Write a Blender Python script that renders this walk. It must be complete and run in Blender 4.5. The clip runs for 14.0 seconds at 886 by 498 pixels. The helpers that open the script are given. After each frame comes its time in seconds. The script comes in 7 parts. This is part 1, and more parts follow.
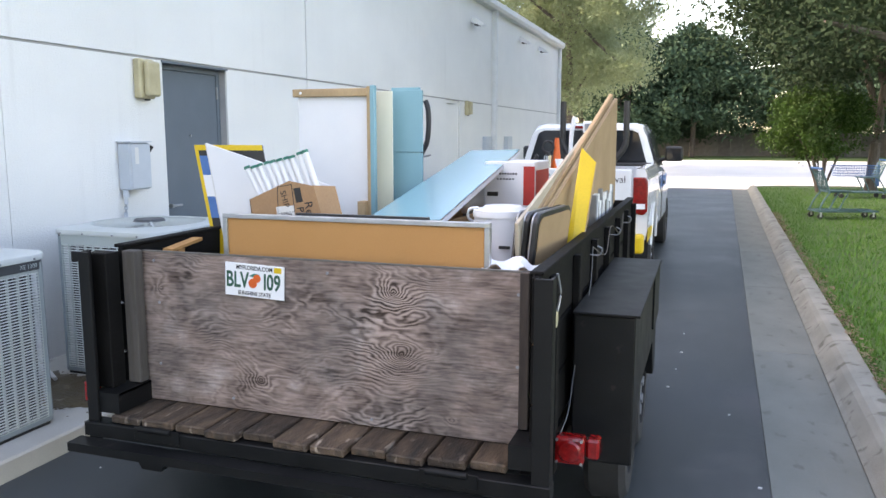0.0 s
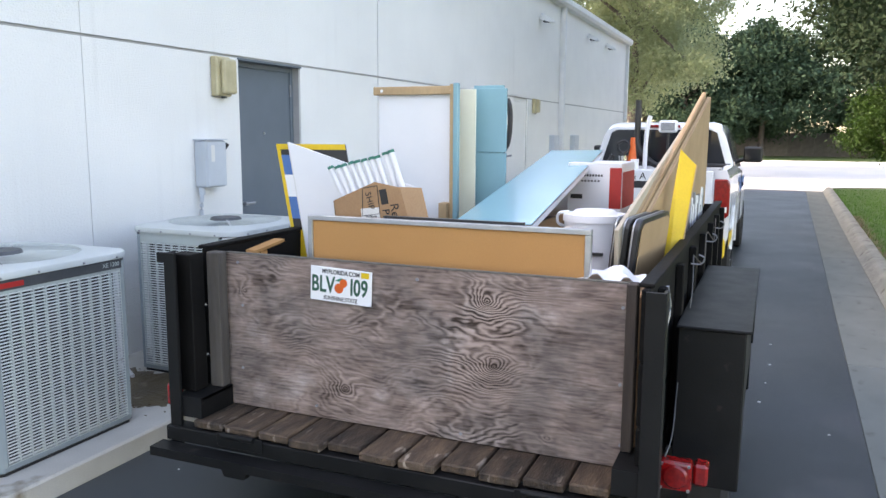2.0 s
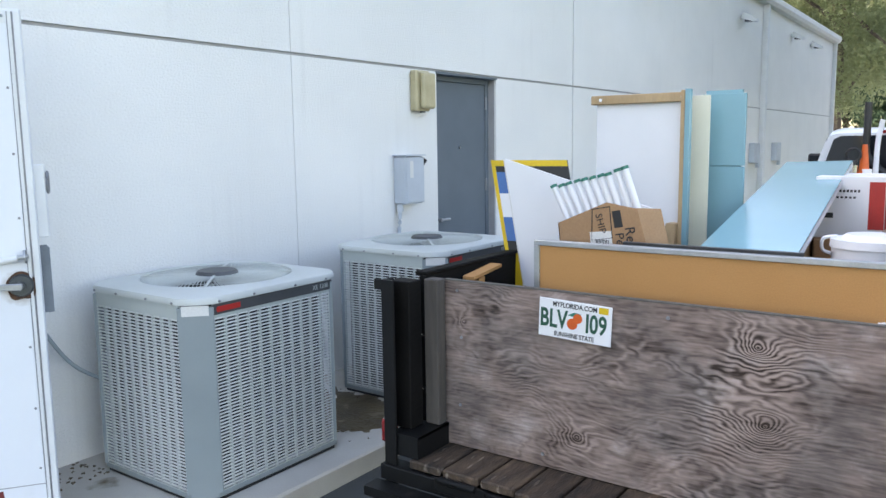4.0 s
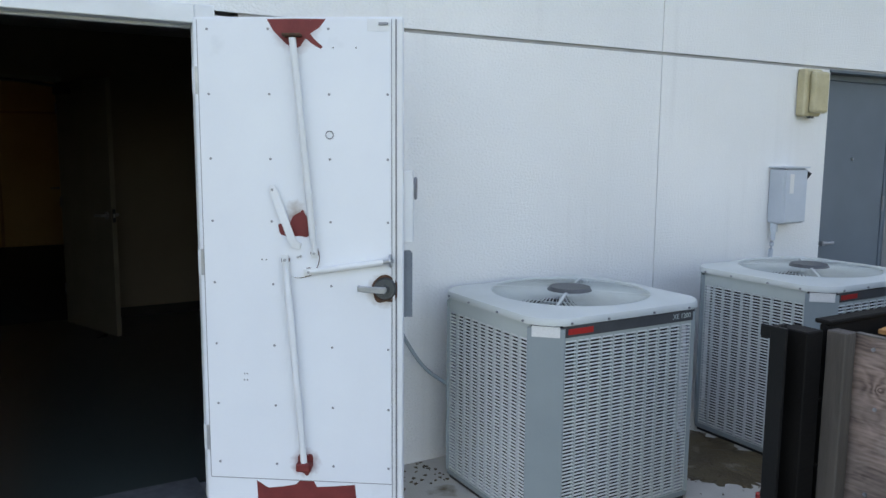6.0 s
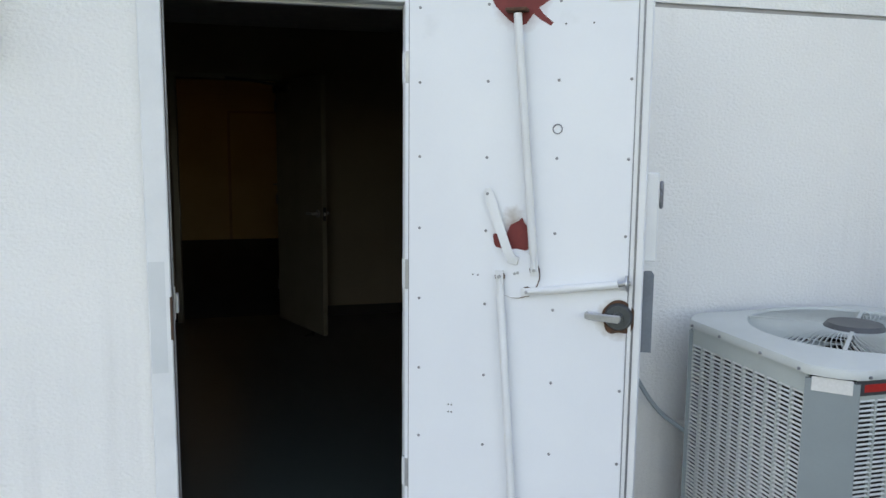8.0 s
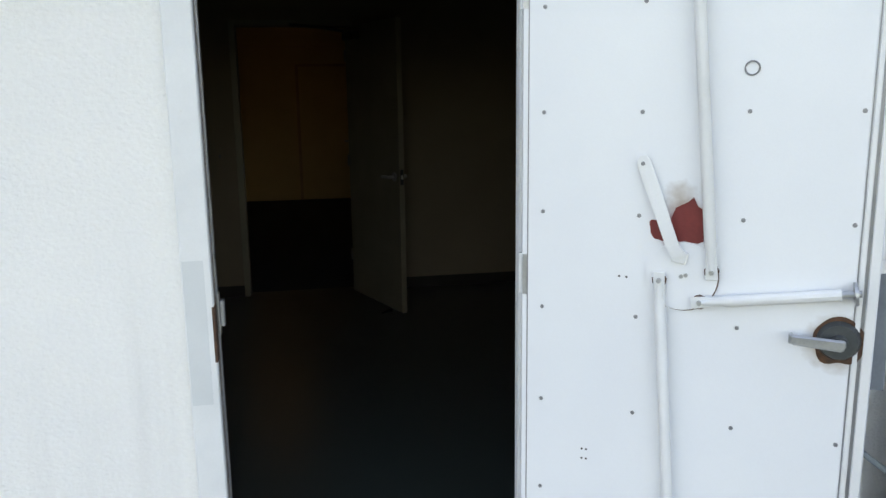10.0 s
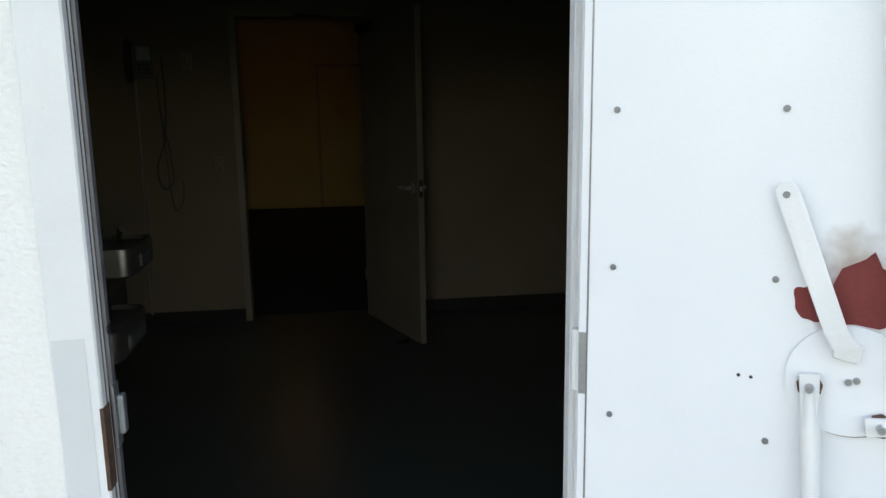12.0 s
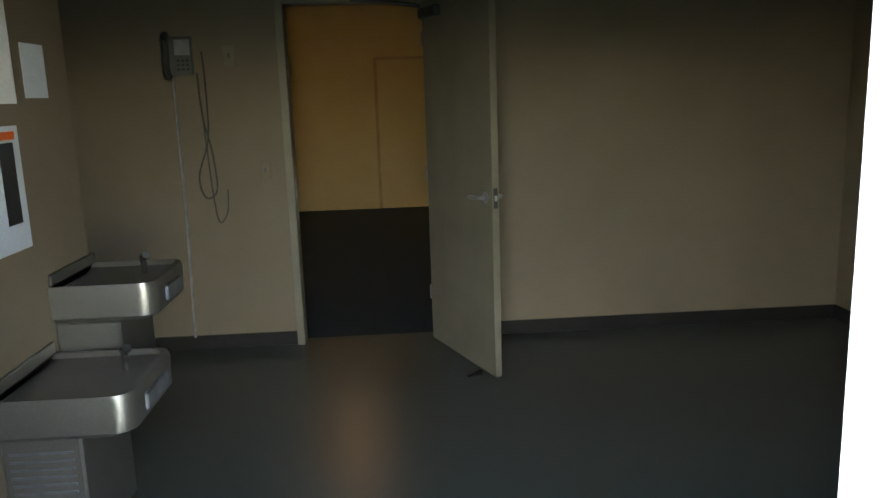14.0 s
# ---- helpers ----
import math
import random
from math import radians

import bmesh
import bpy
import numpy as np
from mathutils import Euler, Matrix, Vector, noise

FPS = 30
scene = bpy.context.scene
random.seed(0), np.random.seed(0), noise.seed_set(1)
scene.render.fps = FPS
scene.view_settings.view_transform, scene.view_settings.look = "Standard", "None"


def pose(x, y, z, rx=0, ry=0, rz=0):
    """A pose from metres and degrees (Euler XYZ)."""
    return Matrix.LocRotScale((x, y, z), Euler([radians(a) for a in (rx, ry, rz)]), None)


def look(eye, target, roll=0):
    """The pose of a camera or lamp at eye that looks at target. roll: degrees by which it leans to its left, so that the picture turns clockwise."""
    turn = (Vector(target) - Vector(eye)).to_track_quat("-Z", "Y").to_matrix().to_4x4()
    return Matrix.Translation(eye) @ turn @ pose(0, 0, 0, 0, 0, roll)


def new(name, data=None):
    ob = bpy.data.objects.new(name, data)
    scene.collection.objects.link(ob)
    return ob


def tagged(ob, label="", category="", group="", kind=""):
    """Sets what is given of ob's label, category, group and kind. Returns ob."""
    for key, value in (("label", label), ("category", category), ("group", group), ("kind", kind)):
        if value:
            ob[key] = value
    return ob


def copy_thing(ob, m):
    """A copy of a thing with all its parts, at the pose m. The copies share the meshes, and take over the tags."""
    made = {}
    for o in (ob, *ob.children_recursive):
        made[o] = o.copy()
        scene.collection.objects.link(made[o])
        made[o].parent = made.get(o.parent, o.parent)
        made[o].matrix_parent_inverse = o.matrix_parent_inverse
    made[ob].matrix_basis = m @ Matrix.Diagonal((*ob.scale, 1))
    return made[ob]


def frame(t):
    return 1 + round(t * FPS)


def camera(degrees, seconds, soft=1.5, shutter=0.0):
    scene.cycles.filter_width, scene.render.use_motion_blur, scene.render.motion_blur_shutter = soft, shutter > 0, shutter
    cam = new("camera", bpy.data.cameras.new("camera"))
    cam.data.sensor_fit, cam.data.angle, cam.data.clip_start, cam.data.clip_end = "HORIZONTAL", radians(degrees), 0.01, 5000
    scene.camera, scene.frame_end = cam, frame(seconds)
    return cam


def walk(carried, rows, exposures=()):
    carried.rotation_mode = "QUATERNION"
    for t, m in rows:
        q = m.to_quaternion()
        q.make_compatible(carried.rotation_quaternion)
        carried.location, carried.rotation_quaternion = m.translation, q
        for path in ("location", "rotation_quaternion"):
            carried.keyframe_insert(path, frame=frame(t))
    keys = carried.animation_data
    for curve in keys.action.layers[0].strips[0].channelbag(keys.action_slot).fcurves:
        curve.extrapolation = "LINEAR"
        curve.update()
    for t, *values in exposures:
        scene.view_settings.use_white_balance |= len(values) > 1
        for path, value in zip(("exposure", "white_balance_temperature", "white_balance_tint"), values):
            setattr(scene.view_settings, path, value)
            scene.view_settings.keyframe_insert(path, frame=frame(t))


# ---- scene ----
cam = camera(59.3, 14.0)
PATH = [
    (0, (4.744, 0.647, 1.835), (4.11, 2.522, 1.545), 0.0),
    (0.5, (4.759, 0.645, 1.835), (4.094, 2.509, 1.546), -0.3),
    (1, (4.735, 0.671, 1.842), (4.035, 2.521, 1.547), -0.2),
    (1.5, (4.658, 0.7, 1.848), (3.928, 2.538, 1.548), 0.1),
    (2, (4.536, 0.753, 1.846), (3.767, 2.575, 1.55), 0.3),
    (2.2, (4.505, 0.772, 1.843), (3.717, 2.587, 1.551), 0.2),
    (4.3, (4.065, 0.987, 1.878), (2.826, 2.532, 1.602), -1.0),
    (4.5, (4.027, 0.992, 1.89), (2.724, 2.483, 1.607), -1.1),
    (5, (3.916, 1.026, 1.905), (2.432, 2.341, 1.645), -0.2),
    (5.5, (3.85, 1.137, 1.883), (2.218, 2.27, 1.648), 0.8),
    (6, (3.754, 1.153, 1.906), (2.036, 2.143, 1.646), 0.4),
    (6.5, (3.583, 1.131, 1.91), (1.81, 2.02, 1.652), 0.0),
    (7, (3.41, 1.125, 1.948), (1.594, 1.918, 1.676), -0.1),
    (7.5, (3.302, 1.22, 1.916), (1.422, 1.854, 1.66), 0.3),
    (8, (3.177, 1.294, 1.895), (1.263, 1.81, 1.629), 0.5),
    (8.5, (3.004, 1.311, 1.891), (1.076, 1.753, 1.593), 0.5),
    (9, (2.8, 1.304, 1.893), (0.87, 1.713, 1.564), 0.2),
    (9.2, (2.693, 1.307, 1.901), (0.763, 1.701, 1.551), 0.1),
    (11.5, (1.749, 1.471, 1.877), (-0.197, 1.731, 1.499), -1.9),
    (12, (1.524, 1.514, 1.87), (-0.423, 1.773, 1.493), -0.9),
    (12.5, (1.356, 1.482, 1.865), (-0.589, 1.792, 1.521), -1.3),
    (13, (1.139, 1.427, 1.87), (-0.794, 1.782, 1.502), -1.0),
    (13.5, (0.989, 1.445, 1.865), (-0.963, 1.694, 1.506), -1.1),
    (14, (0.747, 1.501, 1.884), (-1.212, 1.61, 1.493), -1.9),
]
walk(cam, [(t, look(eye, target, roll)) for t, eye, target, roll in PATH],
     exposures=[(0, 2.6, 8500, 20), (2, 2.6, 8500, 20), (4.5, 2.3, 8200, 17), (5.5, 2.02, 8200, 17), (6.5, 2.05, 8500, 18), (9, 2.2, 9300, 18), (11.5, 2.45, 9500, 17), (12.5, 2.75, 9600, 17), (13.0, 3.45, 9500, 16), (13.5, 4.05, 9200, 15), (13.7, 4.6, 9100, 15), (14.0, 5.6, 9000, 15)])

# ---- world and light ----
SUN_AZ, SUN_EL = radians(105), radians(35)  # azimuth counted from +Y towards -X
sun_dir = Vector((-math.sin(SUN_AZ) * math.cos(SUN_EL), math.cos(SUN_AZ) * math.cos(SUN_EL), math.sin(SUN_EL)))
world = bpy.data.worlds.new("sky")
scene.world = world
world.use_nodes = True
wn = world.node_tree
wn.nodes.clear()
sky = wn.nodes.new("ShaderNodeTexSky")
sky.sky_type, sky.sun_disc = "NISHITA", False
sky.sun_elevation, sky.sun_rotation = SUN_EL, -SUN_AZ
sky.air_density, sky.dust_density, sky.ozone_density = 1.0, 1.5, 1.0
bg = wn.nodes.new("ShaderNodeBackground")
bg.inputs["Strength"].default_value = 0.15
wo = wn.nodes.new("ShaderNodeOutputWorld")
wn.links.new(sky.outputs[0], bg.inputs[0])
wn.links.new(bg.outputs[0], wo.inputs[0])
sun = new("sun", bpy.data.lights.new("sun", "SUN"))
sun.data.energy, sun.data.angle, sun.data.color = 0.7, radians(12.0), (1.0, 0.96, 0.9)
sun.matrix_basis = look(sun_dir * 50, (0, 0, 0))


# ---- materials ----
def mat(name, c1, c2=None, rough=0.6, metal=0.0, scale=8.0, fine=120.0, bump=0.1, stretch=(1, 1, 1), detail=6.0,
        spot=None, spot_at=0.62, spot_scale=3.0, rough_var=0.12, glass=0.0, rand=0.0, coat=0.0, bump_scale=None, grain_amount=0.25, spec=0.5):
    """A procedural surface: two colours mixed by noise, grain, wear spots, bump and uneven gloss."""
    m = bpy.data.materials.new(name)
    m.use_nodes = True
    nt, L = m.node_tree, m.node_tree.links
    b = nt.nodes["Principled BSDF"]
    tc = nt.nodes.new("ShaderNodeTexCoord")
    mp = nt.nodes.new("ShaderNodeMapping")
    mp.inputs["Scale"].default_value = stretch
    L.new(tc.outputs["Object"], mp.inputs[0])
    n1 = nt.nodes.new("ShaderNodeTexNoise")
    n1.inputs["Scale"].default_value, n1.inputs["Detail"].default_value = scale, detail
    n2 = nt.nodes.new("ShaderNodeTexNoise")
    n2.inputs["Scale"].default_value, n2.inputs["Detail"].default_value = fine, 3
    L.new(mp.outputs[0], n1.inputs[0])
    L.new(mp.outputs[0], n2.inputs[0])
    c2 = c2 or tuple(v * 0.85 for v in c1)
    ramp = nt.nodes.new("ShaderNodeMix")
    ramp.data_type = "RGBA"
    mr = nt.nodes.new("ShaderNodeMapRange")
    mr.inputs[1].default_value, mr.inputs[2].default_value = 0.3, 0.7
    L.new(n1.outputs[0], mr.inputs[0])
    L.new(mr.outputs[0], ramp.inputs[0])
    ramp.inputs[6].default_value, ramp.inputs[7].default_value = (*c1, 1), (*c2, 1)
    col = ramp.outputs[2]
    grain = nt.nodes.new("ShaderNodeMix")
    grain.data_type, grain.blend_type = "RGBA", "MULTIPLY"
    grain.inputs[0].default_value = grain_amount
    L.new(col, grain.inputs[6])
    L.new(n2.outputs[0], grain.inputs[7])
    gain = nt.nodes.new("ShaderNodeMix")
    gain.data_type, gain.blend_type = "RGBA", "MULTIPLY"
    gain.inputs[0].default_value = 1
    gain.inputs[7].default_value = (*[1 + 0.5 * grain_amount] * 3, 1)
    L.new(grain.outputs[2], gain.inputs[6])
    col = gain.outputs[2]
    if spot:
        n3 = nt.nodes.new("ShaderNodeTexNoise")
        n3.inputs["Scale"].default_value, n3.inputs["Detail"].default_value = spot_scale, 8
        L.new(mp.outputs[0], n3.inputs[0])
        r3 = nt.nodes.new("ShaderNodeMapRange")
        r3.inputs[1].default_value, r3.inputs[2].default_value = spot_at, spot_at + 0.08
        L.new(n3.outputs[0], r3.inputs[0])
        sp = nt.nodes.new("ShaderNodeMix")
        sp.data_type = "RGBA"
        L.new(r3.outputs[0], sp.inputs[0])
        L.new(col, sp.inputs[6])
        sp.inputs[7].default_value = (*spot, 1)
        col = sp.outputs[2]
    if rand:
        oi = nt.nodes.new("ShaderNodeObjectInfo")
        rr = nt.nodes.new("ShaderNodeMapRange")
        rr.inputs[3].default_value, rr.inputs[4].default_value = 1 - rand, 1 + rand
        L.new(oi.outputs["Random"], rr.inputs[0])
        hv = nt.nodes.new("ShaderNodeHueSaturation")
        L.new(rr.outputs[0], hv.inputs["Value"])
        L.new(col, hv.inputs["Color"])
        col = hv.outputs[0]
    L.new(col, b.inputs["Base Color"])
    rv = nt.nodes.new("ShaderNodeMapRange")
    rv.inputs[3].default_value, rv.inputs[4].default_value = max(0.03, rough - rough_var), min(1, rough + rough_var)
    L.new(n1.outputs[0], rv.inputs[0])
    L.new(rv.outputs[0], b.inputs["Roughness"])
    b.inputs["Metallic"].default_value = metal
    b.inputs["Specular IOR Level"].default_value = spec
    b.inputs["Coat Weight"].default_value = coat
    b.inputs["Transmission Weight"].default_value = glass
    if bump:
        bp = nt.nodes.new("ShaderNodeBump")
        bp.inputs["Strength"].default_value, bp.inputs["Distance"].default_value = bump, 0.01
        src = n2
        if bump_scale:
            src = nt.nodes.new("ShaderNodeTexNoise")
            src.inputs["Scale"].default_value, src.inputs["Detail"].default_value = bump_scale, 5
            L.new(mp.outputs[0], src.inputs[0])
        L.new(src.outputs[0], bp.inputs["Height"])
        L.new(bp.outputs[0], b.inputs["Normal"])
    return m


def plywood(name, light, dark):
    """Weathered plywood: long grain bent around knots."""
    m = bpy.data.materials.new(name)
    m.use_nodes = True
    nt, L = m.node_tree, m.node_tree.links
    b = nt.nodes["Principled BSDF"]
    tc = nt.nodes.new("ShaderNodeTexCoord")
    sep = nt.nodes.new("ShaderNodeSeparateXYZ")
    L.new(tc.outputs["Object"], sep.inputs[0])
    # rings: distance to knots added to the height
    def math_node(op, a, c=None):
        n = nt.nodes.new("ShaderNodeMath")
        n.operation = op
        for i, v in enumerate((a, c)):
            if v is None:
                continue
            if isinstance(v, (int, float)):
                n.inputs[i].default_value = v
            else:
                L.new(v, n.inputs[i])
        return n.outputs[0]
    total = None
    for kx, kz in ((0.358, 1.174), (0.392, 0.905), (-0.3, 0.72), (-0.83, 1.12), (0.62, 0.64)):
        size = 0.055 if kx < 0.6 and kx > -0.8 else 0.02
        dx = math_node("MULTIPLY", math_node("SUBTRACT", sep.outputs[0], kx), 0.75)
        dz = math_node("SUBTRACT", sep.outputs[2], kz)
        d = math_node("SQRT", math_node("ADD", math_node("MULTIPLY", dx, dx), math_node("MULTIPLY", dz, dz)))
        w = math_node("MULTIPLY", math_node("POWER", 2.718, math_node("MULTIPLY", d, -1 / size)), 0.16 * size / 0.055)
        total = w if total is None else math_node("ADD", total, w)
    nz = nt.nodes.new("ShaderNodeTexNoise")
    nz.inputs["Scale"].default_value, nz.inputs["Detail"].default_value = 2.2, 4
    mp = nt.nodes.new("ShaderNodeMapping")
    mp.inputs["Scale"].default_value = (0.7, 1, 1.6)
    L.new(tc.outputs["Object"], mp.inputs[0])
    L.new(mp.outputs[0], nz.inputs[0])
    wob = math_node("MULTIPLY", nz.outputs[0], 0.45)
    h = math_node("ADD", math_node("ADD", math_node("MULTIPLY", sep.outputs[2], 0.55), total), wob)
    s = math_node("SINE", math_node("MULTIPLY", h, 330.0))
    s = math_node("ADD", math_node("MULTIPLY", s, 0.5), 0.5)
    st = nt.nodes.new("ShaderNodeTexNoise")
    st.inputs["Scale"].default_value, st.inputs["Detail"].default_value = 11, 7
    mp2 = nt.nodes.new("ShaderNodeMapping")
    mp2.inputs["Scale"].default_value = (0.6, 1, 1.3)
    L.new(tc.outputs["Object"], mp2.inputs[0])
    L.new(mp2.outputs[0], st.inputs[0])
    fl = nt.nodes.new("ShaderNodeTexNoise")
    fl.inputs["Scale"].default_value, fl.inputs["Detail"].default_value = 60, 9
    mp3 = nt.nodes.new("ShaderNodeMapping")
    mp3.inputs["Scale"].default_value = (0.16, 1, 1.7)
    L.new(tc.outputs["Object"], mp3.inputs[0])
    L.new(mp3.outputs[0], fl.inputs[0])
    knot = math_node("MINIMUM", math_node("MULTIPLY", math_node("POWER", math_node("MULTIPLY", total, 7.5), 6.0), 1.0), 1.0)
    near = math_node("MINIMUM", math_node("MULTIPLY", total, 6.0), 0.5)
    arcs = nt.nodes.new("ShaderNodeTexNoise")
    arcs.inputs["Scale"].default_value, arcs.inputs["Detail"].default_value = 1.7, 2
    L.new(tc.outputs["Object"], arcs.inputs[0])
    arc = math_node("MAXIMUM", math_node("MULTIPLY", math_node("SUBTRACT", arcs.outputs[0], 0.46), 2.4), 0.06)
    f = math_node("ADD", math_node("MULTIPLY", math_node("SUBTRACT", s, 0.5), math_node("ADD", math_node("MULTIPLY", near, 0.5), arc)), math_node("MULTIPLY", st.outputs[0], 0.62))
    f = math_node("ADD", f, math_node("MULTIPLY", fl.outputs[0], 0.56))
    f = math_node("SUBTRACT", f, 0.08)
    f = math_node("SUBTRACT", f, math_node("MULTIPLY", knot, 0.16))
    cr = nt.nodes.new("ShaderNodeValToRGB")
    cr.color_ramp.elements[0].position, cr.color_ramp.elements[0].color = 0.22, (*dark, 1)
    cr.color_ramp.elements[1].position, cr.color_ramp.elements[1].color = 0.8, (*light, 1)
    L.new(f, cr.inputs[0])

    def patches(col, scale, lo, hi, amount, sat, val):
        gp = nt.nodes.new("ShaderNodeTexNoise")
        gp.inputs["Scale"].default_value, gp.inputs["Detail"].default_value, gp.inputs["Roughness"].default_value = scale, 8, 0.65
        L.new(tc.outputs["Object"], gp.inputs[0])
        gr = nt.nodes.new("ShaderNodeMapRange")
        gr.inputs[1].default_value, gr.inputs[2].default_value, gr.inputs[4].default_value = lo, hi, amount
        L.new(gp.outputs[0], gr.inputs[0])
        mx = nt.nodes.new("ShaderNodeMix")
        mx.data_type = "RGBA"
        L.new(gr.outputs[0], mx.inputs[0])
        L.new(col, mx.inputs[6])
        hs = nt.nodes.new("ShaderNodeHueSaturation")
        hs.inputs["Saturation"].default_value, hs.inputs["Value"].default_value = sat, val
        L.new(col, hs.inputs["Color"])
        L.new(hs.outputs[0], mx.inputs[7])
        return mx.outputs[2]
    worn = patches(cr.outputs[0], 3.2, 0.42, 0.6, 0.9, 0.75, 0.66)  # greyed, damp areas
    worn = patches(worn, 4.2, 0.54, 0.68, 0.7, 0.65, 1.45)  # bleached areas
    L.new(worn, b.inputs["Base Color"])
    b.inputs["Roughness"].default_value = 0.68
    b.inputs["Specular IOR Level"].default_value = 0.25
    bp = nt.nodes.new("ShaderNodeBump")
    bp.inputs["Strength"].default_value, bp.inputs["Distance"].default_value = 0.25, 0.003
    L.new(f, bp.inputs["Height"])
    L.new(bp.outputs[0], b.inputs["Normal"])
    return m


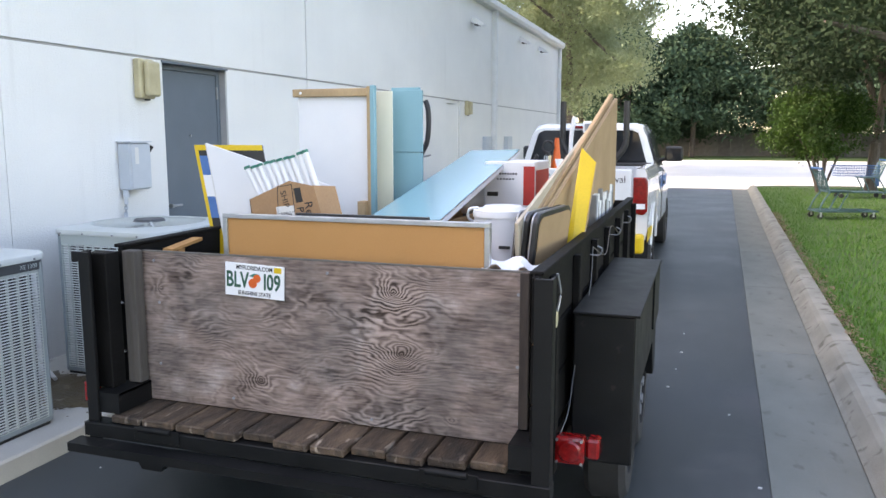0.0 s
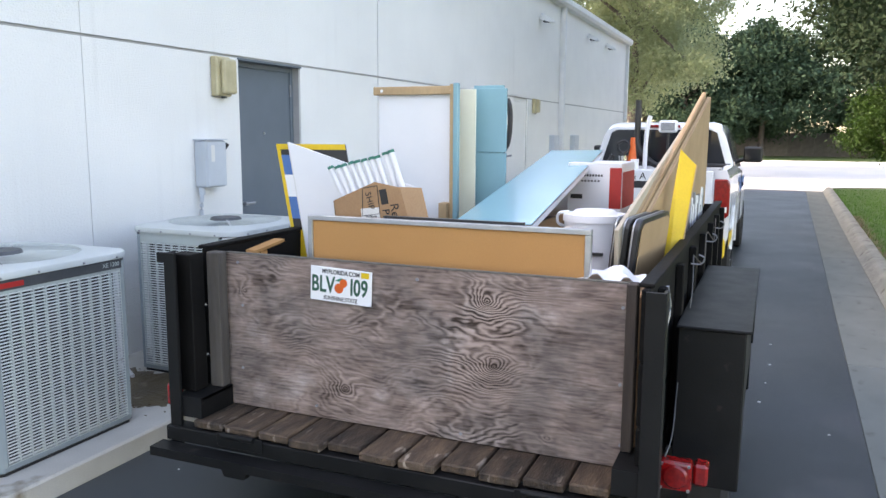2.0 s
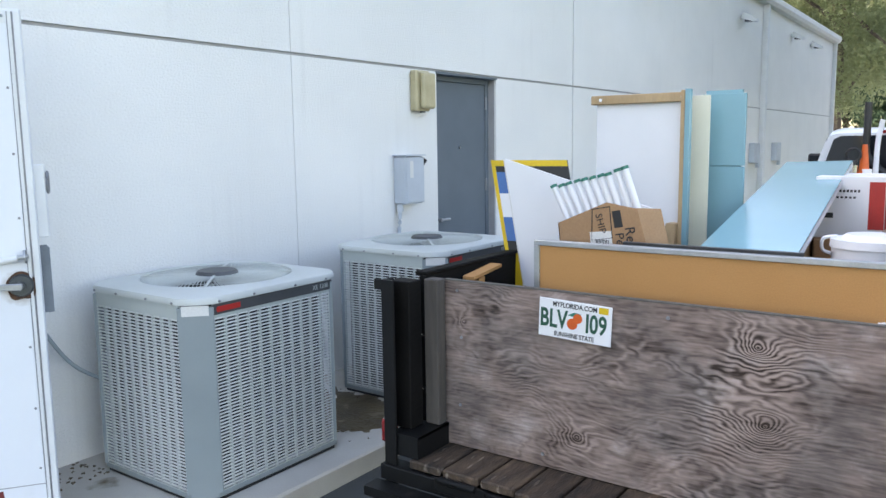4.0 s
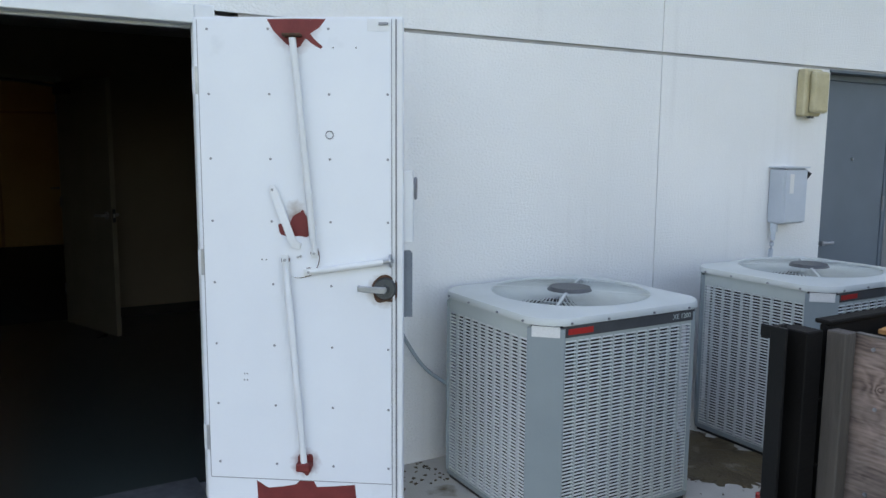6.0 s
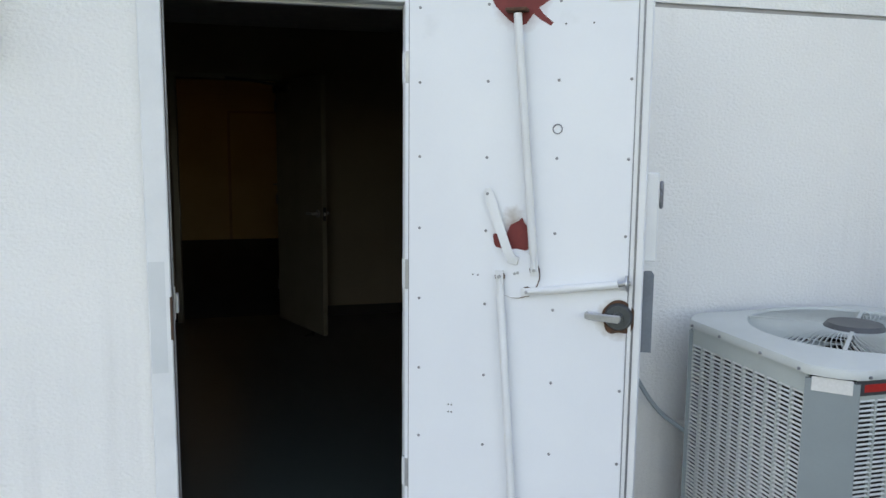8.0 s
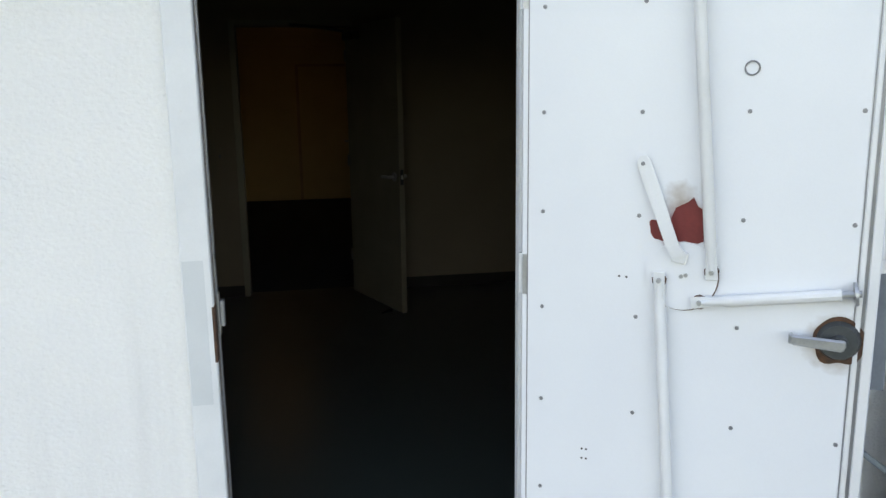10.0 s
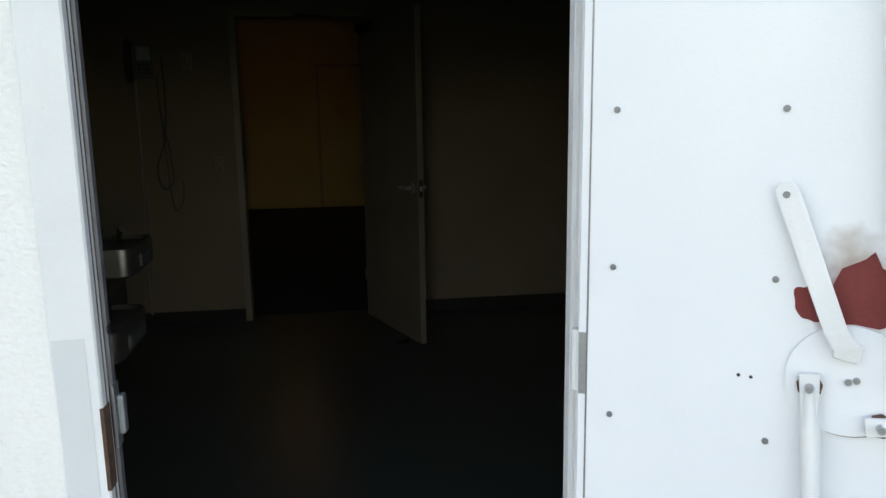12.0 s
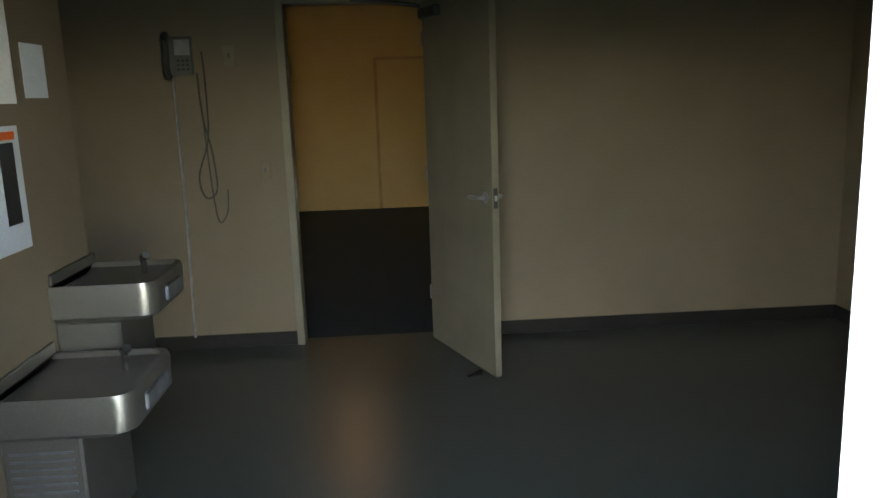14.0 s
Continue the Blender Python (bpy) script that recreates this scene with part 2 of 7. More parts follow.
M = {
    "stucco": mat("painted_stucco", (0.785, 0.787, 0.772), (0.72, 0.725, 0.713), 0.85, scale=0.9, fine=90, bump=0.6, bump_scale=70, grain_amount=0.1, stretch=(1, 0.8, 1.2)),
    "core": mat("wall_core", (0.38, 0.38, 0.38), rough=0.9),
    "asphalt": mat("asphalt", (0.029, 0.035, 0.0365), (0.051, 0.059, 0.061), 0.48, scale=0.9, fine=240, bump=0.4, spot=(0.062, 0.064, 0.065), spot_at=0.6, spot_scale=1.1, bump_scale=260, spec=0.55, rough_var=0.18),
    "pale_road": mat("pale_concrete_road", (0.62, 0.61, 0.59), (0.55, 0.54, 0.52), 0.8, scale=0.3, fine=40, bump=0.1),
    "concrete": mat("grey_concrete", (0.168, 0.18, 0.16), (0.122, 0.133, 0.118), 0.88, scale=2.2, fine=150, bump=0.4, spot=(0.105, 0.108, 0.095), spot_at=0.6, spot_scale=9, stretch=(1, 0.6, 1)),
    "slab": mat("slab_concrete", (0.56, 0.53, 0.475), (0.45, 0.425, 0.375), 0.88, scale=2.0, fine=150, bump=0.3, spot=(0.15, 0.11, 0.06), spot_at=0.6, spot_scale=2.3),
    "soil": mat("brown_soil", (0.16, 0.12, 0.075), (0.1, 0.075, 0.045), 0.95, scale=9, fine=90, bump=0.7),
    "mud": mat("damp_brown_mud", (0.075, 0.05, 0.026), (0.14, 0.105, 0.055), 0.5, scale=6, fine=60, bump=0.8, spot=(0.2, 0.17, 0.12), spot_at=0.6, spot_scale=8),
    "grass_soil": mat("lawn_green", (0.028, 0.068, 0.01), (0.04, 0.085, 0.013), 0.9, scale=2.5, fine=60, bump=0.5),
    "blade": mat("grass_blade", (0.034, 0.115, 0.008), (0.056, 0.15, 0.012), 0.6, scale=1.5, fine=20, bump=0),
    "white_door": mat("white_door_paint", (0.74, 0.77, 0.8), (0.7, 0.73, 0.77), 0.42, scale=2.5, fine=200, bump=0.04, spot=(0.66, 0.69, 0.72), spot_at=0.68, spot_scale=4, grain_amount=0.03),
    "white_frame": mat("white_frame_paint", (0.72, 0.74, 0.75), (0.64, 0.66, 0.67), 0.5, scale=5, fine=150, bump=0.06, spot=(0.35, 0.26, 0.18), spot_at=0.74, spot_scale=11, grain_amount=0.06),
    "patch_paint": mat("touch_up_paint", (0.6, 0.63, 0.645), (0.56, 0.59, 0.6), 0.5, scale=5, fine=150, bump=0.05, grain_amount=0.05),
    "red_paint": mat("red_oxide_paint", (0.2, 0.022, 0.02), (0.15, 0.016, 0.015), 0.6, scale=12, bump=0.1),
    "steel": mat("galvanised_steel", (0.48, 0.5, 0.52), (0.38, 0.4, 0.42), 0.38, metal=0.85, scale=12, bump=0.03),
    "dull_steel": mat("dull_grey_steel", (0.3, 0.31, 0.33), (0.22, 0.23, 0.25), 0.45, metal=0.7, scale=15, bump=0.05),
    "rose_metal": mat("tarnished_lock_metal", (0.1, 0.112, 0.12), (0.07, 0.08, 0.088), 0.4, metal=0.6, scale=20, bump=0.05),
    "guard_steel": mat("blue_grey_steel_plate", (0.17, 0.2, 0.235), (0.13, 0.155, 0.185), 0.5, metal=0.2, scale=9, bump=0.06),
    "brass": mat("worn_brass", (0.4, 0.27, 0.12), (0.3, 0.2, 0.09), 0.4, metal=0.8, scale=20, bump=0.05),
    "kerb": mat("kerb_concrete", (0.235, 0.24, 0.215), (0.16, 0.165, 0.148), 0.88, scale=2.4, fine=140, bump=0.45, spot=(0.1, 0.1, 0.085), spot_at=0.58, spot_scale=7),
    "rust": mat("rusty_edge", (0.12, 0.055, 0.03), (0.05, 0.032, 0.024), 0.9, scale=40, bump=0.4),
    "grey_door": mat("grey_door_paint", (0.125, 0.158, 0.19), (0.105, 0.135, 0.163), 0.5, scale=2, fine=100, bump=0.05, grain_amount=0.06),
    "grey_box": mat("grey_switch_box", (0.5, 0.55, 0.6), (0.44, 0.49, 0.54), 0.45, scale=4, bump=0.05),
    "beige": mat("yellowed_plastic", (0.5, 0.44, 0.28), (0.42, 0.36, 0.22), 0.5, scale=10, bump=0.05),
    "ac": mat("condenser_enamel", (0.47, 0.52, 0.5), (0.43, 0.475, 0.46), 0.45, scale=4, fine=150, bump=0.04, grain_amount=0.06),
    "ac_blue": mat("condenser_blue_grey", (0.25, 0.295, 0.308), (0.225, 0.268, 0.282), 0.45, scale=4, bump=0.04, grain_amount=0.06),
    # same enamel as ac, lightened to paint in skylight on the upward faces
    "ac_light": mat("skylit_top_enamel", (0.55, 0.58, 0.56), (0.48, 0.51, 0.49), 0.42, scale=3, fine=120, bump=0.05, grain_amount=0.06),
    # lit copy of ac for the slats: sky brightness put into the colour
    "ac_slat": mat("skylit_louvre_enamel", (0.66, 0.69, 0.67), (0.6, 0.63, 0.61), 0.42, scale=3, fine=120, bump=0.03, grain_amount=0.05),
    # near black: shade between louvres and in the fan well is in this colour
    "ac_dark": mat("shade_dark_coil", (0.01, 0.011, 0.0115), (0.018, 0.018, 0.018), 0.8, scale=60, bump=0.2),
    "dark_plastic": mat("dark_grey_plastic", (0.06, 0.065, 0.07), (0.08, 0.085, 0.09), 0.5, scale=8, bump=0.05),
    "black_paint": mat("black_trailer_paint", (0.0055, 0.006, 0.0065), (0.0095, 0.0098, 0.01), 0.5, scale=7, fine=100, bump=0.08, spot=(0.025, 0.021, 0.019), spot_at=0.67, spot_scale=14, spec=0.22),
    "black_wood": mat("black_painted_boards", (0.006, 0.0058, 0.0058), (0.0105, 0.0098, 0.0092), 0.65, scale=5, fine=80, bump=0.25, stretch=(1, 0.2, 1), spot=(0.025, 0.021, 0.019), spot_at=0.68, spot_scale=9, spec=0.1),
    "rubber": mat("tyre_rubber", (0.018, 0.018, 0.018), (0.03, 0.03, 0.03), 0.85, scale=20, bump=0.2),
    "plank": mat("weathered_plank", (0.13, 0.082, 0.05), (0.022, 0.016, 0.013), 0.7, scale=9, fine=70, bump=0.9, stretch=(2.2, 0.5, 1), rand=0.6, spot=(0.3, 0.24, 0.19), spot_at=0.62, spot_scale=14),
    "grey_wood": mat("grey_stake_wood", (0.14, 0.125, 0.11), (0.09, 0.08, 0.07), 0.8, scale=9, fine=80, bump=0.4, stretch=(3, 3, 0.3)),
    "stake_wood": mat("weathered_stake_wood", (0.095, 0.082, 0.072), (0.06, 0.052, 0.045), 0.8, scale=9, fine=80, bump=0.4, stretch=(3, 3, 0.3)),
    "brown_wood": mat("dark_brown_stake_wood", (0.055, 0.04, 0.032), (0.03, 0.022, 0.018), 0.8, scale=9, fine=80, bump=0.4, stretch=(3, 3, 0.3)),
    "ply": plywood("weathered_plywood", (0.42, 0.315, 0.275), (0.036, 0.021, 0.015)),
    "red_lens": mat("red_lamp_lens", (0.32, 0.008, 0.008), (0.16, 0.004, 0.004), 0.15, scale=40, bump=0.2, coat=0.5),
    "white_paint": mat("white_car_paint", (0.72, 0.73, 0.74), (0.68, 0.69, 0.7), 0.2, scale=2, bump=0.0, coat=0.6, rough_var=0.05, grain_amount=0.0),
    "car_glass": mat("dark_car_glass", (0.012, 0.014, 0.017), (0.02, 0.022, 0.025), 0.06, scale=2, bump=0, rough_var=0.02),
    "chrome": mat("chrome", (0.7, 0.7, 0.7), (0.6, 0.6, 0.6), 0.15, metal=1, scale=5, bump=0, rough_var=0.05),
    "yellow": mat("yellow_paint", (0.72, 0.48, 0.015), (0.66, 0.42, 0.012), 0.45, scale=5, bump=0.05),
    "blue": mat("blue_print", (0.05, 0.17, 0.42), (0.04, 0.14, 0.36), 0.5, scale=5, bump=0.03),
    "white": mat("white_laminate", (0.8, 0.8, 0.81), (0.75, 0.76, 0.77), 0.4, scale=3, bump=0.02, grain_amount=0.04),
    "teal": mat("teal_laminate", (0.2, 0.4, 0.45), (0.18, 0.37, 0.42), 0.2, scale=3, bump=0.02, grain_amount=0.05),
    "cork": mat("tan_cork", (0.5, 0.25, 0.09), (0.44, 0.215, 0.075), 0.85, scale=1.2, fine=220, bump=0.15),
    "card": mat("brown_cardboard", (0.4, 0.235, 0.125), (0.35, 0.2, 0.105), 0.8, scale=4, fine=110, bump=0.08),
    "raw_wood": mat("raw_pine", (0.5, 0.345, 0.19), (0.4, 0.27, 0.145), 0.65, scale=6, fine=90, bump=0.15, stretch=(1, 1, 0.3)),
    "board": mat("beige_fibreboard", (0.48, 0.41, 0.31), (0.41, 0.35, 0.27), 0.75, scale=4, bump=0.06),
    "tan_board": mat("tan_hardboard", (0.4, 0.26, 0.14), (0.33, 0.21, 0.11), 0.7, scale=4, bump=0.06),
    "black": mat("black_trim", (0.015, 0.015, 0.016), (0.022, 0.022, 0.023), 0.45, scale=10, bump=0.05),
    "green": mat("green_cap", (0.015, 0.2, 0.14), (0.012, 0.16, 0.11), 0.4, scale=10, bump=0),
    "ink": mat("black_ink", (0.02, 0.02, 0.02), (0.03, 0.03, 0.03), 0.7, scale=10, bump=0),
    "plate_green": mat("dark_green_ink", (0.01, 0.09, 0.055), (0.012, 0.08, 0.05), 0.5, scale=10, bump=0),
    "orange": mat("orange_plastic", (0.75, 0.12, 0.015), (0.66, 0.1, 0.012), 0.45, scale=10, bump=0.05),
    "red": mat("red_print", (0.5, 0.03, 0.025), (0.42, 0.025, 0.02), 0.5, scale=8, bump=0),
    "bark": mat("oak_bark", (0.13, 0.105, 0.085), (0.07, 0.058, 0.05), 0.95, scale=14, fine=70, bump=0.9, stretch=(1, 1, 0.3)),
    "leaf_dark": mat("dark_oak_leaf", (0.026, 0.06, 0.035), (0.05, 0.09, 0.048), 0.75, scale=1.2, fine=20, bump=0, spec=0.25),
    "leaf_mid": mat("oak_leaf", (0.016, 0.034, 0.015), (0.034, 0.056, 0.024), 0.75, scale=1.0, fine=20, bump=0, spec=0.18),
    "leaf_light": mat("pale_willow_leaf", (0.11, 0.15, 0.075), (0.17, 0.21, 0.11), 0.55, scale=0.8, fine=20, bump=0),
    "leaf_bright": mat("bright_shrub_leaf", (0.018, 0.045, 0.01), (0.044, 0.095, 0.016), 0.6, scale=1.4, fine=20, bump=0, spec=0.25),
    "fence": mat("grey_fence_boards", (0.14, 0.14, 0.135), (0.1, 0.1, 0.098), 0.9, scale=3, bump=0.2, rand=0.15),
    "cart": mat("teal_cart_enamel", (0.06, 0.13, 0.14), (0.05, 0.11, 0.12), 0.4, metal=0.3, scale=10, bump=0.03),
    "cart_blue": mat("blue_cart_plastic", (0.03, 0.12, 0.3), (0.025, 0.1, 0.26), 0.4, scale=10, bump=0.03),
    # cream taken far below its own tone: the room's dimness is in the colour
    "room_wall": mat("dimmed_cream_room_paint", (0.15, 0.115, 0.076), (0.135, 0.103, 0.068), 0.7, scale=1.5, fine=120, bump=0.06, grain_amount=0.08),
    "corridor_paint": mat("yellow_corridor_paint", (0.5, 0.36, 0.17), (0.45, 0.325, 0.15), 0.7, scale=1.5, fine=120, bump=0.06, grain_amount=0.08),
    "cream": mat("cream_laminate", (0.7, 0.69, 0.55), (0.62, 0.61, 0.47), 0.5, scale=3, bump=0.02, grain_amount=0.05),
    # cream darkened as on the room walls, indoor shade included in the colour
    "inner_door": mat("dimmed_cream_door_paint", (0.17, 0.15, 0.11), (0.145, 0.127, 0.093), 0.5, scale=3, bump=0.03, grain_amount=0.06),
    "room_dado": mat("charcoal_wall_panel", (0.013, 0.014, 0.0135), (0.018, 0.019, 0.018), 0.7, scale=3, bump=0.05),
    "room_floor": mat("green_grey_vinyl", (0.05, 0.062, 0.056), (0.042, 0.053, 0.048), 0.3, scale=0.7, fine=160, bump=0.0, rough_var=0.04, detail=2.0, grain_amount=0.1, spec=0.5),
    "carpet": mat("dark_hall_floor", (0.022, 0.038, 0.046), (0.028, 0.046, 0.054), 0.8, scale=20, bump=0.2, spec=0.3),
    "base_dark": mat("dark_cove_base", (0.012, 0.011, 0.01), rough=0.6, bump=0.03, spec=0.25),
    "ceiling": mat("ceiling_paint", (0.6, 0.58, 0.53), rough=0.9, bump=0.05),
    "stainless": mat("brushed_stainless", (0.25, 0.24, 0.215), (0.22, 0.21, 0.19), 0.4, metal=0.85, scale=3, bump=0.0, rough_var=0.04),
    "paper": mat("white_paper", (0.7, 0.7, 0.68), (0.64, 0.64, 0.62), 0.8, scale=3, bump=0),
    "roof": mat("roof_sheet", (0.45, 0.46, 0.47), rough=0.6, bump=0.05),
}


def sprayed(m, centres, colour):
    """Soft overspray round given places of a panel (its own x and z)."""
    m = m.copy()
    nt, L = m.node_tree, m.node_tree.links
    b = nt.nodes["Principled BSDF"]
    col = b.inputs["Base Color"].links[0].from_socket
    tc = nt.nodes.new("ShaderNodeTexCoord")
    nz = nt.nodes.new("ShaderNodeTexNoise")
    nz.inputs["Scale"].default_value = 30
    L.new(tc.outputs["Object"], nz.inputs[0])
    for x, z, r0, r1 in centres:
        d = nt.nodes.new("ShaderNodeVectorMath")
        d.operation = "DISTANCE"
        d.inputs[1].default_value = (x, -0.003, z)
        L.new(tc.outputs["Object"], d.inputs[0])
        a = nt.nodes.new("ShaderNodeMath")
        a.operation = "MULTIPLY_ADD"
        a.inputs[1].default_value = 0.05
        L.new(nz.outputs[0], a.inputs[0])
        L.new(d.outputs["Value"], a.inputs[2])
        mr = nt.nodes.new("ShaderNodeMapRange")
        mr.inputs[1].default_value, mr.inputs[2].default_value = r0 + 0.025, r1 + 0.025
        mr.inputs[3].default_value, mr.inputs[4].default_value = 0.75, 0.0
        L.new(a.outputs[0], mr.inputs[0])
        mx = nt.nodes.new("ShaderNodeMix")
        mx.data_type = "RGBA"
        L.new(mr.outputs[0], mx.inputs[0])
        L.new(col, mx.inputs[6])
        mx.inputs[7].default_value = (*colour, 1)
        col = mx.outputs[2]
    L.new(col, b.inputs["Base Color"])
    return m


def streaked(m, colour, amount):
    """Faint vertical dirt runs, wider patches of grime broken up by them."""
    nt, L = m.node_tree, m.node_tree.links
    b = nt.nodes["Principled BSDF"]
    col = b.inputs["Base Color"].links[0].from_socket
    tc = nt.nodes.new("ShaderNodeTexCoord")
    fac = None
    for sc, lo, hi in (((1, 6.0, 0.22), 0.5, 0.72), ((0.6, 0.75, 0.4), 0.48, 0.7)):
        mp = nt.nodes.new("ShaderNodeMapping")
        mp.inputs["Scale"].default_value = sc
        L.new(tc.outputs["Object"], mp.inputs[0])
        nz = nt.nodes.new("ShaderNodeTexNoise")
        nz.inputs["Scale"].default_value, nz.inputs["Detail"].default_value = 2.0, 7
        L.new(mp.outputs[0], nz.inputs[0])
        mr = nt.nodes.new("ShaderNodeMapRange")
        mr.inputs[1].default_value, mr.inputs[2].default_value = lo, hi
        L.new(nz.outputs[0], mr.inputs[0])
        if fac is None:
            fac = mr.outputs[0]
        else:
            mu = nt.nodes.new("ShaderNodeMath")
            mu.operation = "MULTIPLY"
            L.new(fac, mu.inputs[0])
            L.new(mr.outputs[0], mu.inputs[1])
            fac = mu.outputs[0]
    am = nt.nodes.new("ShaderNodeMath")
    am.operation = "MULTIPLY"
    am.inputs[1].default_value = amount
    L.new(fac, am.inputs[0])
    mx = nt.nodes.new("ShaderNodeMix")
    mx.data_type = "RGBA"
    L.new(am.outputs[0], mx.inputs[0])
    L.new(col, mx.inputs[6])
    mx.inputs[7].default_value = (*colour, 1)
    L.new(mx.outputs[2], b.inputs["Base Color"])


def translucent(m, colour, amount):
    """Lets light through thin leaves."""
    nt = m.node_tree
    b, out = nt.nodes["Principled BSDF"], nt.nodes["Material Output"]
    tr, mix = nt.nodes.new("ShaderNodeBsdfTranslucent"), nt.nodes.new("ShaderNodeMixShader")
    tr.inputs["Color"].default_value = (*colour, 1)
    mix.inputs[0].default_value = amount
    nt.links.new(b.outputs[0], mix.inputs[1])
    nt.links.new(tr.outputs[0], mix.inputs[2])
    nt.links.new(mix.outputs[0], out.inputs["Surface"])


translucent(M["leaf_light"], (0.3, 0.36, 0.2), 0.45)
translucent(M["leaf_bright"], (0.07, 0.15, 0.025), 0.2)
streaked(M["stucco"], (0.45, 0.44, 0.43), 0.2)
streaked(M["asphalt"], (0.085, 0.088, 0.09), 0.4)
M["sprayed_sheet"] = sprayed(M["white_door"], ((0.455, 2.25, 0.02, 0.12), (0.46, 1.385, 0.03, 0.075), (0.425, 1.36, 0.01, 0.05), (0.468, 0.27, 0.02, 0.075)), (0.2, 0.03, 0.025))
M["sprayed_sheet"] = sprayed(M["sprayed_sheet"], ((0.838, 1.09, 0.045, 0.085), (0.44, 1.45, 0.01, 0.05)), (0.33, 0.27, 0.22))


# ---- building blocks ----
def thing(name, label, category, at=(0, 0, 0), rz=0.0, group="", kind=""):
    ob = new(name)
    ob.empty_display_size = 0.1
    ob.matrix_basis = pose(*at, 0, 0, rz)
    return tagged(ob, label, category, group, kind)


def finish(bm, name, material, smooth=False):
    bmesh.ops.recalc_face_normals(bm, faces=bm.faces)
    me = bpy.data.meshes.new(name)
    bm.to_mesh(me)
    bm.free()
    me.materials.append(material if not isinstance(material, str) else M[material])
    if smooth:
        me.polygons.foreach_set("use_smooth", [True] * len(me.polygons))
        me.set_sharp_from_angle(angle=radians(35))
    return me


def top_of(ob):
    while ob.parent:
        ob = ob.parent
    return ob


def part(name, bm, material, parent, label="", world_space=False, smooth=False):
    if world_space:
        bm.transform(top_of(parent).matrix_basis.inverted())
    ob = new(name, finish(bm, name, material, smooth))
    ob.parent = parent
    return tagged(ob, label)


def piece(name, mesh, parent, x, y, z, rx=0, ry=0, rz=0):
    ob = new(name, mesh)
    ob.parent = parent
    ob.matrix_basis = pose(x, y, z, rx, ry, rz)
    return ob


def solid(name, bm, material, label="", category="", kind="", group="", smooth=False):
    return tagged(new(name, finish(bm, name, material, smooth)), label, category, group, kind)


def box(bm, x0, y0, z0, x1, y1, z1, bevel=0.0, seg=1):
    r = bmesh.ops.create_cube(bm, size=1)
    vs = r["verts"]
    bmesh.ops.scale(bm, vec=(abs(x1 - x0), abs(y1 - y0), abs(z1 - z0)), verts=vs)
    bmesh.ops.translate(bm, vec=((x0 + x1) / 2, (y0 + y1) / 2, (z0 + z1) / 2), verts=vs)
    if bevel:
        es = list({e for v in vs for e in v.link_edges})
        bmesh.ops.bevel(bm, geom=es, offset=bevel, segments=seg, profile=0.5, affect="EDGES")
    return bm


def B(*a, **k):
    return box(bmesh.new(), *a, **k)


def rod(bm, a, b, r, seg=10, r2=None):
    a, b = Vector(a), Vector(b)
    d = b - a
    res = bmesh.ops.create_cone(bm, cap_ends=True, segments=seg, radius1=r, radius2=r if r2 is None else r2, depth=d.length)
    bmesh.ops.transform(bm, matrix=Matrix.Translation((a + b) / 2) @ d.to_track_quat("Z", "Y").to_matrix().to_4x4(), verts=res["verts"])
    return bm


def R(*a, **k):
    return rod(bmesh.new(), *a, **k)


def sweep(bm, pts, r, seg=8):
    """A round tube through the points."""
    pts = [Vector(p) for p in pts]
    rings, up = [], Vector((0.03, 0.05, 1))
    for i, p in enumerate(pts):
        d = (pts[min(i + 1, len(pts) - 1)] - pts[max(i - 1, 0)]).normalized()
        s = d.cross(up)
        if s.length < 0.05:
            s = d.cross(Vector((1, 0, 0)))
        s.normalize()
        u = s.cross(d)
        rr = r[i] if isinstance(r, (list, tuple)) else r
        rings.append([bm.verts.new(p + (s * math.cos(a) + u * math.sin(a)) * rr) for a in (2 * math.pi * k / seg for k in range(seg))])
    for q, w in zip(rings, rings[1:]):
        for k in range(seg):
            bm.faces.new((q[k], q[(k + 1) % seg], w[(k + 1) % seg], w[k]))
    bm.faces.new(rings[0][::-1])
    bm.faces.new(rings[-1])
    return bm


def curve_pts(pts, n=6):
    """Catmull-Rom points through pts."""
    pts = [Vector(p) for p in pts]
    out = []
    for i in range(len(pts) - 1):
        p0, p1, p2, p3 = pts[max(i - 1, 0)], pts[i], pts[i + 1], pts[min(i + 2, len(pts) - 1)]
        for k in range(n):
            t = k / n
            out.append(0.5 * ((2 * p1) + (p2 - p0) * t + (2 * p0 - 5 * p1 + 4 * p2 - p3) * t * t + (3 * p1 - p0 - 3 * p2 + p3) * t ** 3))
    return out + [pts[-1]]


def prism(bm, pts, vec, bevel=0.0):
    """A polygon pushed along vec."""
    vec = Vector(vec)
    lo = [bm.verts.new(p) for p in pts]
    hi = [bm.verts.new(Vector(p) + vec) for p in pts]
    n = len(pts)
    fs = [bm.faces.new(lo[::-1]), bm.faces.new(hi)]
    for k in range(n):
        fs.append(bm.faces.new((lo[k], lo[(k + 1) % n], hi[(k + 1) % n], hi[k])))
    if bevel:
        es = list({e for f in fs for e in f.edges})
        bmesh.ops.bevel(bm, geom=es, offset=bevel, segments=1, affect="EDGES")
    return bm


def P(*a, **k):
    return prism(bmesh.new(), *a, **k)


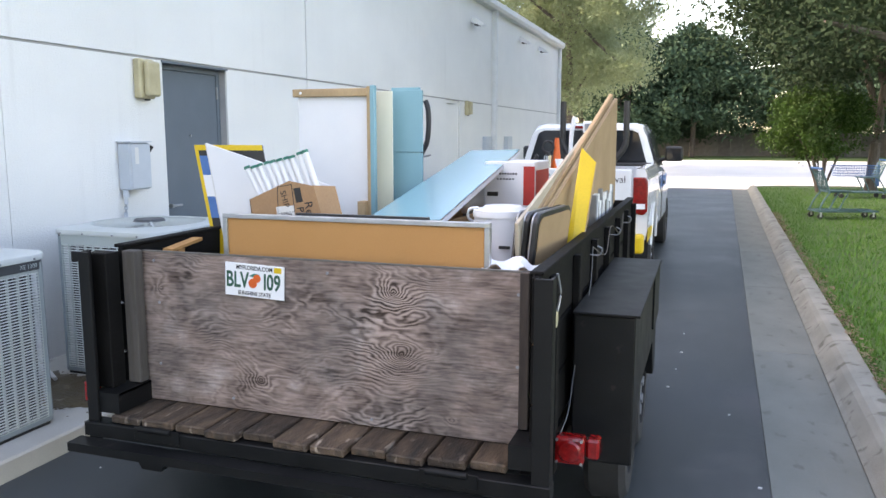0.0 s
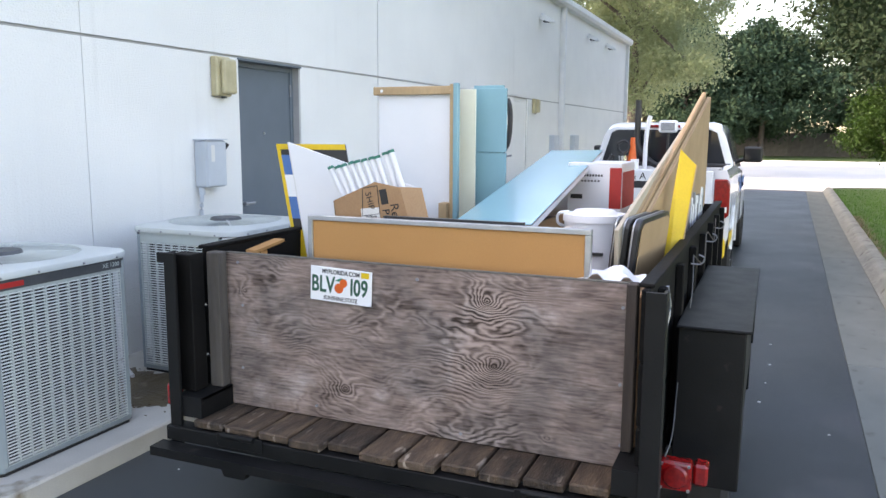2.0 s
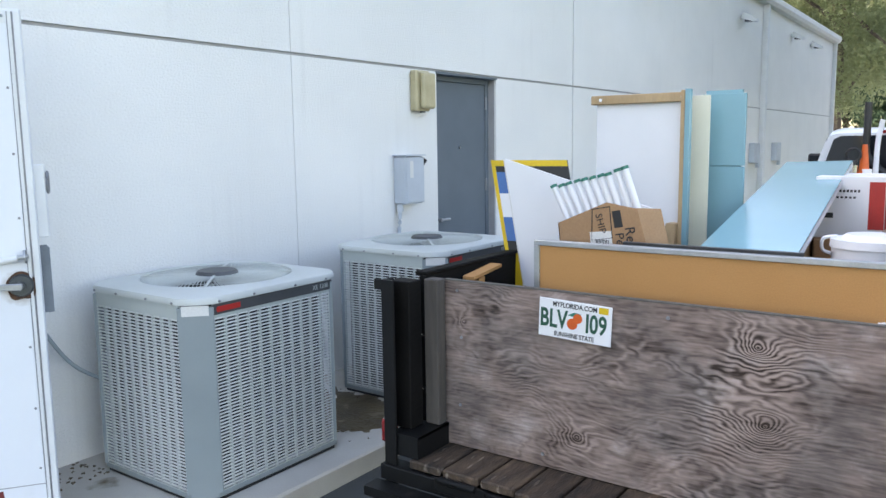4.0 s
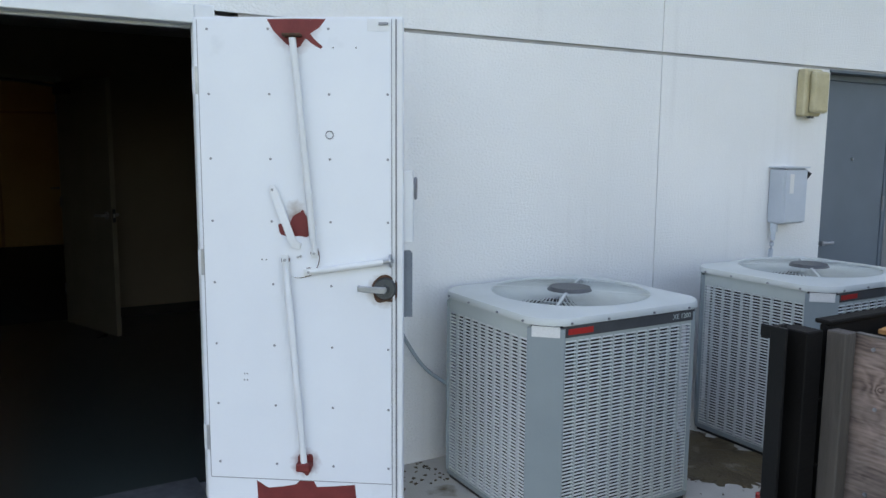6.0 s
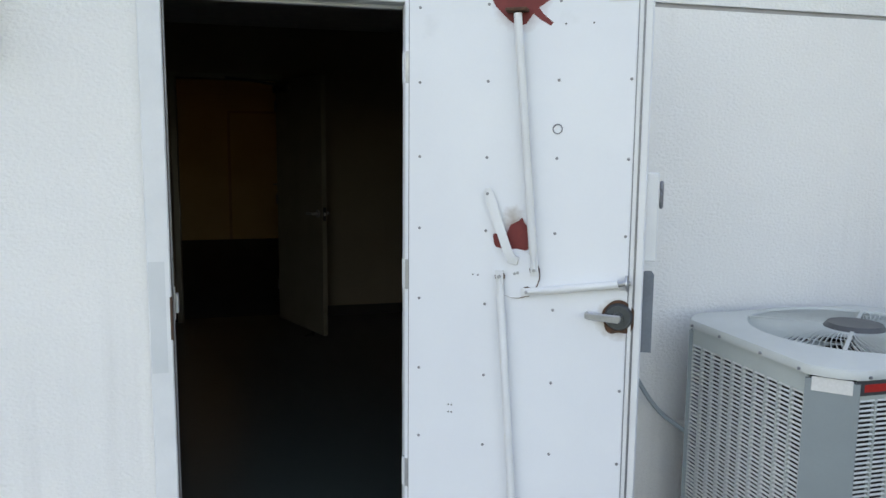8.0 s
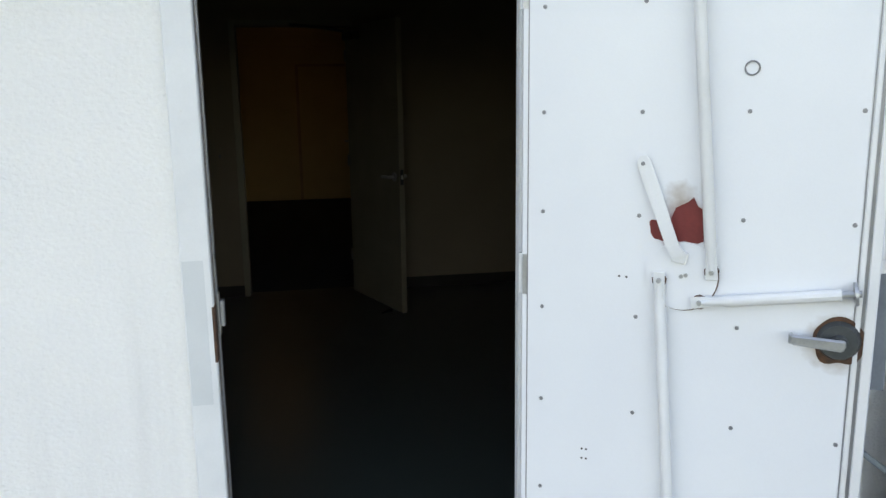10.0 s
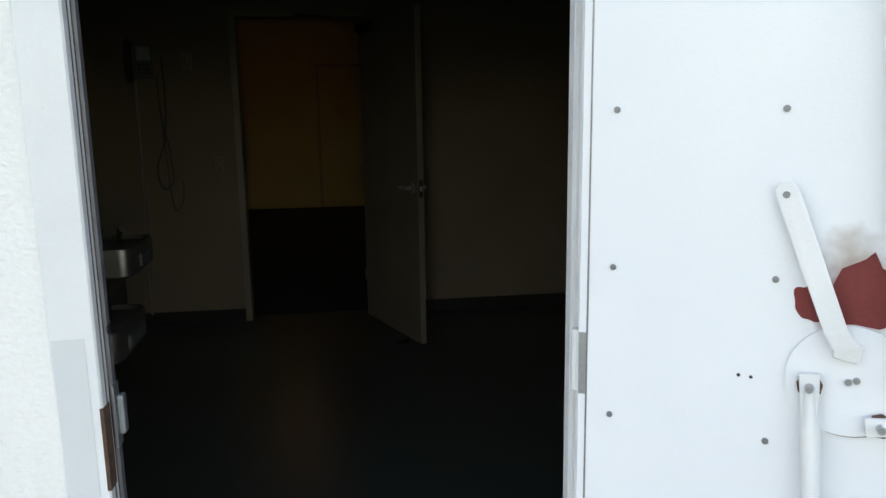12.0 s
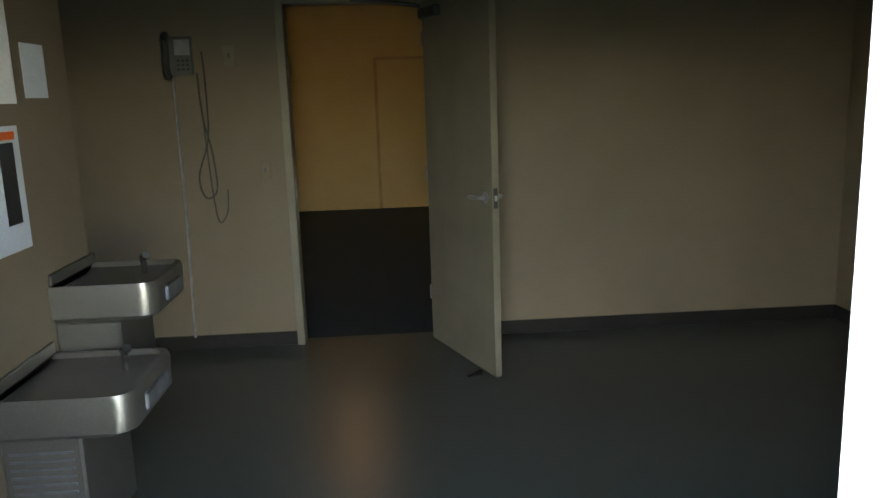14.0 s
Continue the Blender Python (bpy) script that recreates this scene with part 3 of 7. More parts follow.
def writing(name, words, size, material, parent, m, label="", extrude=0.0008, bold=0.0):
    cu = bpy.data.curves.new(name, "FONT")
    cu.body, cu.size, cu.align_x, cu.align_y, cu.extrude = words, size, "CENTER", "CENTER", extrude
    cu.resolution_u = 3
    cu.offset = bold
    tmp = bpy.data.objects.new(name, cu)
    scene.collection.objects.link(tmp)
    me = bpy.data.meshes.new_from_object(tmp.evaluated_get(bpy.context.evaluated_depsgraph_get()))
    bpy.data.objects.remove(tmp)
    me.materials.clear()
    me.materials.append(M[material])
    ob = new(name, me)
    ob.parent = parent
    ob.matrix_basis = m
    return tagged(ob, label)


# ---- ground, drive, kerb ----
solid("ground", B(-300, -300, -0.4, 300, 300, -0.03), "grass_soil", "green grass ground reaching the horizon", "ground", "structure")
SKEW = 0.0175  # the drive's outer edge runs slightly away from the wall


def edge_x(y):
    return 5.05 + SKEW * y


solid("driveway", P([(1.2, -30, -0.3), (edge_x(-30), -30, -0.3), (edge_x(29.2), 29.2, -0.3), (1.2, 29.2, -0.3)], (0, 0, 0.3)), "asphalt", "dark worn asphalt service drive", "road", "structure")
solid("cross_road", B(-60, 29.2, -0.3, 120, 62, -0.004), "pale_road", "pale sunlit concrete road", "road", "structure")
gutter = thing("gutter", "grey concrete gutter strip with joints", "gutter", (edge_x(0), 0, 0), -math.degrees(SKEW), kind="structure")
gmesh = finish(B(0.002, 0.004, -0.3, 0.498, 3.046, 0.006, 0.004), "gutter_slab", "concrete")
for i in range(12):
    piece("gutter_slab", gmesh, gutter, 0, -7.6 + i * 3.05, 0)
kerb = thing("kerb", "weathered grey concrete kerb along the lawn", "kerb", (edge_x(0) + 0.5, 0, 0), -math.degrees(SKEW), kind="structure")
kprof = [(0.0, 0, -0.2), (0.0, 0, 0.012), (0.025, 0, 0.035), (0.085, 0, 0.115), (0.12, 0, 0.142), (0.16, 0, 0.152), (0.255, 0, 0.155), (0.255, 0, -0.2)]
kmesh = finish(P([Vector(p) for p in kprof], (0, 3.04, 0)), "kerb_stone", "kerb")
for i in range(12):
    piece("kerb_stone", kmesh, kerb, 0, -7.6 + i * 3.05, 0)
bm = bmesh.new()  # rounded end of the island
for i in range(8):
    a0, a1 = math.pi - i * math.pi / 14, math.pi - (i + 1) * math.pi / 14
    c = Vector((9.0, 28.4, 0))
    q = [c + Vector((math.cos(a) * r, math.sin(a) * r * 0.35, z)) for a, r, z in ((a0, 2.93, -0.2), (a0, 2.87, 0.13), (a0, 2.7, 0.155), (a0, 2.7, -0.2))]
    w = [c + Vector((math.cos(a) * r, math.sin(a) * r * 0.35, z)) for a, r, z in ((a1, 2.93, -0.2), (a1, 2.87, 0.13), (a1, 2.7, 0.155), (a1, 2.7, -0.2))]
    qs, ws = [bm.verts.new(p) for p in q], [bm.verts.new(p) for p in w]
    for k in range(4):
        bm.faces.new((qs[k], qs[(k + 1) % 4], ws[(k + 1) % 4], ws[k]))
part("kerb_end", bm, "kerb", kerb, world_space=True)
lawn_pts = [(edge_x(-30) + 0.75, -30), (edge_x(28.4) + 0.75, 28.4)] + [(9.0 - 2.71 * math.cos(a), 28.4 + 0.95 * math.sin(a)) for a in (k * math.pi / 14 for k in range(1, 8))] + [(60, 29.35), (60, -30)]
solid("lawn", P([Vector((x, y, -0.2)) for x, y in lawn_pts], (0, 0, 0.33)), "grass_soil", "mown green lawn behind the kerb", "lawn", "structure")
solid("far_verge", B(-60, 62, -0.3, 120, 76, 0.05), "grass_soil", "strip of grass beyond the road", "verge", "structure")
rng = random.Random(4)
verts, faces = [], []
for _ in range(60000):
    y = 3.2 + 25 * rng.random() ** 1.6
    x = edge_x(y) + 0.76 + (rng.random() ** 1.3) * (2.2 + y * 0.22)
    h, a, w = rng.uniform(0.025, 0.075), rng.uniform(0, 6.28), rng.uniform(0.004, 0.01)
    lx, ly = rng.uniform(-0.03, 0.03), rng.uniform(-0.03, 0.03)
    k = len(verts)
    verts += [(x - w * math.cos(a), y - w * math.sin(a), 0.128), (x + w * math.cos(a), y + w * math.sin(a), 0.128), (x + lx, y + ly, 0.13 + h)]
    faces.append((k, k + 1, k + 2))
me = bpy.data.meshes.new("grass")
me.from_pydata(verts, [], faces)
me.materials.append(M["blade"])
tagged(new("grass", me), "short green grass blades on the lawn", "grass", kind="stuff")
verts, faces = [], []
for _ in range(1500):  # dry litter along the kerb
    y, x, a, s = 3 + 16 * rng.random(), 0.75 + abs(rng.gauss(0, 0.07)), rng.uniform(0, 6.28), rng.uniform(0.008, 0.025)
    k = len(verts)
    x += edge_x(y)
    verts += [(x + s * math.cos(a + q), y + s * math.sin(a + q), 0.157 + rng.uniform(0, 0.02)) for q in (0, 1.4, 3.1, 4.6)]
    faces.append((k, k + 1, k + 2, k + 3))
me = bpy.data.meshes.new("leaf_litter")
me.from_pydata(verts, [], faces)
me.materials.append(M["soil"])
tagged(new("leaf_litter", me), "brown dry leaf litter along the kerb", "leaf litter", kind="stuff")
solid("equipment_slab", B(-0.02, -4, -0.3, 1.28, 9.5, 0.12, 0.012), "slab", "stained pale concrete slab along the wall", "slab", "structure")
g2 = random.Random(21)
dp = [(0.56 + (0.5 + 0.1 * noise.noise((k * 0.4, 0, 3)) + 0.05 * g2.uniform(-1, 1)) * math.cos(k * 0.0698), 4.63 + (0.33 + 0.1 * noise.noise((k * 0.3, 5, 0)) + 0.04 * g2.uniform(-1, 1)) * math.sin(k * 0.0698), 0.1205) for k in range(90)]
bm = bmesh.new()
hub = bm.verts.new((0.62, 4.63, 0.13))
mid = [bm.verts.new((0.62 + (x - 0.56) * 0.7, 4.63 + (y - 4.63) * 0.75, 0.126 + 0.006 * noise.noise((x * 9, y * 9, 0)))) for x, y, z in dp]
rim = [bm.verts.new((0.62 + (x - 0.56) * 1.12, 4.63 + (y - 4.63) * 1.08, 0.1195)) for x, y, z in dp]
for k in range(90):
    bm.faces.new((hub, mid[k], mid[(k + 1) % 90]))
    bm.faces.new((mid[k], rim[k], rim[(k + 1) % 90], mid[(k + 1) % 90]))
solid("dirt_patch", bm, "mud", "damp brown dirt patch on the slab between the condensers", "dirt", "stuff")
bm = bmesh.new()
for _ in range(140):
    x, y, s = rng.uniform(0.1, 1.2), rng.uniform(4.25, 5.0), rng.uniform(0.004, 0.014)
    if rng.random() < 0.25:
        x, y = rng.uniform(0.02, 0.3), rng.uniform(2.9, 3.2)
    a = rng.uniform(0, 6.28)
    prism(bm, [(x + s * math.cos(a + q), y + s * math.sin(a + q), 0.121) for q in (0, 1.9, 3.6)], (0, 0, rng.uniform(0.002, 0.006)))
solid("slab_debris", bm, "soil", "dead leaves and dirt scattered on the slab", "debris", "stuff")
bm = bmesh.new()
for _ in range(34):
    x, y, s, a = rng.uniform(1.4, 5.1), rng.uniform(1.5, 9), rng.uniform(0.004, 0.014), rng.uniform(0, 6.28)
    prism(bm, [(x + s * math.cos(a + q), y + s * math.sin(a + q), 0.0005) for q in (0, 1.7, 3.3, 4.9)], (0, 0, 0.006))
solid("road_specks", bm, "paper", "pale bits of litter on the asphalt", "litter", "stuff")

# ---- building shell ----
WH = 4.62
D1 = (0.97, 2.07, 2.53)  # service doorway: y0, y1, top
DR = (0.85, 2.2)  # rough opening behind the frame
D2 = (6.69, 7.7, 2.5)
D3 = (14.85, 15.75, 2.5)
J1, J2, J3 = 4.94, 9.42, 18.1  # vertical panel joints
bm = bmesh.new()
box(bm, -0.27, -9, -0.3, -0.02, DR[0], WH)
box(bm, -0.27, DR[0], D1[2], -0.02, DR[1], WH)
box(bm, -0.27, DR[0], -0.3, -0.02, DR[1], 0.14)
box(bm, -0.27, DR[1], -0.3, -0.02, D2[0], WH)
box(bm, -0.27, D2[0], D2[2], -0.02, D2[1], WH)
box(bm, -0.27, D2[1], -0.3, -0.02, D3[0], WH)
box(bm, -0.27, D3[0], D3[2], -0.02, D3[1], WH)
box(bm, -0.27, D3[1], -0.3, -0.02, 26.5, WH)
wall = solid("wall_east", bm, "core", "white painted tilt-up concrete wall with joints", "wall", "structure")
zg, g, gv = 2.515, 0.011, 0.003


def wall_panel(cells):
    bm = bmesh.new()
    for y0, z0, y1, z1 in cells:
        box(bm, -0.02, y0, z0, 0, y1, z1)
    ob = new("panel", finish(bm, "panel", "stucco"))
    ob.parent = wall


lo, hi = -0.3, zg - g
wall_panel([(-9, lo, D1[0], hi), (D1[1], lo, J1 - gv, hi)])
wall_panel([(J1 + gv, lo, D2[0], hi), (D2[1], lo, J2 - g, hi)])
wall_panel([(J2 + g, lo, D3[0], hi), (D3[1], lo, J3, hi)])
wall_panel([(J3 + 0.02, lo, 26.5, hi)])
for y0, y1 in ((-9, J1 - gv), (J1 + gv, J2 - g), (J2 + g, J3), (J3 + 0.02, 26.5)):
    wall_panel([(y0, zg + g, y1, WH)])
bm = bmesh.new()
box(bm, -14, 26.3, -0.3, -0.27, 26.48, WH)
box(bm, -14, -9, -0.3, -0.27, -8.8, WH)
box(bm, -14, -8.8, -0.3, -13.8, 26.3, WH)
solid("wall_rear", bm, "stucco", "plain painted outer walls closing the building", "wall", "structure")
solid("roof", B(-14.2, -9.2, WH, 0.03, 26.6, WH + 0.18), "roof", "flat roof with pale metal edge", "roof", "structure")
gut = thing("roof_gutter", "white metal roof gutter with downspout", "gutter", (0.1, 20, WH), kind="structure")
part("trough", P([(0.0, -9, WH + 0.16), (0.17, -9, WH + 0.16), (0.17, -9, WH + 0.05), (0.12, -9, WH - 0.01), (0.0, -9, WH - 0.03)], (0, 35.6, 0)), "white_frame", gut, world_space=True)
part("downspout", B(0.0, 18.15, 0.1, 0.11, 18.29, WH, 0.01), "white_frame", gut, world_space=True)
part("downspout", B(0.0, 26.3, 0.1, 0.1, 26.43, WH, 0.01), "white_frame", gut, world_space=True)
bm = bmesh.new()
for z in (1.0, 2.6, 3.9):
    box(bm, 0, 18.13, z, 0.117, 18.31, z + 0.03)
part("strap", bm, "white_frame", gut, world_space=True)
for i, (y, z) in enumerate(((16.5, 4.14), (20.8, 4.24), (23.1, 4.24))):
    sc = thing("wall_light", "small white wall-mounted security light", "wall light", (0, y, z), group="security lights")
    part("bracket", B(0, -0.03, -0.02, 0.1, 0.03, 0.04, 0.005), "white_frame", sc)
    part("hood", P([(0.05, -0.1, 0.1), (0.3, -0.1, -0.06), (0.3, -0.1, -0.09), (0.22, -0.1, -0.09), (0.05, -0.1, -0.03)], (0, 0.2, 0)), "white_frame", sc)
    part("lamp", B(0.08, -0.07, -0.085, 0.2, 0.07, -0.045, 0.008), "dark_plastic", sc, "dark lamp opening under the hood")


def wall_pack(y, z, s=1.0):
    wp = thing("wall_pack_light", "yellowed plastic wall pack light on the wall", "wall light", (0, y, z), group="wall packs")
    part("back_box", B(0, -0.12 * s, -0.17 * s, 0.075, 0.08 * s, 0.17 * s, 0.012), "beige", wp)
    part("lens", B(0.077, -0.08 * s, -0.15 * s, 0.13, 0.09 * s, 0.15 * s, 0.02, seg=2), "beige", wp, "yellowed ribbed lens")
    part("knob", B(0.03, -0.02, -0.185 * s, 0.06, 0.02, -0.168 * s), "dark_plastic", wp)


wall_pack(6.42, 2.32)
wall_pack(16.15, 2.38, 0.85)
wall_pack(0.375, 2.37)

sw = thing("disconnect_switch", "grey metal electrical disconnect switch box", "switch box", (0, 6.18, 1.57))
part("enclosure", B(0, -0.125, -0.2, 0.13, 0.125, 0.2, 0.012), "grey_box", sw)
part("cover", B(0.132, -0.118, -0.19, 0.142, 0.12, 0.19, 0.004), "grey_box", sw)
part("lip", B(0.0, -0.133, 0.201, 0.15, 0.133, 0.212), "grey_box", sw)
part("label_sticker", B(0.1425, -0.075, 0.02, 0.1435, -0.03, 0.16), "paper", sw, "white sticker")
lv = part("lever", R((0.06, 0.125, 0.06), (0.1, 0.155, 0.13), 0.012), "steel", sw)
part("grip", R((0.095, 0.151, 0.12), (0.125, 0.165, 0.17), 0.018), "black", lv, "black grip")
part("hasp", B(0.05, 0.126, -0.1, 0.09, 0.14, -0.06, 0.004), "black", sw)
part("conduit", sweep(bmesh.new(), curve_pts([(0.05, -0.1, -0.2), (0.05, -0.105, -0.3), (0.04, -0.11, -0.5), (0.04, -0.11, -1.2)]), 0.016), "grey_box", sw, smooth=True)
part("elbow", R((0.05, -0.1, -0.2), (0.05, -0.1, -0.26), 0.028), "grey_box", sw)


def steel_door(y0, y1, top, material, label, flat=False):
    d = thing("door_2", label, "door", (-0.1, (y0 + y1) / 2, 0.15), kind="structure")
    bm = bmesh.new()
    dx = -0.09 if not flat else -0.03
    box(bm, dx - 0.05, y0, 0.12, dx, y0 + 0.05, top, 0.004)
    box(bm, dx - 0.05, y1 - 0.05, 0.12, dx, y1, top, 0.004)
    box(bm, dx - 0.05, y0 + 0.05, top - 0.06, dx, y1 - 0.05, top, 0.004)
    part("door_frame", bm, material, d, world_space=True)
    leaf = part("leaf", B(dx - 0.055, y0 + 0.054, 0.14, dx - 0.01, y1 - 0.054, top - 0.064, 0.003), material, d, world_space=True)
    if not flat:
        part("handle", rod(R((dx, y0 + 0.11, 1.17), (dx + 0.06, y0 + 0.11, 1.17), 0.02), (dx + 0.055, y0 + 0.1, 1.17), (dx + 0.055, y0 + 0.24, 1.17), 0.011), "steel", leaf, "steel lever handle", world_space=True)
        part("peephole", R((dx - 0.01, y0 + 0.5, 1.83), (dx + 0.004, y0 + 0.5, 1.83), 0.012), "steel", leaf, world_space=True)
        for z in (0.5, 1.4, 2.2):
            part("hinge", R((dx + 0.006, y1 - 0.055, z), (dx + 0.006, y1 - 0.055, z + 0.12), 0.01), "dull_steel", d, world_space=True)
        part("drip_cap", B(dx, y0 - 0.01, top - 0.012, 0.012, y1 + 0.01, top + 0.006), "grey_door", d, world_space=True)
    return d


steel_door(*D2, "grey_door", "dark blue-grey painted steel door, closed, set in the wall")
steel_door(*D3, "stucco", "white painted steel door, closed, set in the wall", flat=True)
for y in (17.6, 19.5):
    mb = thing("meter_box", "small grey metal utility box on the wall", "utility box", (0, y, 1.6), group="utility boxes")
    part("enclosure", B(0, -0.2, -0.2, 0.12, 0.2, 0.2, 0.01), "grey_box", mb)
    part("conduit", R((0.06, 0.28, -0.3), (0.06, 0.28, 0.15), 0.04), "grey_box", mb)

# ---- air conditioning condensers ----
SLAT = {}


def slat_mesh(length):
    key = round(length, 3)
    if key not in SLAT:
        SLAT[key] = finish(P([(0.0108, 0, 0.0024), (0.0111, 0, 0.0013), (0.0152, 0, -0.004), (0.0165, 0, -0.004), (0.0165, 0, -0.0026)], (0, length, 0)), "slat", "ac_slat")
    return SLAT[key]


def condenser(x0, y0, w, d, h, label):
    """w along x, d along y; the chamfered front corner faces +x, -y."""
    ac = thing("ac_condenser", label, "air conditioner", (x0 + w / 2, y0 + d / 2, 0.12), group="condensers")
    a, b, c = w / 2, d / 2, 0.095
    octo = [(-a + c, -b), (a - c, -b), (a, -b + c), (a, b - c), (a - c, b), (-a + c, b), (-a, b - c), (-a, -b + c)]
    # black inset block, added to paint the shadow line below the base pan
    part("base_shadow", P([(x * 0.975, y * 0.975, 0.0) for x, y in octo], (0, 0, 0.022)), "black", ac, "black inset block standing in for shadow under the base pan")
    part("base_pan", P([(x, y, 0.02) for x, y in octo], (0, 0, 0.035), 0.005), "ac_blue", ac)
    part("coil", P([(x * 0.9, y * 0.9, 0.05) for x, y in octo], (0, 0, h - 0.12)), "ac_dark", ac, "coil block, near-black for the shade behind the louvres")
    for i in range(1, 8, 2):
        p, q = Vector((*octo[i], 0)), Vector((*octo[(i + 1) % 8], 0))
        n = (p + q).normalized() * 0.03
        e = (q - p).normalized() * 0.018
        part("corner_post", P([p - e + Vector((0, 0, 0.05)), q + e + Vector((0, 0, 0.05)), q + e - n + Vector((0, 0, 0.05)), p - e - n + Vector((0, 0, 0.05))], (0, 0, h - 0.1)), "ac_blue", ac, "blue-grey corner post")
    n_slat = 51
    zb, zt = 0.055, h - 0.108
    for side, (length, off, rz) in enumerate(((2 * (b - c) - 0.036, a, 0), (2 * (a - c) - 0.036, b, -90), (2 * (b - c) - 0.036, a, 180), (2 * (a - c) - 0.036, b, 90))):
        turn = Matrix.Rotation(radians(rz), 4, "Z")
        bm = bmesh.new()
        box(bm, -0.012, -length / 2, 0.05, 0.0, length / 2, zb)
        tb = bmesh.new()
        box(tb, -0.012, -length / 2, zt, 0.0, length / 2, h - 0.036)
        cols = 11 if side % 2 == 0 else 10
        for k in range(cols + 1):
            yy = -length / 2 + (length - 0.013) * k / cols
            rb = box(bmesh.new(), -0.014, yy, zb, 0.0005, yy + 0.01, zt)
            rb.transform(turn @ Matrix.Translation((off, 0, 0)))
            part("louvre_rib", rb, "ac", ac)
        bm.transform(turn @ Matrix.Translation((off, 0, 0)))
        tb.transform(turn @ Matrix.Translation((off, 0, 0)))
        part("bottom_rail", bm, "ac", ac)
        part("top_rail", tb, "ac", ac)
        me = slat_mesh(length)
        for k in range(n_slat):
            p = turn @ Vector((off - 0.0155, -length / 2, zb + 0.012 + (zt - zb - 0.016) * k / (n_slat - 1)))
            piece("slat", me, ac, p.x, p.y, p.z, 0, 0, rz)
        if side == 0:
            bd = bmesh.new()
            box(bd, off + 0.0005, -length / 2 - 0.01, h - 0.092, off + 0.005, length / 2 + 0.01, h - 0.04)
            nb = part("name_band", bd, "dark_plastic", ac, "dark name band under the top")
            part("emblem", B(off + 0.0052, -length / 2 + 0.02, h - 0.08, off + 0.0065, -length / 2 + 0.165, h - 0.053), "red", nb, "red maker's mark")
            writing("model_text", "XE 1200", 0.035, "ac", nb, pose(off + 0.0062, length / 2 - 0.08, h - 0.066, 90, 0, 90))
    # sticker on the chamfered corner
    p, q = Vector((*octo[1], h - 0.09)), Vector((*octo[2], h - 0.09))
    nn = Vector((1, -1, 0)).normalized() * 0.003
    e = (q - p) * 0.12
    part("sticker", P([p + e * 0.2 + nn, q - e * 0.2 + nn, q - e * 0.2 + nn + Vector((0, 0, 0.05)), p + e * 0.2 + nn + Vector((0, 0, 0.05))], nn * 0.4), "paper", ac, "white sticker")
    # top cap with a round opening
    rr, N = 0.38 * min(w, d) / 0.875, 64
    bm = bmesh.new()
    over = 0.012

    def edge(ang):
        dx, dy = math.cos(ang), math.sin(ang)
        t = min((a + over) / abs(dx) if dx else 9, (b + over) / abs(dy) if dy else 9)
        lim = (a + b - c + over * 1.4) / (abs(dx) + abs(dy))
        return Vector((dx, dy, 0)) * min(t, lim)
    prof = [(1.0, h - 0.036), (1.0, h - 0.016), (0.988, h - 0.004), (0.955, h)]
    rings = []
    for f, z in prof:
        rings.append([bm.verts.new(edge(2 * math.pi * k / N) * f + Vector((0, 0, z))) for k in range(N)])
    for r2, z in ((rr + 0.03, h + 0.012), (rr + 0.005, h + 0.014), (rr, h + 0.0), (rr - 0.004, h - 0.06)):
        rings.append([bm.verts.new((r2 * math.cos(2 * math.pi * k / N), r2 * math.sin(2 * math.pi * k / N), z)) for k in range(N)])
    for r1, r2 in zip(rings, rings[1:]):
        for k in range(N):
            bm.faces.new((r1[k], r1[(k + 1) % N], r2[(k + 1) % N], r2[k]))
    top = part("top_cap", bm, "ac_light", ac, "domed top cap, enamel lightened for skylight", smooth=True)
    screw = finish(R((0, 0, 0), (0, 0, 0.006), 0.006, seg=8), "cap_screw", "dull_steel")
    for sx, sy in ((a + over, 0), (0, -b - over)):
        for f in (-0.72, -0.3, 0.25, 0.7):
            px, py = (sx, f * b) if sx else (f * a, sy)
            piece("cap_screw", screw, ac, px, py, h - 0.026, 0 if sx else 90, 90 if sx else 0, 0)
    # solid plug; its near-black colour replaces the shade of a deep well
    part("fan_well", R((0, 0, h - 0.16), (0, 0, h - 0.075), rr - 0.006, seg=40), "ac_dark", ac, "near-black plug giving the shade of the fan well")
    for k in range(3):
        t = Matrix.Rotation(2 * math.pi * k / 3 + 0.4, 4, "Z")
        bl = P([(0.06, -0.07, -0.015), (rr - 0.09, -0.22, -0.04), (rr - 0.02, -0.08, -0.02), (rr - 0.03, 0.13, 0.02), (0.06, 0.07, 0.01)], (0, 0, 0.004))
        bl.transform(Matrix.Translation((0, 0, h - 0.045)) @ t)
        part("fan_blade", bl, "ac", ac, "grey fan blade")
    bm = bmesh.new()
    pts = []
    for i in range(5):
        f = i / 4
        r2 = 0.075 + (rr - 0.075) * f
        an = 0.28 * f
        pts.append(Vector((r2 * math.cos(an), r2 * math.sin(an), h + 0.016 - 0.01 * f * f + 0.006 * math.sin(f * 3.14))))
    for p, q in zip(pts, pts[1:]):
        e = Vector((-p.y, p.x, 0)).normalized() * 0.0011
        prism(bm, [p + e, q + e, q - e, p - e], (0, 0, -0.011))
    vane = finish(bm, "guard_vane", "ac_light")
    for k in range(104):
        piece("guard_vane", vane, ac, 0, 0, 0, 0, 0, 360 * k / 104)
    for r2 in (0.29 * rr / 0.375, 0.2 * rr / 0.375):
        part("guard_ring", sweep(bmesh.new(), [(r2 * math.cos(k * 0.2618), r2 * math.sin(k * 0.2618), h + 0.008) for k in range(25)], 0.0022, 5), "ac_light", ac)
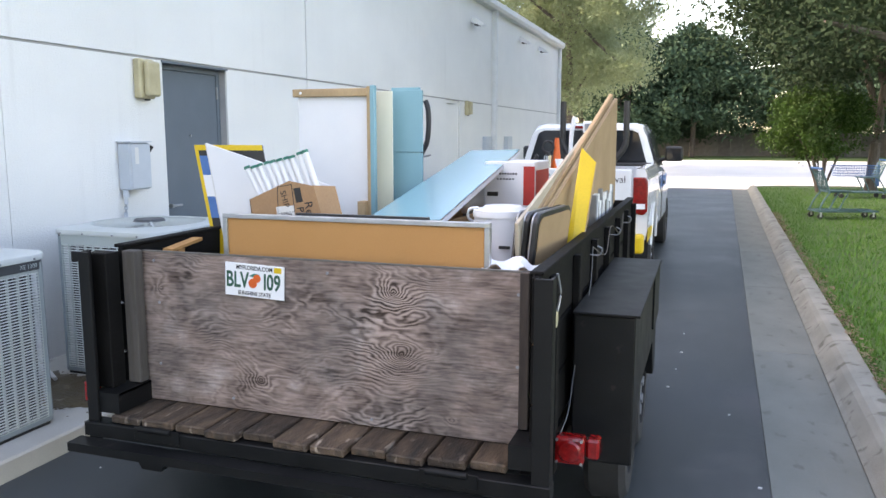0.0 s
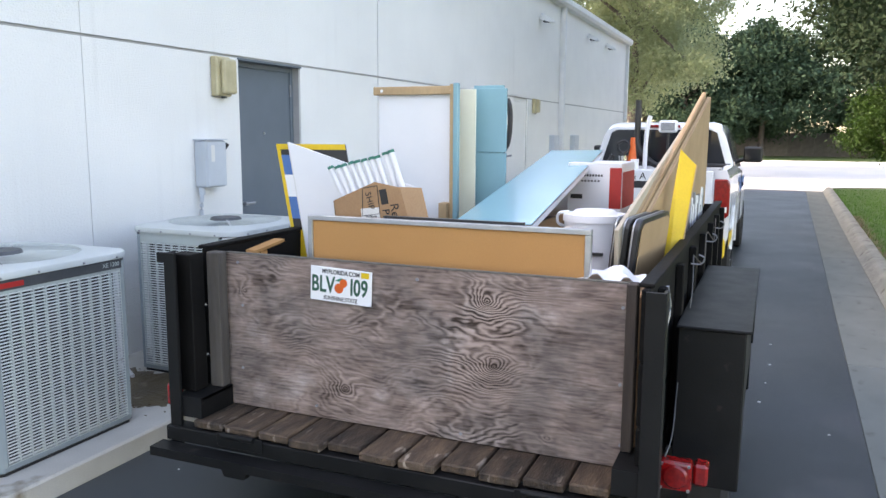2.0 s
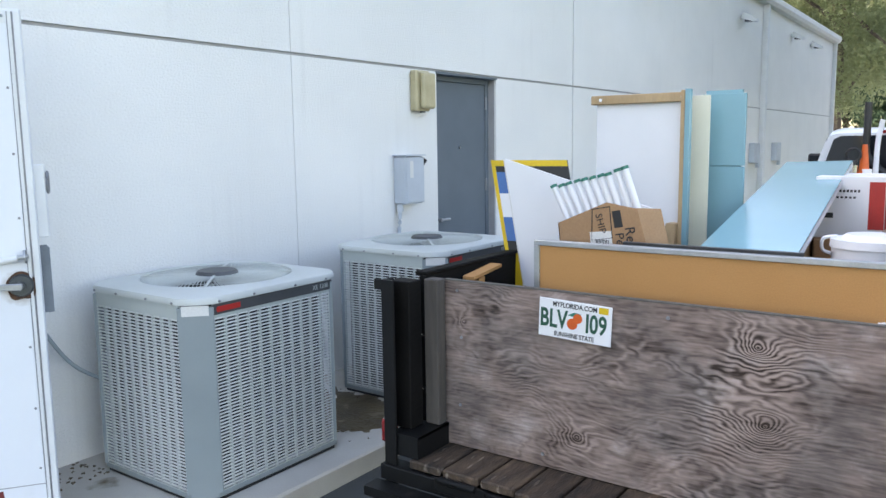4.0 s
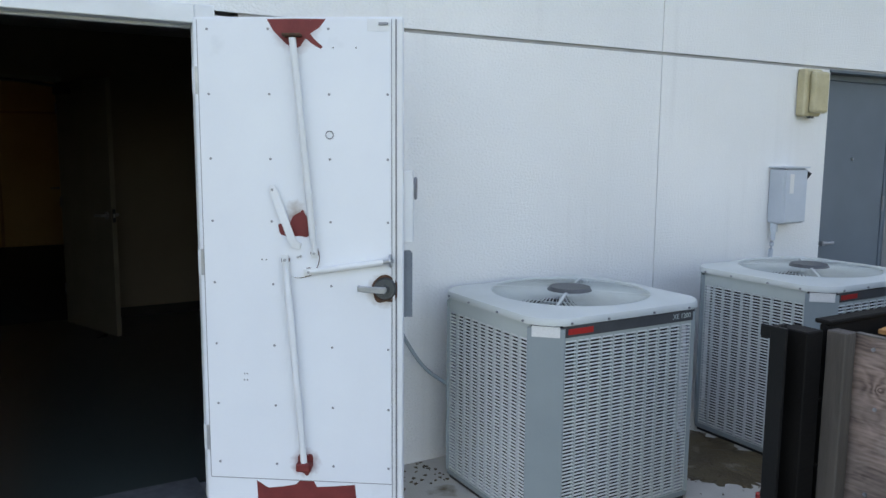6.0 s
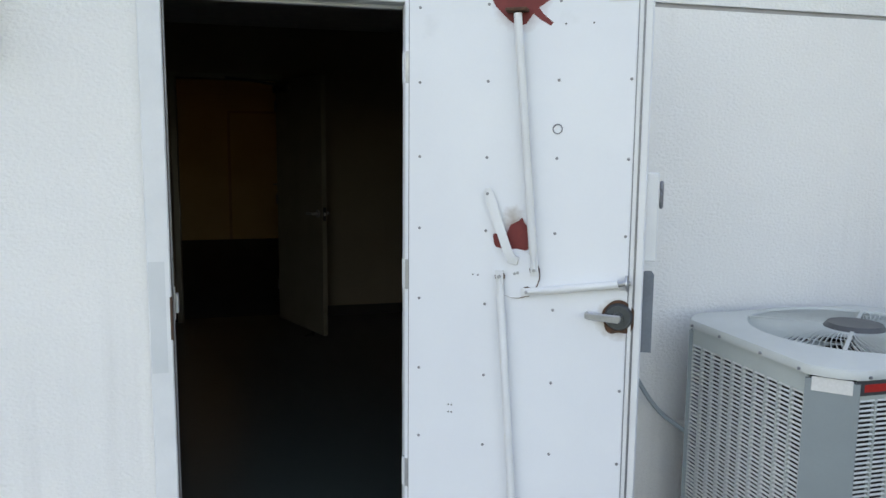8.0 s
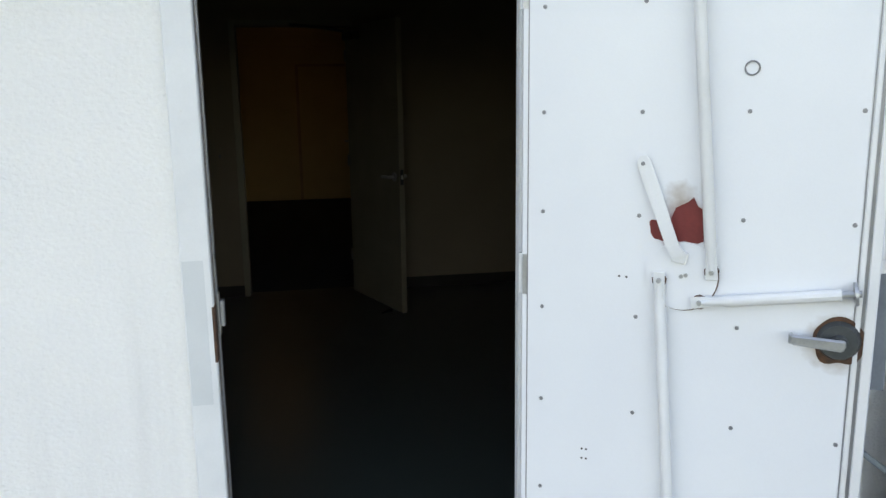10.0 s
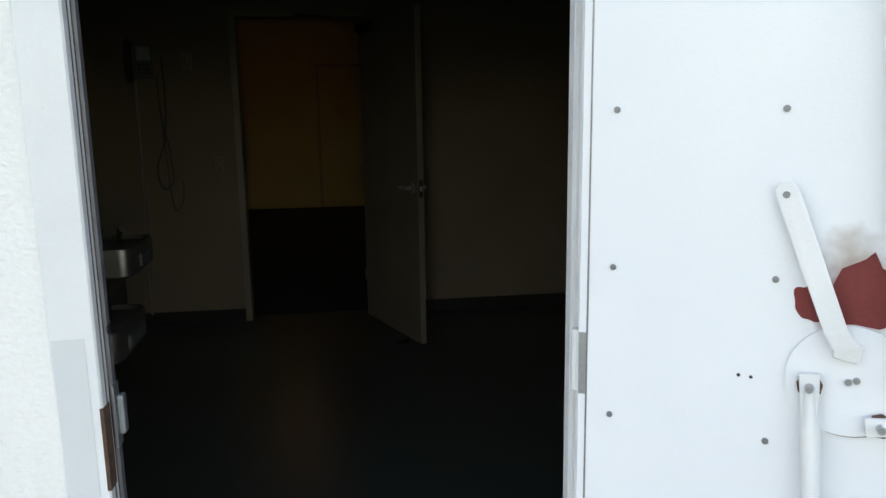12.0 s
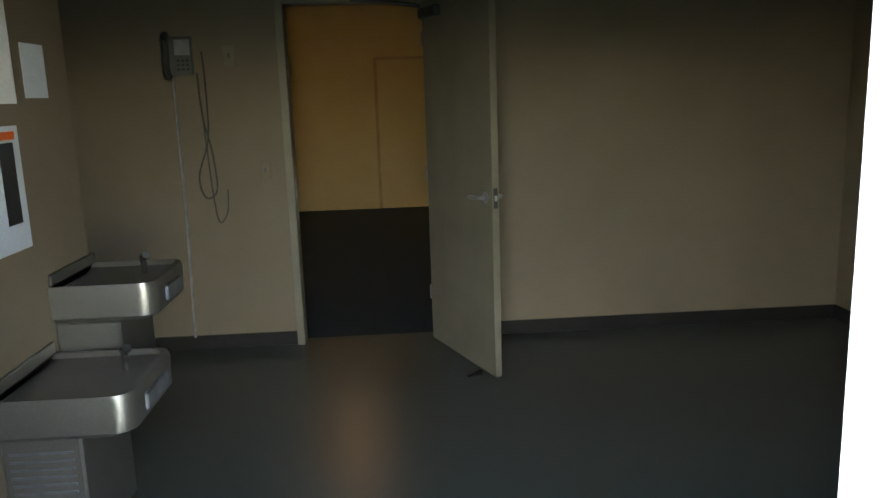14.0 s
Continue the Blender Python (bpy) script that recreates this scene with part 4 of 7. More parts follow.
    bm = bmesh.new()
    rod(bm, (0, 0, h + 0.017), (0, 0, h + 0.036), 0.118, 32, 0.104)
    part("hub_ring", R((0, 0, h + 0.006), (0, 0, h + 0.017), 0.165, seg=36, r2=0.15), "ac_light", ac, "pale ring round the hub")
    part("hub_cap", bm, "dark_plastic", ac, "dark grey hub cap")
    for k in range(4):
        an = k * math.pi / 2 + 0.75
        bm = bmesh.new()
        u, s = Vector((math.cos(an), math.sin(an), 0)), Vector((-math.sin(an), math.cos(an), 0)) * 0.007
        z0, z1 = Vector((0, 0, h + 0.017)), Vector((0, 0, h + 0.009))
        prism(bm, [u * 0.09 - s + z0, u * (rr + 0.012) - s + z1, u * (rr + 0.012) + s + z1, u * 0.09 + s + z0], (0, 0, 0.006))
        part("guard_bar", bm, "ac_light", ac)
    return ac


condenser(0.155, 3.205, 0.93, 1.035, 1.035, "grey louvred air conditioning condenser on the slab")
condenser(0.3, 4.965, 0.93, 1.035, 1.055, "grey louvred air conditioning condenser behind the trailer")
part_whip = thing("conduit_whip", "grey flexible conduit hanging on the wall", "conduit", (0.02, 2.9, 0.12))
part("whip", sweep(bmesh.new(), curve_pts([(0.02, 2.925, 1.45), (0.025, 2.95, 1.18), (0.035, 3.0, 0.98), (0.07, 3.07, 0.82), (0.14, 3.14, 0.7), (0.27, 3.22, 0.63)]), 0.011), "ac_blue", part_whip, world_space=True, smooth=True)
part("wall_box", B(0, 2.82, 1.4, 0.06, 2.95, 1.62, 0.006), "grey_box", part_whip, world_space=True)
pv = thing("drain_pipe", "short white plastic pipe beside the condenser", "pipe", (0.2, 4.8, 0.12))
part("pipe", sweep(bmesh.new(), curve_pts([(0.05, 4.93, 0.19), (0.3, 4.86, 0.17), (0.5, 4.75, 0.15)]), 0.014), "paper", pv, world_space=True, smooth=True)

# ---- service doorway ----
df = thing("door_frame", "white painted steel door frame with rusty edges", "door frame", (0, 1.52, 0.16), kind="structure")
F0, F1, FT = 1.05, 1.985, 2.455
for nm, y0, y1 in (("jamb", 0.965, F0), ("jamb", F1, 2.075)):
    bm = bmesh.new()
    box(bm, -0.03 if y0 < 1 else -0.042, y0, 0.14, 0.045, y1, 2.54, 0.004)
    if y0 > 1:
        box(bm, -0.015, y0 - 0.008, 0.14, 0.02, y0 + 0.002, FT, 0.002)
    part(nm, bm, "white_frame", df, world_space=True)
bm = bmesh.new()
box(bm, -0.1, F0 + 0.001, FT, 0.044, F1 - 0.001, 2.539, 0.004)
box(bm, -0.08, F0 + 0.003, FT - 0.012, -0.04, F1 - 0.003, FT + 0.001)
part("head", bm, "white_frame", df, world_space=True)
part("weather_strip", B(-0.029, F0, 0.16, -0.008, F0 + 0.007, FT), "dull_steel", df, "grey metal weather strip", world_space=True)
part("seam", B(0.014, F0 - 0.001, 0.16, 0.019, F0 + 0.0012, FT), "dark_plastic", df, "dark seam", world_space=True)
part("seam", B(-0.006, F0 - 0.001, 0.16, -0.002, F0 + 0.0012, FT), "rust", df, world_space=True)
part("strike_plate", B(-0.029, F0 + 0.007, 1.2, 0.005, F0 + 0.011, 1.33), "steel", df, "worn steel strike plate", world_space=True)
part("strike_lip", B(-0.03, F0 + 0.011, 1.225, -0.004, F0 + 0.024, 1.305, 0.003), "steel", df, world_space=True)
part("rust_patch", B(0.006, F0 - 0.006, 1.13, 0.0455, F0 + 0.0015, 1.3), "rust", df, "brown rust patch", world_space=True)
part("dead_latch_hole", R((-0.016, F0 + 0.006, 1.44), (-0.016, F0 + 0.0085, 1.44), 0.011, seg=14), "black", df, "dark bolt hole", world_space=True)
part("paint_patch", B(0.0455, 0.97, 1.0, 0.0462, 1.03, 1.44), "patch_paint", df, "patch of greyer touch-up paint", world_space=True)
part("threshold", B(-0.27, F0, 0.14, 0.03, F1, 0.178, 0.006), "dull_steel", df, "worn metal threshold", world_space=True)

# leaf: u from the hinge edge, z up, n towards the room side
ANG = math.degrees(math.atan2(0.676, 0.436))
leaf = thing("door_1", "white steel service door standing open, with bar lock and red paint patches", "door", (0.169, 1.946, 0.17), ANG, kind="structure")
LW, LT = 0.925, 2.262
part("leaf", B(0, 0, 0.03, LW, 0.045, LT + 0.03, 0.003), "white_door", leaf)
# local y is minus the inner normal: the inner face lies at y = 0
Z = lambda z: z - 0.17
part("sheet", P([(0.02, -0.003, Z(0.36)), (0.872, -0.003, Z(0.345)), (0.872, -0.003, Z(2.455)), (0.02, -0.003, Z(2.455))], (0, 0.0029, 0), 0.001), "sprayed_sheet", leaf, "riveted white sheet")
part("edge_trim", B(0.878, -0.004, Z(0.2), 0.89, 0, Z(2.45), 0.001), "white_frame", leaf)
part("edge_trim", B(0.9, -0.006, Z(0.2), 0.922, 0, Z(2.45), 0.001), "white_frame", leaf)
for q in ((0.8735, 0.2, 0.8765, 2.45), (0.891, 0.2, 0.8985, 2.45), (0.0165, 0.36, 0.0195, 2.45)):
    part("seam", B(q[0], -0.0012, Z(q[1]), q[2], 0.0004, Z(q[3])), "dull_steel", leaf, "dark seam")
part("seam", P([(0.02, -0.0012, Z(0.356)), (0.872, -0.0012, Z(0.341)), (0.872, -0.0012, Z(0.345)), (0.02, -0.0012, Z(0.36))], (0, 0.0016, 0)), "dull_steel", leaf)
part("corner_patch", B(0.77, -0.006, Z(2.4), 0.868, -0.0032, Z(2.452), 0.001), "white_frame", leaf)
part("top_latch", B(0.82, -0.012, Z(2.425), 0.862, -0.006, Z(2.437), 0.002), "dull_steel", leaf)
bolt = finish(rod(R((0, 0, 0), (0, -0.002, 0), 0.0058, seg=10), (0, -0.0015, 0), (0, -0.006, 0), 0.0038, seg=6), "bolt", "dull_steel")
for i, z in enumerate((2.41, 2.131, 1.848, 1.569, 1.288, 1.003, 0.718, 0.435)):
    for j, u in enumerate((0.064, 0.334, 0.6, 0.868)):
        if (j == 3 and i in (0, 4)):
            continue
        piece("bolt", bolt, leaf, u if j < 3 else 0.858, -0.003, Z(z) - 0.005 * j * (i > 3))


def blot(cx, cz, sx, sz, seed, y=-0.0034, n=34, rough=0.22):
    r = random.Random(seed)
    ph = [(r.uniform(0, 6.28), r.uniform(0.3, 1)) for _ in range(5)]
    pts = []
    for k in range(n):
        an = 2 * math.pi * k / n
        f = 1 + rough * sum(w * math.sin((i + 2) * an + p) for i, (p, w) in enumerate(ph)) / 2
        pts.append((cx + sx * f * math.cos(an), y, Z(cz + sz * f * math.sin(an))))
    return P(pts, (0, 0.0004, 0))


part("paint_patch", P([(0.33, -0.0036, Z(2.452)), (0.36, -0.0036, Z(2.4)), (0.41, -0.0036, Z(2.35)), (0.445, -0.0036, Z(2.325)), (0.475, -0.0036, Z(2.335)), (0.5, -0.0036, Z(2.37)), (0.53, -0.0036, Z(2.345)), (0.565, -0.0036, Z(2.325)), (0.575, -0.0036, Z(2.335)), (0.54, -0.0036, Z(2.365)), (0.52, -0.0036, Z(2.39)), (0.56, -0.0036, Z(2.415)), (0.59, -0.0036, Z(2.452))], (0, 0.0004, 0)), "red_paint", leaf, "dull red primer patch")
part("paint_patch", P([(0.392, -0.0036, Z(1.53)), (0.415, -0.0036, Z(1.555)), (0.43, -0.0036, Z(1.595)), (0.462, -0.0036, Z(1.612)), (0.475, -0.0036, Z(1.625)), (0.487, -0.0036, Z(1.6)), (0.507, -0.0036, Z(1.588)), (0.505, -0.0036, Z(1.55)), (0.512, -0.0036, Z(1.51)), (0.49, -0.0036, Z(1.5)), (0.455, -0.0036, Z(1.505)), (0.42, -0.0036, Z(1.5))], (0, 0.0004, 0)), "red_paint", leaf, "dull red primer patch")
part("paint_patch", P([(0.235, -0.0006, Z(0.345)), (0.29, -0.0006, Z(0.31)), (0.36, -0.0006, Z(0.318)), (0.42, -0.0006, Z(0.33)), (0.45, -0.0006, Z(0.36)), (0.5, -0.0006, Z(0.36)), (0.52, -0.0006, Z(0.32)), (0.6, -0.0006, Z(0.325)), (0.7, -0.0006, Z(0.335)), (0.71, -0.0006, Z(0.21)), (0.24, -0.0006, Z(0.21))], (0, 0.0004, 0)), "red_paint", leaf, "dull red primer patch")
part("paint_patch", blot(0.468, 0.44, 0.035, 0.06, 9), "red_paint", leaf)
part("paint_patch", blot(0.385, 1.535, 0.022, 0.03, 5), "red_paint", leaf)
lock = part("cam_disc", R((0.452, -0.006, Z(1.41)), (0.452, -0.011, Z(1.41)), 0.094, seg=40), "white_door", leaf, "white painted lock disc")
# dark disc shifted right and down, painting the lock disc's shadow gap
part("disc_shadow", R((0.4545, -0.0036, Z(1.4075)), (0.4545, -0.006, Z(1.4075)), 0.0945, seg=40), "rust", lock, "dark offset rim painting the shadow gap behind the disc")
for du, dz in ((0.0, 0.0), (0.012, 0.004)):
    part("rivet", R((0.452 + du, -0.011, Z(1.41 + dz)), (0.452 + du, -0.017, Z(1.41 + dz)), 0.0055, seg=8), "steel", lock)


def flat_bar(name, u0, z0, u1, z1, w, label=""):
    """A painted pipe with flattened, bolted end."""
    bm = bmesh.new()
    a, b = Vector((u0, -0.028, Z(z0))), Vector((u1, -0.028, Z(z1)))
    d = (b - a).normalized()
    sweep(bm, [a, a + d * 0.05, a + d * 0.07, b], [0.008, 0.01, w, w], 10)
    ob = part(name, bm, "white_frame", leaf, label, smooth=True)
    s = d.cross(Vector((0, 1, 0))) * 0.016
    fl = P([a - d * 0.022 - s + Vector((0, 0.008, 0)), a - d * 0.022 + s + Vector((0, 0.008, 0)), a + d * 0.06 + s * 0.8 + Vector((0, 0.008, 0)), a + d * 0.06 - s * 0.8 + Vector((0, 0.008, 0))], (0, -0.008, 0), 0.001)
    part("flattened_end", fl, "white_frame", ob)
    part("pivot_bolt", R(a, a + Vector((0, -0.014, 0)), 0.0075, seg=8, r2=0.006), "steel", ob, "steel pivot bolt")
    part("rust_mark", R(a + Vector((0, 0.012, 0)), a + Vector((0, 0.006, 0)), 0.02, seg=9), "rust", ob)
    return ob


flat_bar("lock_bar", 0.53, 1.43, 0.447, 2.37, 0.0155, "white painted vertical lock bar")
flat_bar("lock_bar", 0.396, 1.398, 0.468, 0.43, 0.0155)
flat_bar("lock_bar", 0.503, 1.345, 0.84, 1.395, 0.0155)
part("bar_tip", R((0.83, -0.028, Z(1.394)), (0.885, -0.028, Z(1.402)), 0.009), "steel", leaf, "bare steel bar end")
part("bar_guide", rod(B(0.866, -0.03, Z(1.386), 0.876, -0.003, Z(1.416), 0.002), (0.868, -0.028, Z(1.4)), (0.876, -0.028, Z(1.401)), 0.03, seg=20), "steel", leaf)
part("bar_guide", B(0.405, -0.05, Z(2.375), 0.485, -0.0036, Z(2.388), 0.003), "rust", leaf, "rusty bar guide")
part("bar_guide", B(0.432, -0.05, Z(0.41), 0.5, -0.0036, Z(0.45), 0.006), "red_paint", leaf)
part("lock_lever", P([(0.325, -0.012, Z(1.715)), (0.333, -0.012, Z(1.732)), (0.35, -0.012, Z(1.734)), (0.36, -0.012, Z(1.722)), (0.445, -0.03, Z(1.5)), (0.462, -0.03, Z(1.475)), (0.43, -0.03, Z(1.462)), (0.412, -0.03, Z(1.49))], (0, -0.004, 0)), "white_frame", leaf, "flat white lock lever")
part("lever_hook", P([(0.43, -0.006, Z(1.49)), (0.47, -0.006, Z(1.475)), (0.462, -0.006, Z(1.445)), (0.425, -0.006, Z(1.452))], (0, -0.02, 0), 0.002), "white_frame", leaf)
part("lever_rivet", R((0.342, -0.012, Z(1.712)), (0.342, -0.019, Z(1.712)), 0.006, seg=8), "dull_steel", leaf)
part("peephole_ring", sweep(bmesh.new(), [(0.6 + 0.017 * math.cos(k * 0.349), -0.005, Z(1.955) + 0.017 * math.sin(k * 0.349)) for k in range(19)], 0.0025, 6), "dull_steel", leaf, "small round plugged hole")
for u, z in ((0.285, 1.396), (0.305, 1.395), (0.19, 0.862), (0.203, 0.862), (0.19, 0.832), (0.203, 0.832), (0.62, 2.33), (0.72, 2.33)):
    part("screw_hole", R((u, -0.0028, Z(z)), (u, -0.0036, Z(z)), 0.0035, seg=6), "black", leaf)
part("rust_ring", blot(0.846, 1.268, 0.061, 0.066, 3, y=-0.0037, n=40, rough=0.1), "rust", leaf, "rust and grime ring round the lock")
hs = part("lock_rose", R((0.844, -0.004, Z(1.27)), (0.844, -0.022, Z(1.27)), 0.052, seg=28, r2=0.044), "rose_metal", leaf, "grey metal lock rose")
part("spindle", R((0.844, -0.02, Z(1.27)), (0.844, -0.05, Z(1.27)), 0.021, seg=18), "rose_metal", hs)
part("lever_handle", box(P([(0.856, -0.064, Z(1.286)), (0.858, -0.064, Z(1.27)), (0.85, -0.064, Z(1.256)), (0.735, -0.058, Z(1.262)), (0.728, -0.058, Z(1.27)), (0.73, -0.058, Z(1.288))], (0, 0.013, 0), 0.004), 0.726, -0.056, Z(1.264), 0.737, -0.032, Z(1.29), 0.003), "steel", hs, "steel lever handle")
part("lock_guard", P([(0.9, 0.05, Z(1.13)), (0.962, 0.056, Z(1.13)), (0.962, 0.056, Z(1.425)), (0.95, 0.056, Z(1.44)), (0.9, 0.05, Z(1.435))], (0, 0.005, 0)), "guard_steel", leaf, "grey steel latch guard plate")
part("latch_bolt", B(0.893, 0.012, Z(1.25), 0.914, 0.03, Z(1.285), 0.003), "brass", leaf, "worn brass latch bolt")
hb = part("hasp_box", B(0.87, 0.046, Z(1.475), 0.966, 0.1, Z(1.8), 0.004), "white_frame", leaf, "white steel hasp box")
part("hasp_ring", sweep(bmesh.new(), [(0.975, 0.07 + 0.02 * math.cos(k * 0.524), Z(1.72) + 0.045 * math.sin(k * 0.524)) for k in range(13)], 0.007, 6), "dull_steel", hb, "dark steel ring")
for z in (2.19, 1.38, 0.55):
    hg = part("hinge", R((-0.006, 0.02, Z(z - 0.06)), (-0.006, 0.02, Z(z + 0.06)), 0.011, seg=10), "white_frame", leaf)
    part("hinge_plate", B(0.003, -0.0015, Z(z - 0.06), 0.016, 0.0, Z(z + 0.06)), "steel", hg, "bare steel hinge plate")

# ---- trailer ----
tr = thing("utility_trailer", "black utility trailer with weathered plywood tailgate, loaded with junk", "trailer", (3.15, 5.4, 0))
TP = dict(parent=tr, world_space=True)
gate = part("tailgate", B(2.22, 3.645, 0.568, 4.068, 3.665, 1.292, 0.002), "ply", label="weathered grey-brown plywood tailgate", **TP)
for x, z in ((2.29, 1.25), (2.31, 1.05), (2.3, 0.75), (3.2, 1.24), (4.05, 1.2), (4.05, 0.9), (4.06, 0.66), (2.7, 0.62), (3.4, 0.6)):
    part("screw", R((x, 3.646, z), (x, 3.641, z), 0.007, seg=8), "dull_steel", gate, world_space=True)
part("splintered_edge", B(2.224, 3.643, 1.29, 4.064, 3.667, 1.296, 0.001), "grey_wood", gate, world_space=True)
rngt = random.Random(2)
x = 2.2
for w in (0.17, 0.18, 0.165, 0.17, 0.17, 0.175, 0.17, 0.165, 0.17, 0.17, 0.16):
    y0 = 3.40 + rngt.choice((0.0, 0.02, -0.02, 0.045))
    bm = box(bmesh.new(), x + 0.004, y0, 0.527, min(x + w - 0.009, 4.12), 7.25, 0.563, 0.006)
    part("bed_plank", bm, "plank", **TP)
    x += w
    if x > 4.05:
        break
part("rear_beam", B(2.06, 3.385, 0.455, 4.24, 3.47, 0.522, 0.004), "black_paint", **TP)
part("rear_bar", P([(2.04, 3.30, 0.41), (2.04, 3.30, 0.45), (2.04, 3.385, 0.452), (2.04, 3.385, 0.445), (2.04, 3.31, 0.44), (2.04, 3.31, 0.41)], (2.2, 0, 0)), "black_paint", label="worn steel angle rear bar", **TP)
for x in (2.35, 3.72):
    part("gate_hinge", rod(B(x, 3.376, 0.475, x + 0.24, 3.384, 0.535, 0.002), (x + 0.03, 3.372, 0.53), (x + 0.2, 3.372, 0.53), 0.014), "black_paint", label="rusty steel gate hinge", **TP)
for x in (2.42, 3.7):
    part("bar_lug", P([(x, 3.31, 0.41), (x + 0.14, 3.31, 0.41), (x + 0.12, 3.31, 0.375), (x + 0.02, 3.31, 0.375)], (0, 0.05, 0)), "black_paint", **TP)
for x0, x1 in ((2.075, 2.135), (4.165, 4.235)):
    bm = bmesh.new()
    box(bm, x0, 3.40, 0.40, x1, 3.415, 1.315, 0.002)
    box(bm, x0 if x0 < 3 else x1 - 0.014, 3.415, 0.40, x0 + 0.014 if x0 < 3 else x1, 3.47, 1.315, 0.002)
    part("corner_post", bm, "black_paint", label="black steel angle corner post", **TP)
part("post_ear", B(2.035, 3.40, 1.27, 2.08, 3.412, 1.315, 0.004), "black_paint", **TP)
for x0, x1 in ((2.1, 2.24), (4.07, 4.2)):
    bm = bmesh.new()
    box(bm, x0, 3.415, 0.566, x1, 3.42, 0.66)
    for q in (x0, x1 - 0.01):
        box(bm, q, 3.42, 0.566, q + 0.01, 3.64, 0.66)
    box(bm, x0, 3.42, 0.65, x1, 3.64, 0.662)
    part("channel_end", bm, "black_paint", **TP)
part("stake", B(2.165, 3.575, 0.665, 2.235, 3.635, 1.3, 0.004), "stake_wood", label="grey weathered wooden stake", **TP)
part("end_board", B(2.055, 3.472, 0.665, 2.165, 3.56, 1.3, 0.004), "black_wood", **TP)
part("stake", B(4.072, 3.57, 0.665, 4.112, 3.63, 1.305, 0.004), "brown_wood", label="dark brown wooden stake", **TP)
for x0, x1 in ((2.12, 2.15), (4.14, 4.17)):
    for z0, z1 in ((0.58, 0.8), (0.81, 1.04), (1.05, 1.31)):
        part("side_board", B(x0, 3.6 if x0 < 3 else 3.47, z0, x1, 7.25, z1, 0.005), "black_wood", **TP)
for i in range(7):
    y = 3.66 + i * 0.58
    part("side_stake", B(4.17, y, 0.45, 4.205, y + 0.07, 1.28, 0.004), "black_wood", **TP)
    part("side_stake", B(2.085, y, 0.45, 2.12, y + 0.07, 1.28, 0.004), "black_wood", **TP)
part("front_board", B(2.15, 7.2, 0.57, 4.14, 7.24, 1.3, 0.005), "black_wood", **TP)
part("top_rail", B(4.125, 3.5, 1.31, 4.18, 7.25, 1.325, 0.004), "black_wood", **TP)
part("top_rail", B(2.1, 3.6, 1.31, 2.16, 7.25, 1.325, 0.004), "black_wood", **TP)
bm = bmesh.new()
for x in (2.16, 4.1):
    box(bm, x, 3.47, 0.42, x + 0.06, 7.25, 0.525, 0.004)
for y in (4.2, 5.0, 5.8, 6.6, 7.19):
    box(bm, 2.22, y, 0.44, 4.1, y + 0.06, 0.525)
part("chassis", bm, "black_paint", **TP)
bm = bmesh.new()
sweep(bm, [(2.3, 7.2, 0.46), (3.1, 9.1, 0.46), (3.11, 9.6, 0.46)], 0.045, 6)
sweep(bm, [(4.0, 7.2, 0.46), (3.2, 9.1, 0.46), (3.13, 9.6, 0.46)], 0.045, 6)
part("drawbar", bm, "black_paint", **TP)
fen = part("fender_box", P([(4.21, 4.06, 0.36), (4.21, 4.06, 1.045), (4.21, 5.66, 1.045), (4.21, 5.66, 0.36), (4.21, 5.5, 0.36), (4.21, 5.35, 0.62), (4.21, 4.4, 0.62), (4.21, 4.22, 0.36)], (0.27, 0, 0), 0.006), "black_paint", label="black steel fender box", **TP)
part("fender_lip", B(4.205, 4.04, 1.046, 4.5, 5.68, 1.058, 0.003), "black_paint", fen, world_space=True)
part("mud_skirt", B(4.482, 5.2, 0.72, 4.492, 5.66, 1.044), "black_paint", fen, world_space=True)
part("fender_box", B(1.82, 4.06, 0.5, 2.08, 5.66, 1.04, 0.006), "black_paint", **TP)


def wheel(parent, x0, x1, y, r, rim="dull_steel"):
    t = bmesh.new()
    n = 32
    prof = [(x0, r * 0.62), (x0, r * 0.9), (x0 + 0.03, r), (x1 - 0.03, r), (x1, r * 0.9), (x1, r * 0.62)]
    rings = [[t.verts.new((px, y + pr * math.cos(2 * math.pi * k / n), r + pr * math.sin(2 * math.pi * k / n))) for k in range(n)] for px, pr in prof]
    for q, w in zip(rings, rings[1:] + rings[:1]):
        for k in range(n):
            t.faces.new((q[k], q[(k + 1) % n], w[(k + 1) % n], w[k]))
    wh = part("wheel", t, "rubber", parent, "black rubber tyre", world_space=True, smooth=True)
    d = bmesh.new()
    rod(d, (x0 + 0.04, y, r), (x1 - 0.02, y, r), r * 0.61, 28)
    for k in range(8):
        an = k * math.pi / 4
        rod(d, (x1 - 0.02, y + r * 0.4 * math.cos(an), r + r * 0.4 * math.sin(an)), (x1 - 0.005, y + r * 0.4 * math.cos(an), r + r * 0.4 * math.sin(an)), r * 0.09, 8)
    part("rim", d, rim, wh, world_space=True)


for x0, x1 in ((4.24, 4.44), (1.86, 2.06)):
    for y in (4.55, 5.28):
        wheel(tr, x0, x1, y, 0.34)
tl = part("tail_light", B(4.205, 3.66, 0.505, 4.325, 3.73, 0.62, 0.012, seg=2), "red_lens", label="square red tail light hanging on a wire", **TP)
part("lamp_ring", R((4.265, 3.662, 0.562), (4.265, 3.652, 0.562), 0.05, seg=28, r2=0.04), "red_lens", tl, world_space=True)
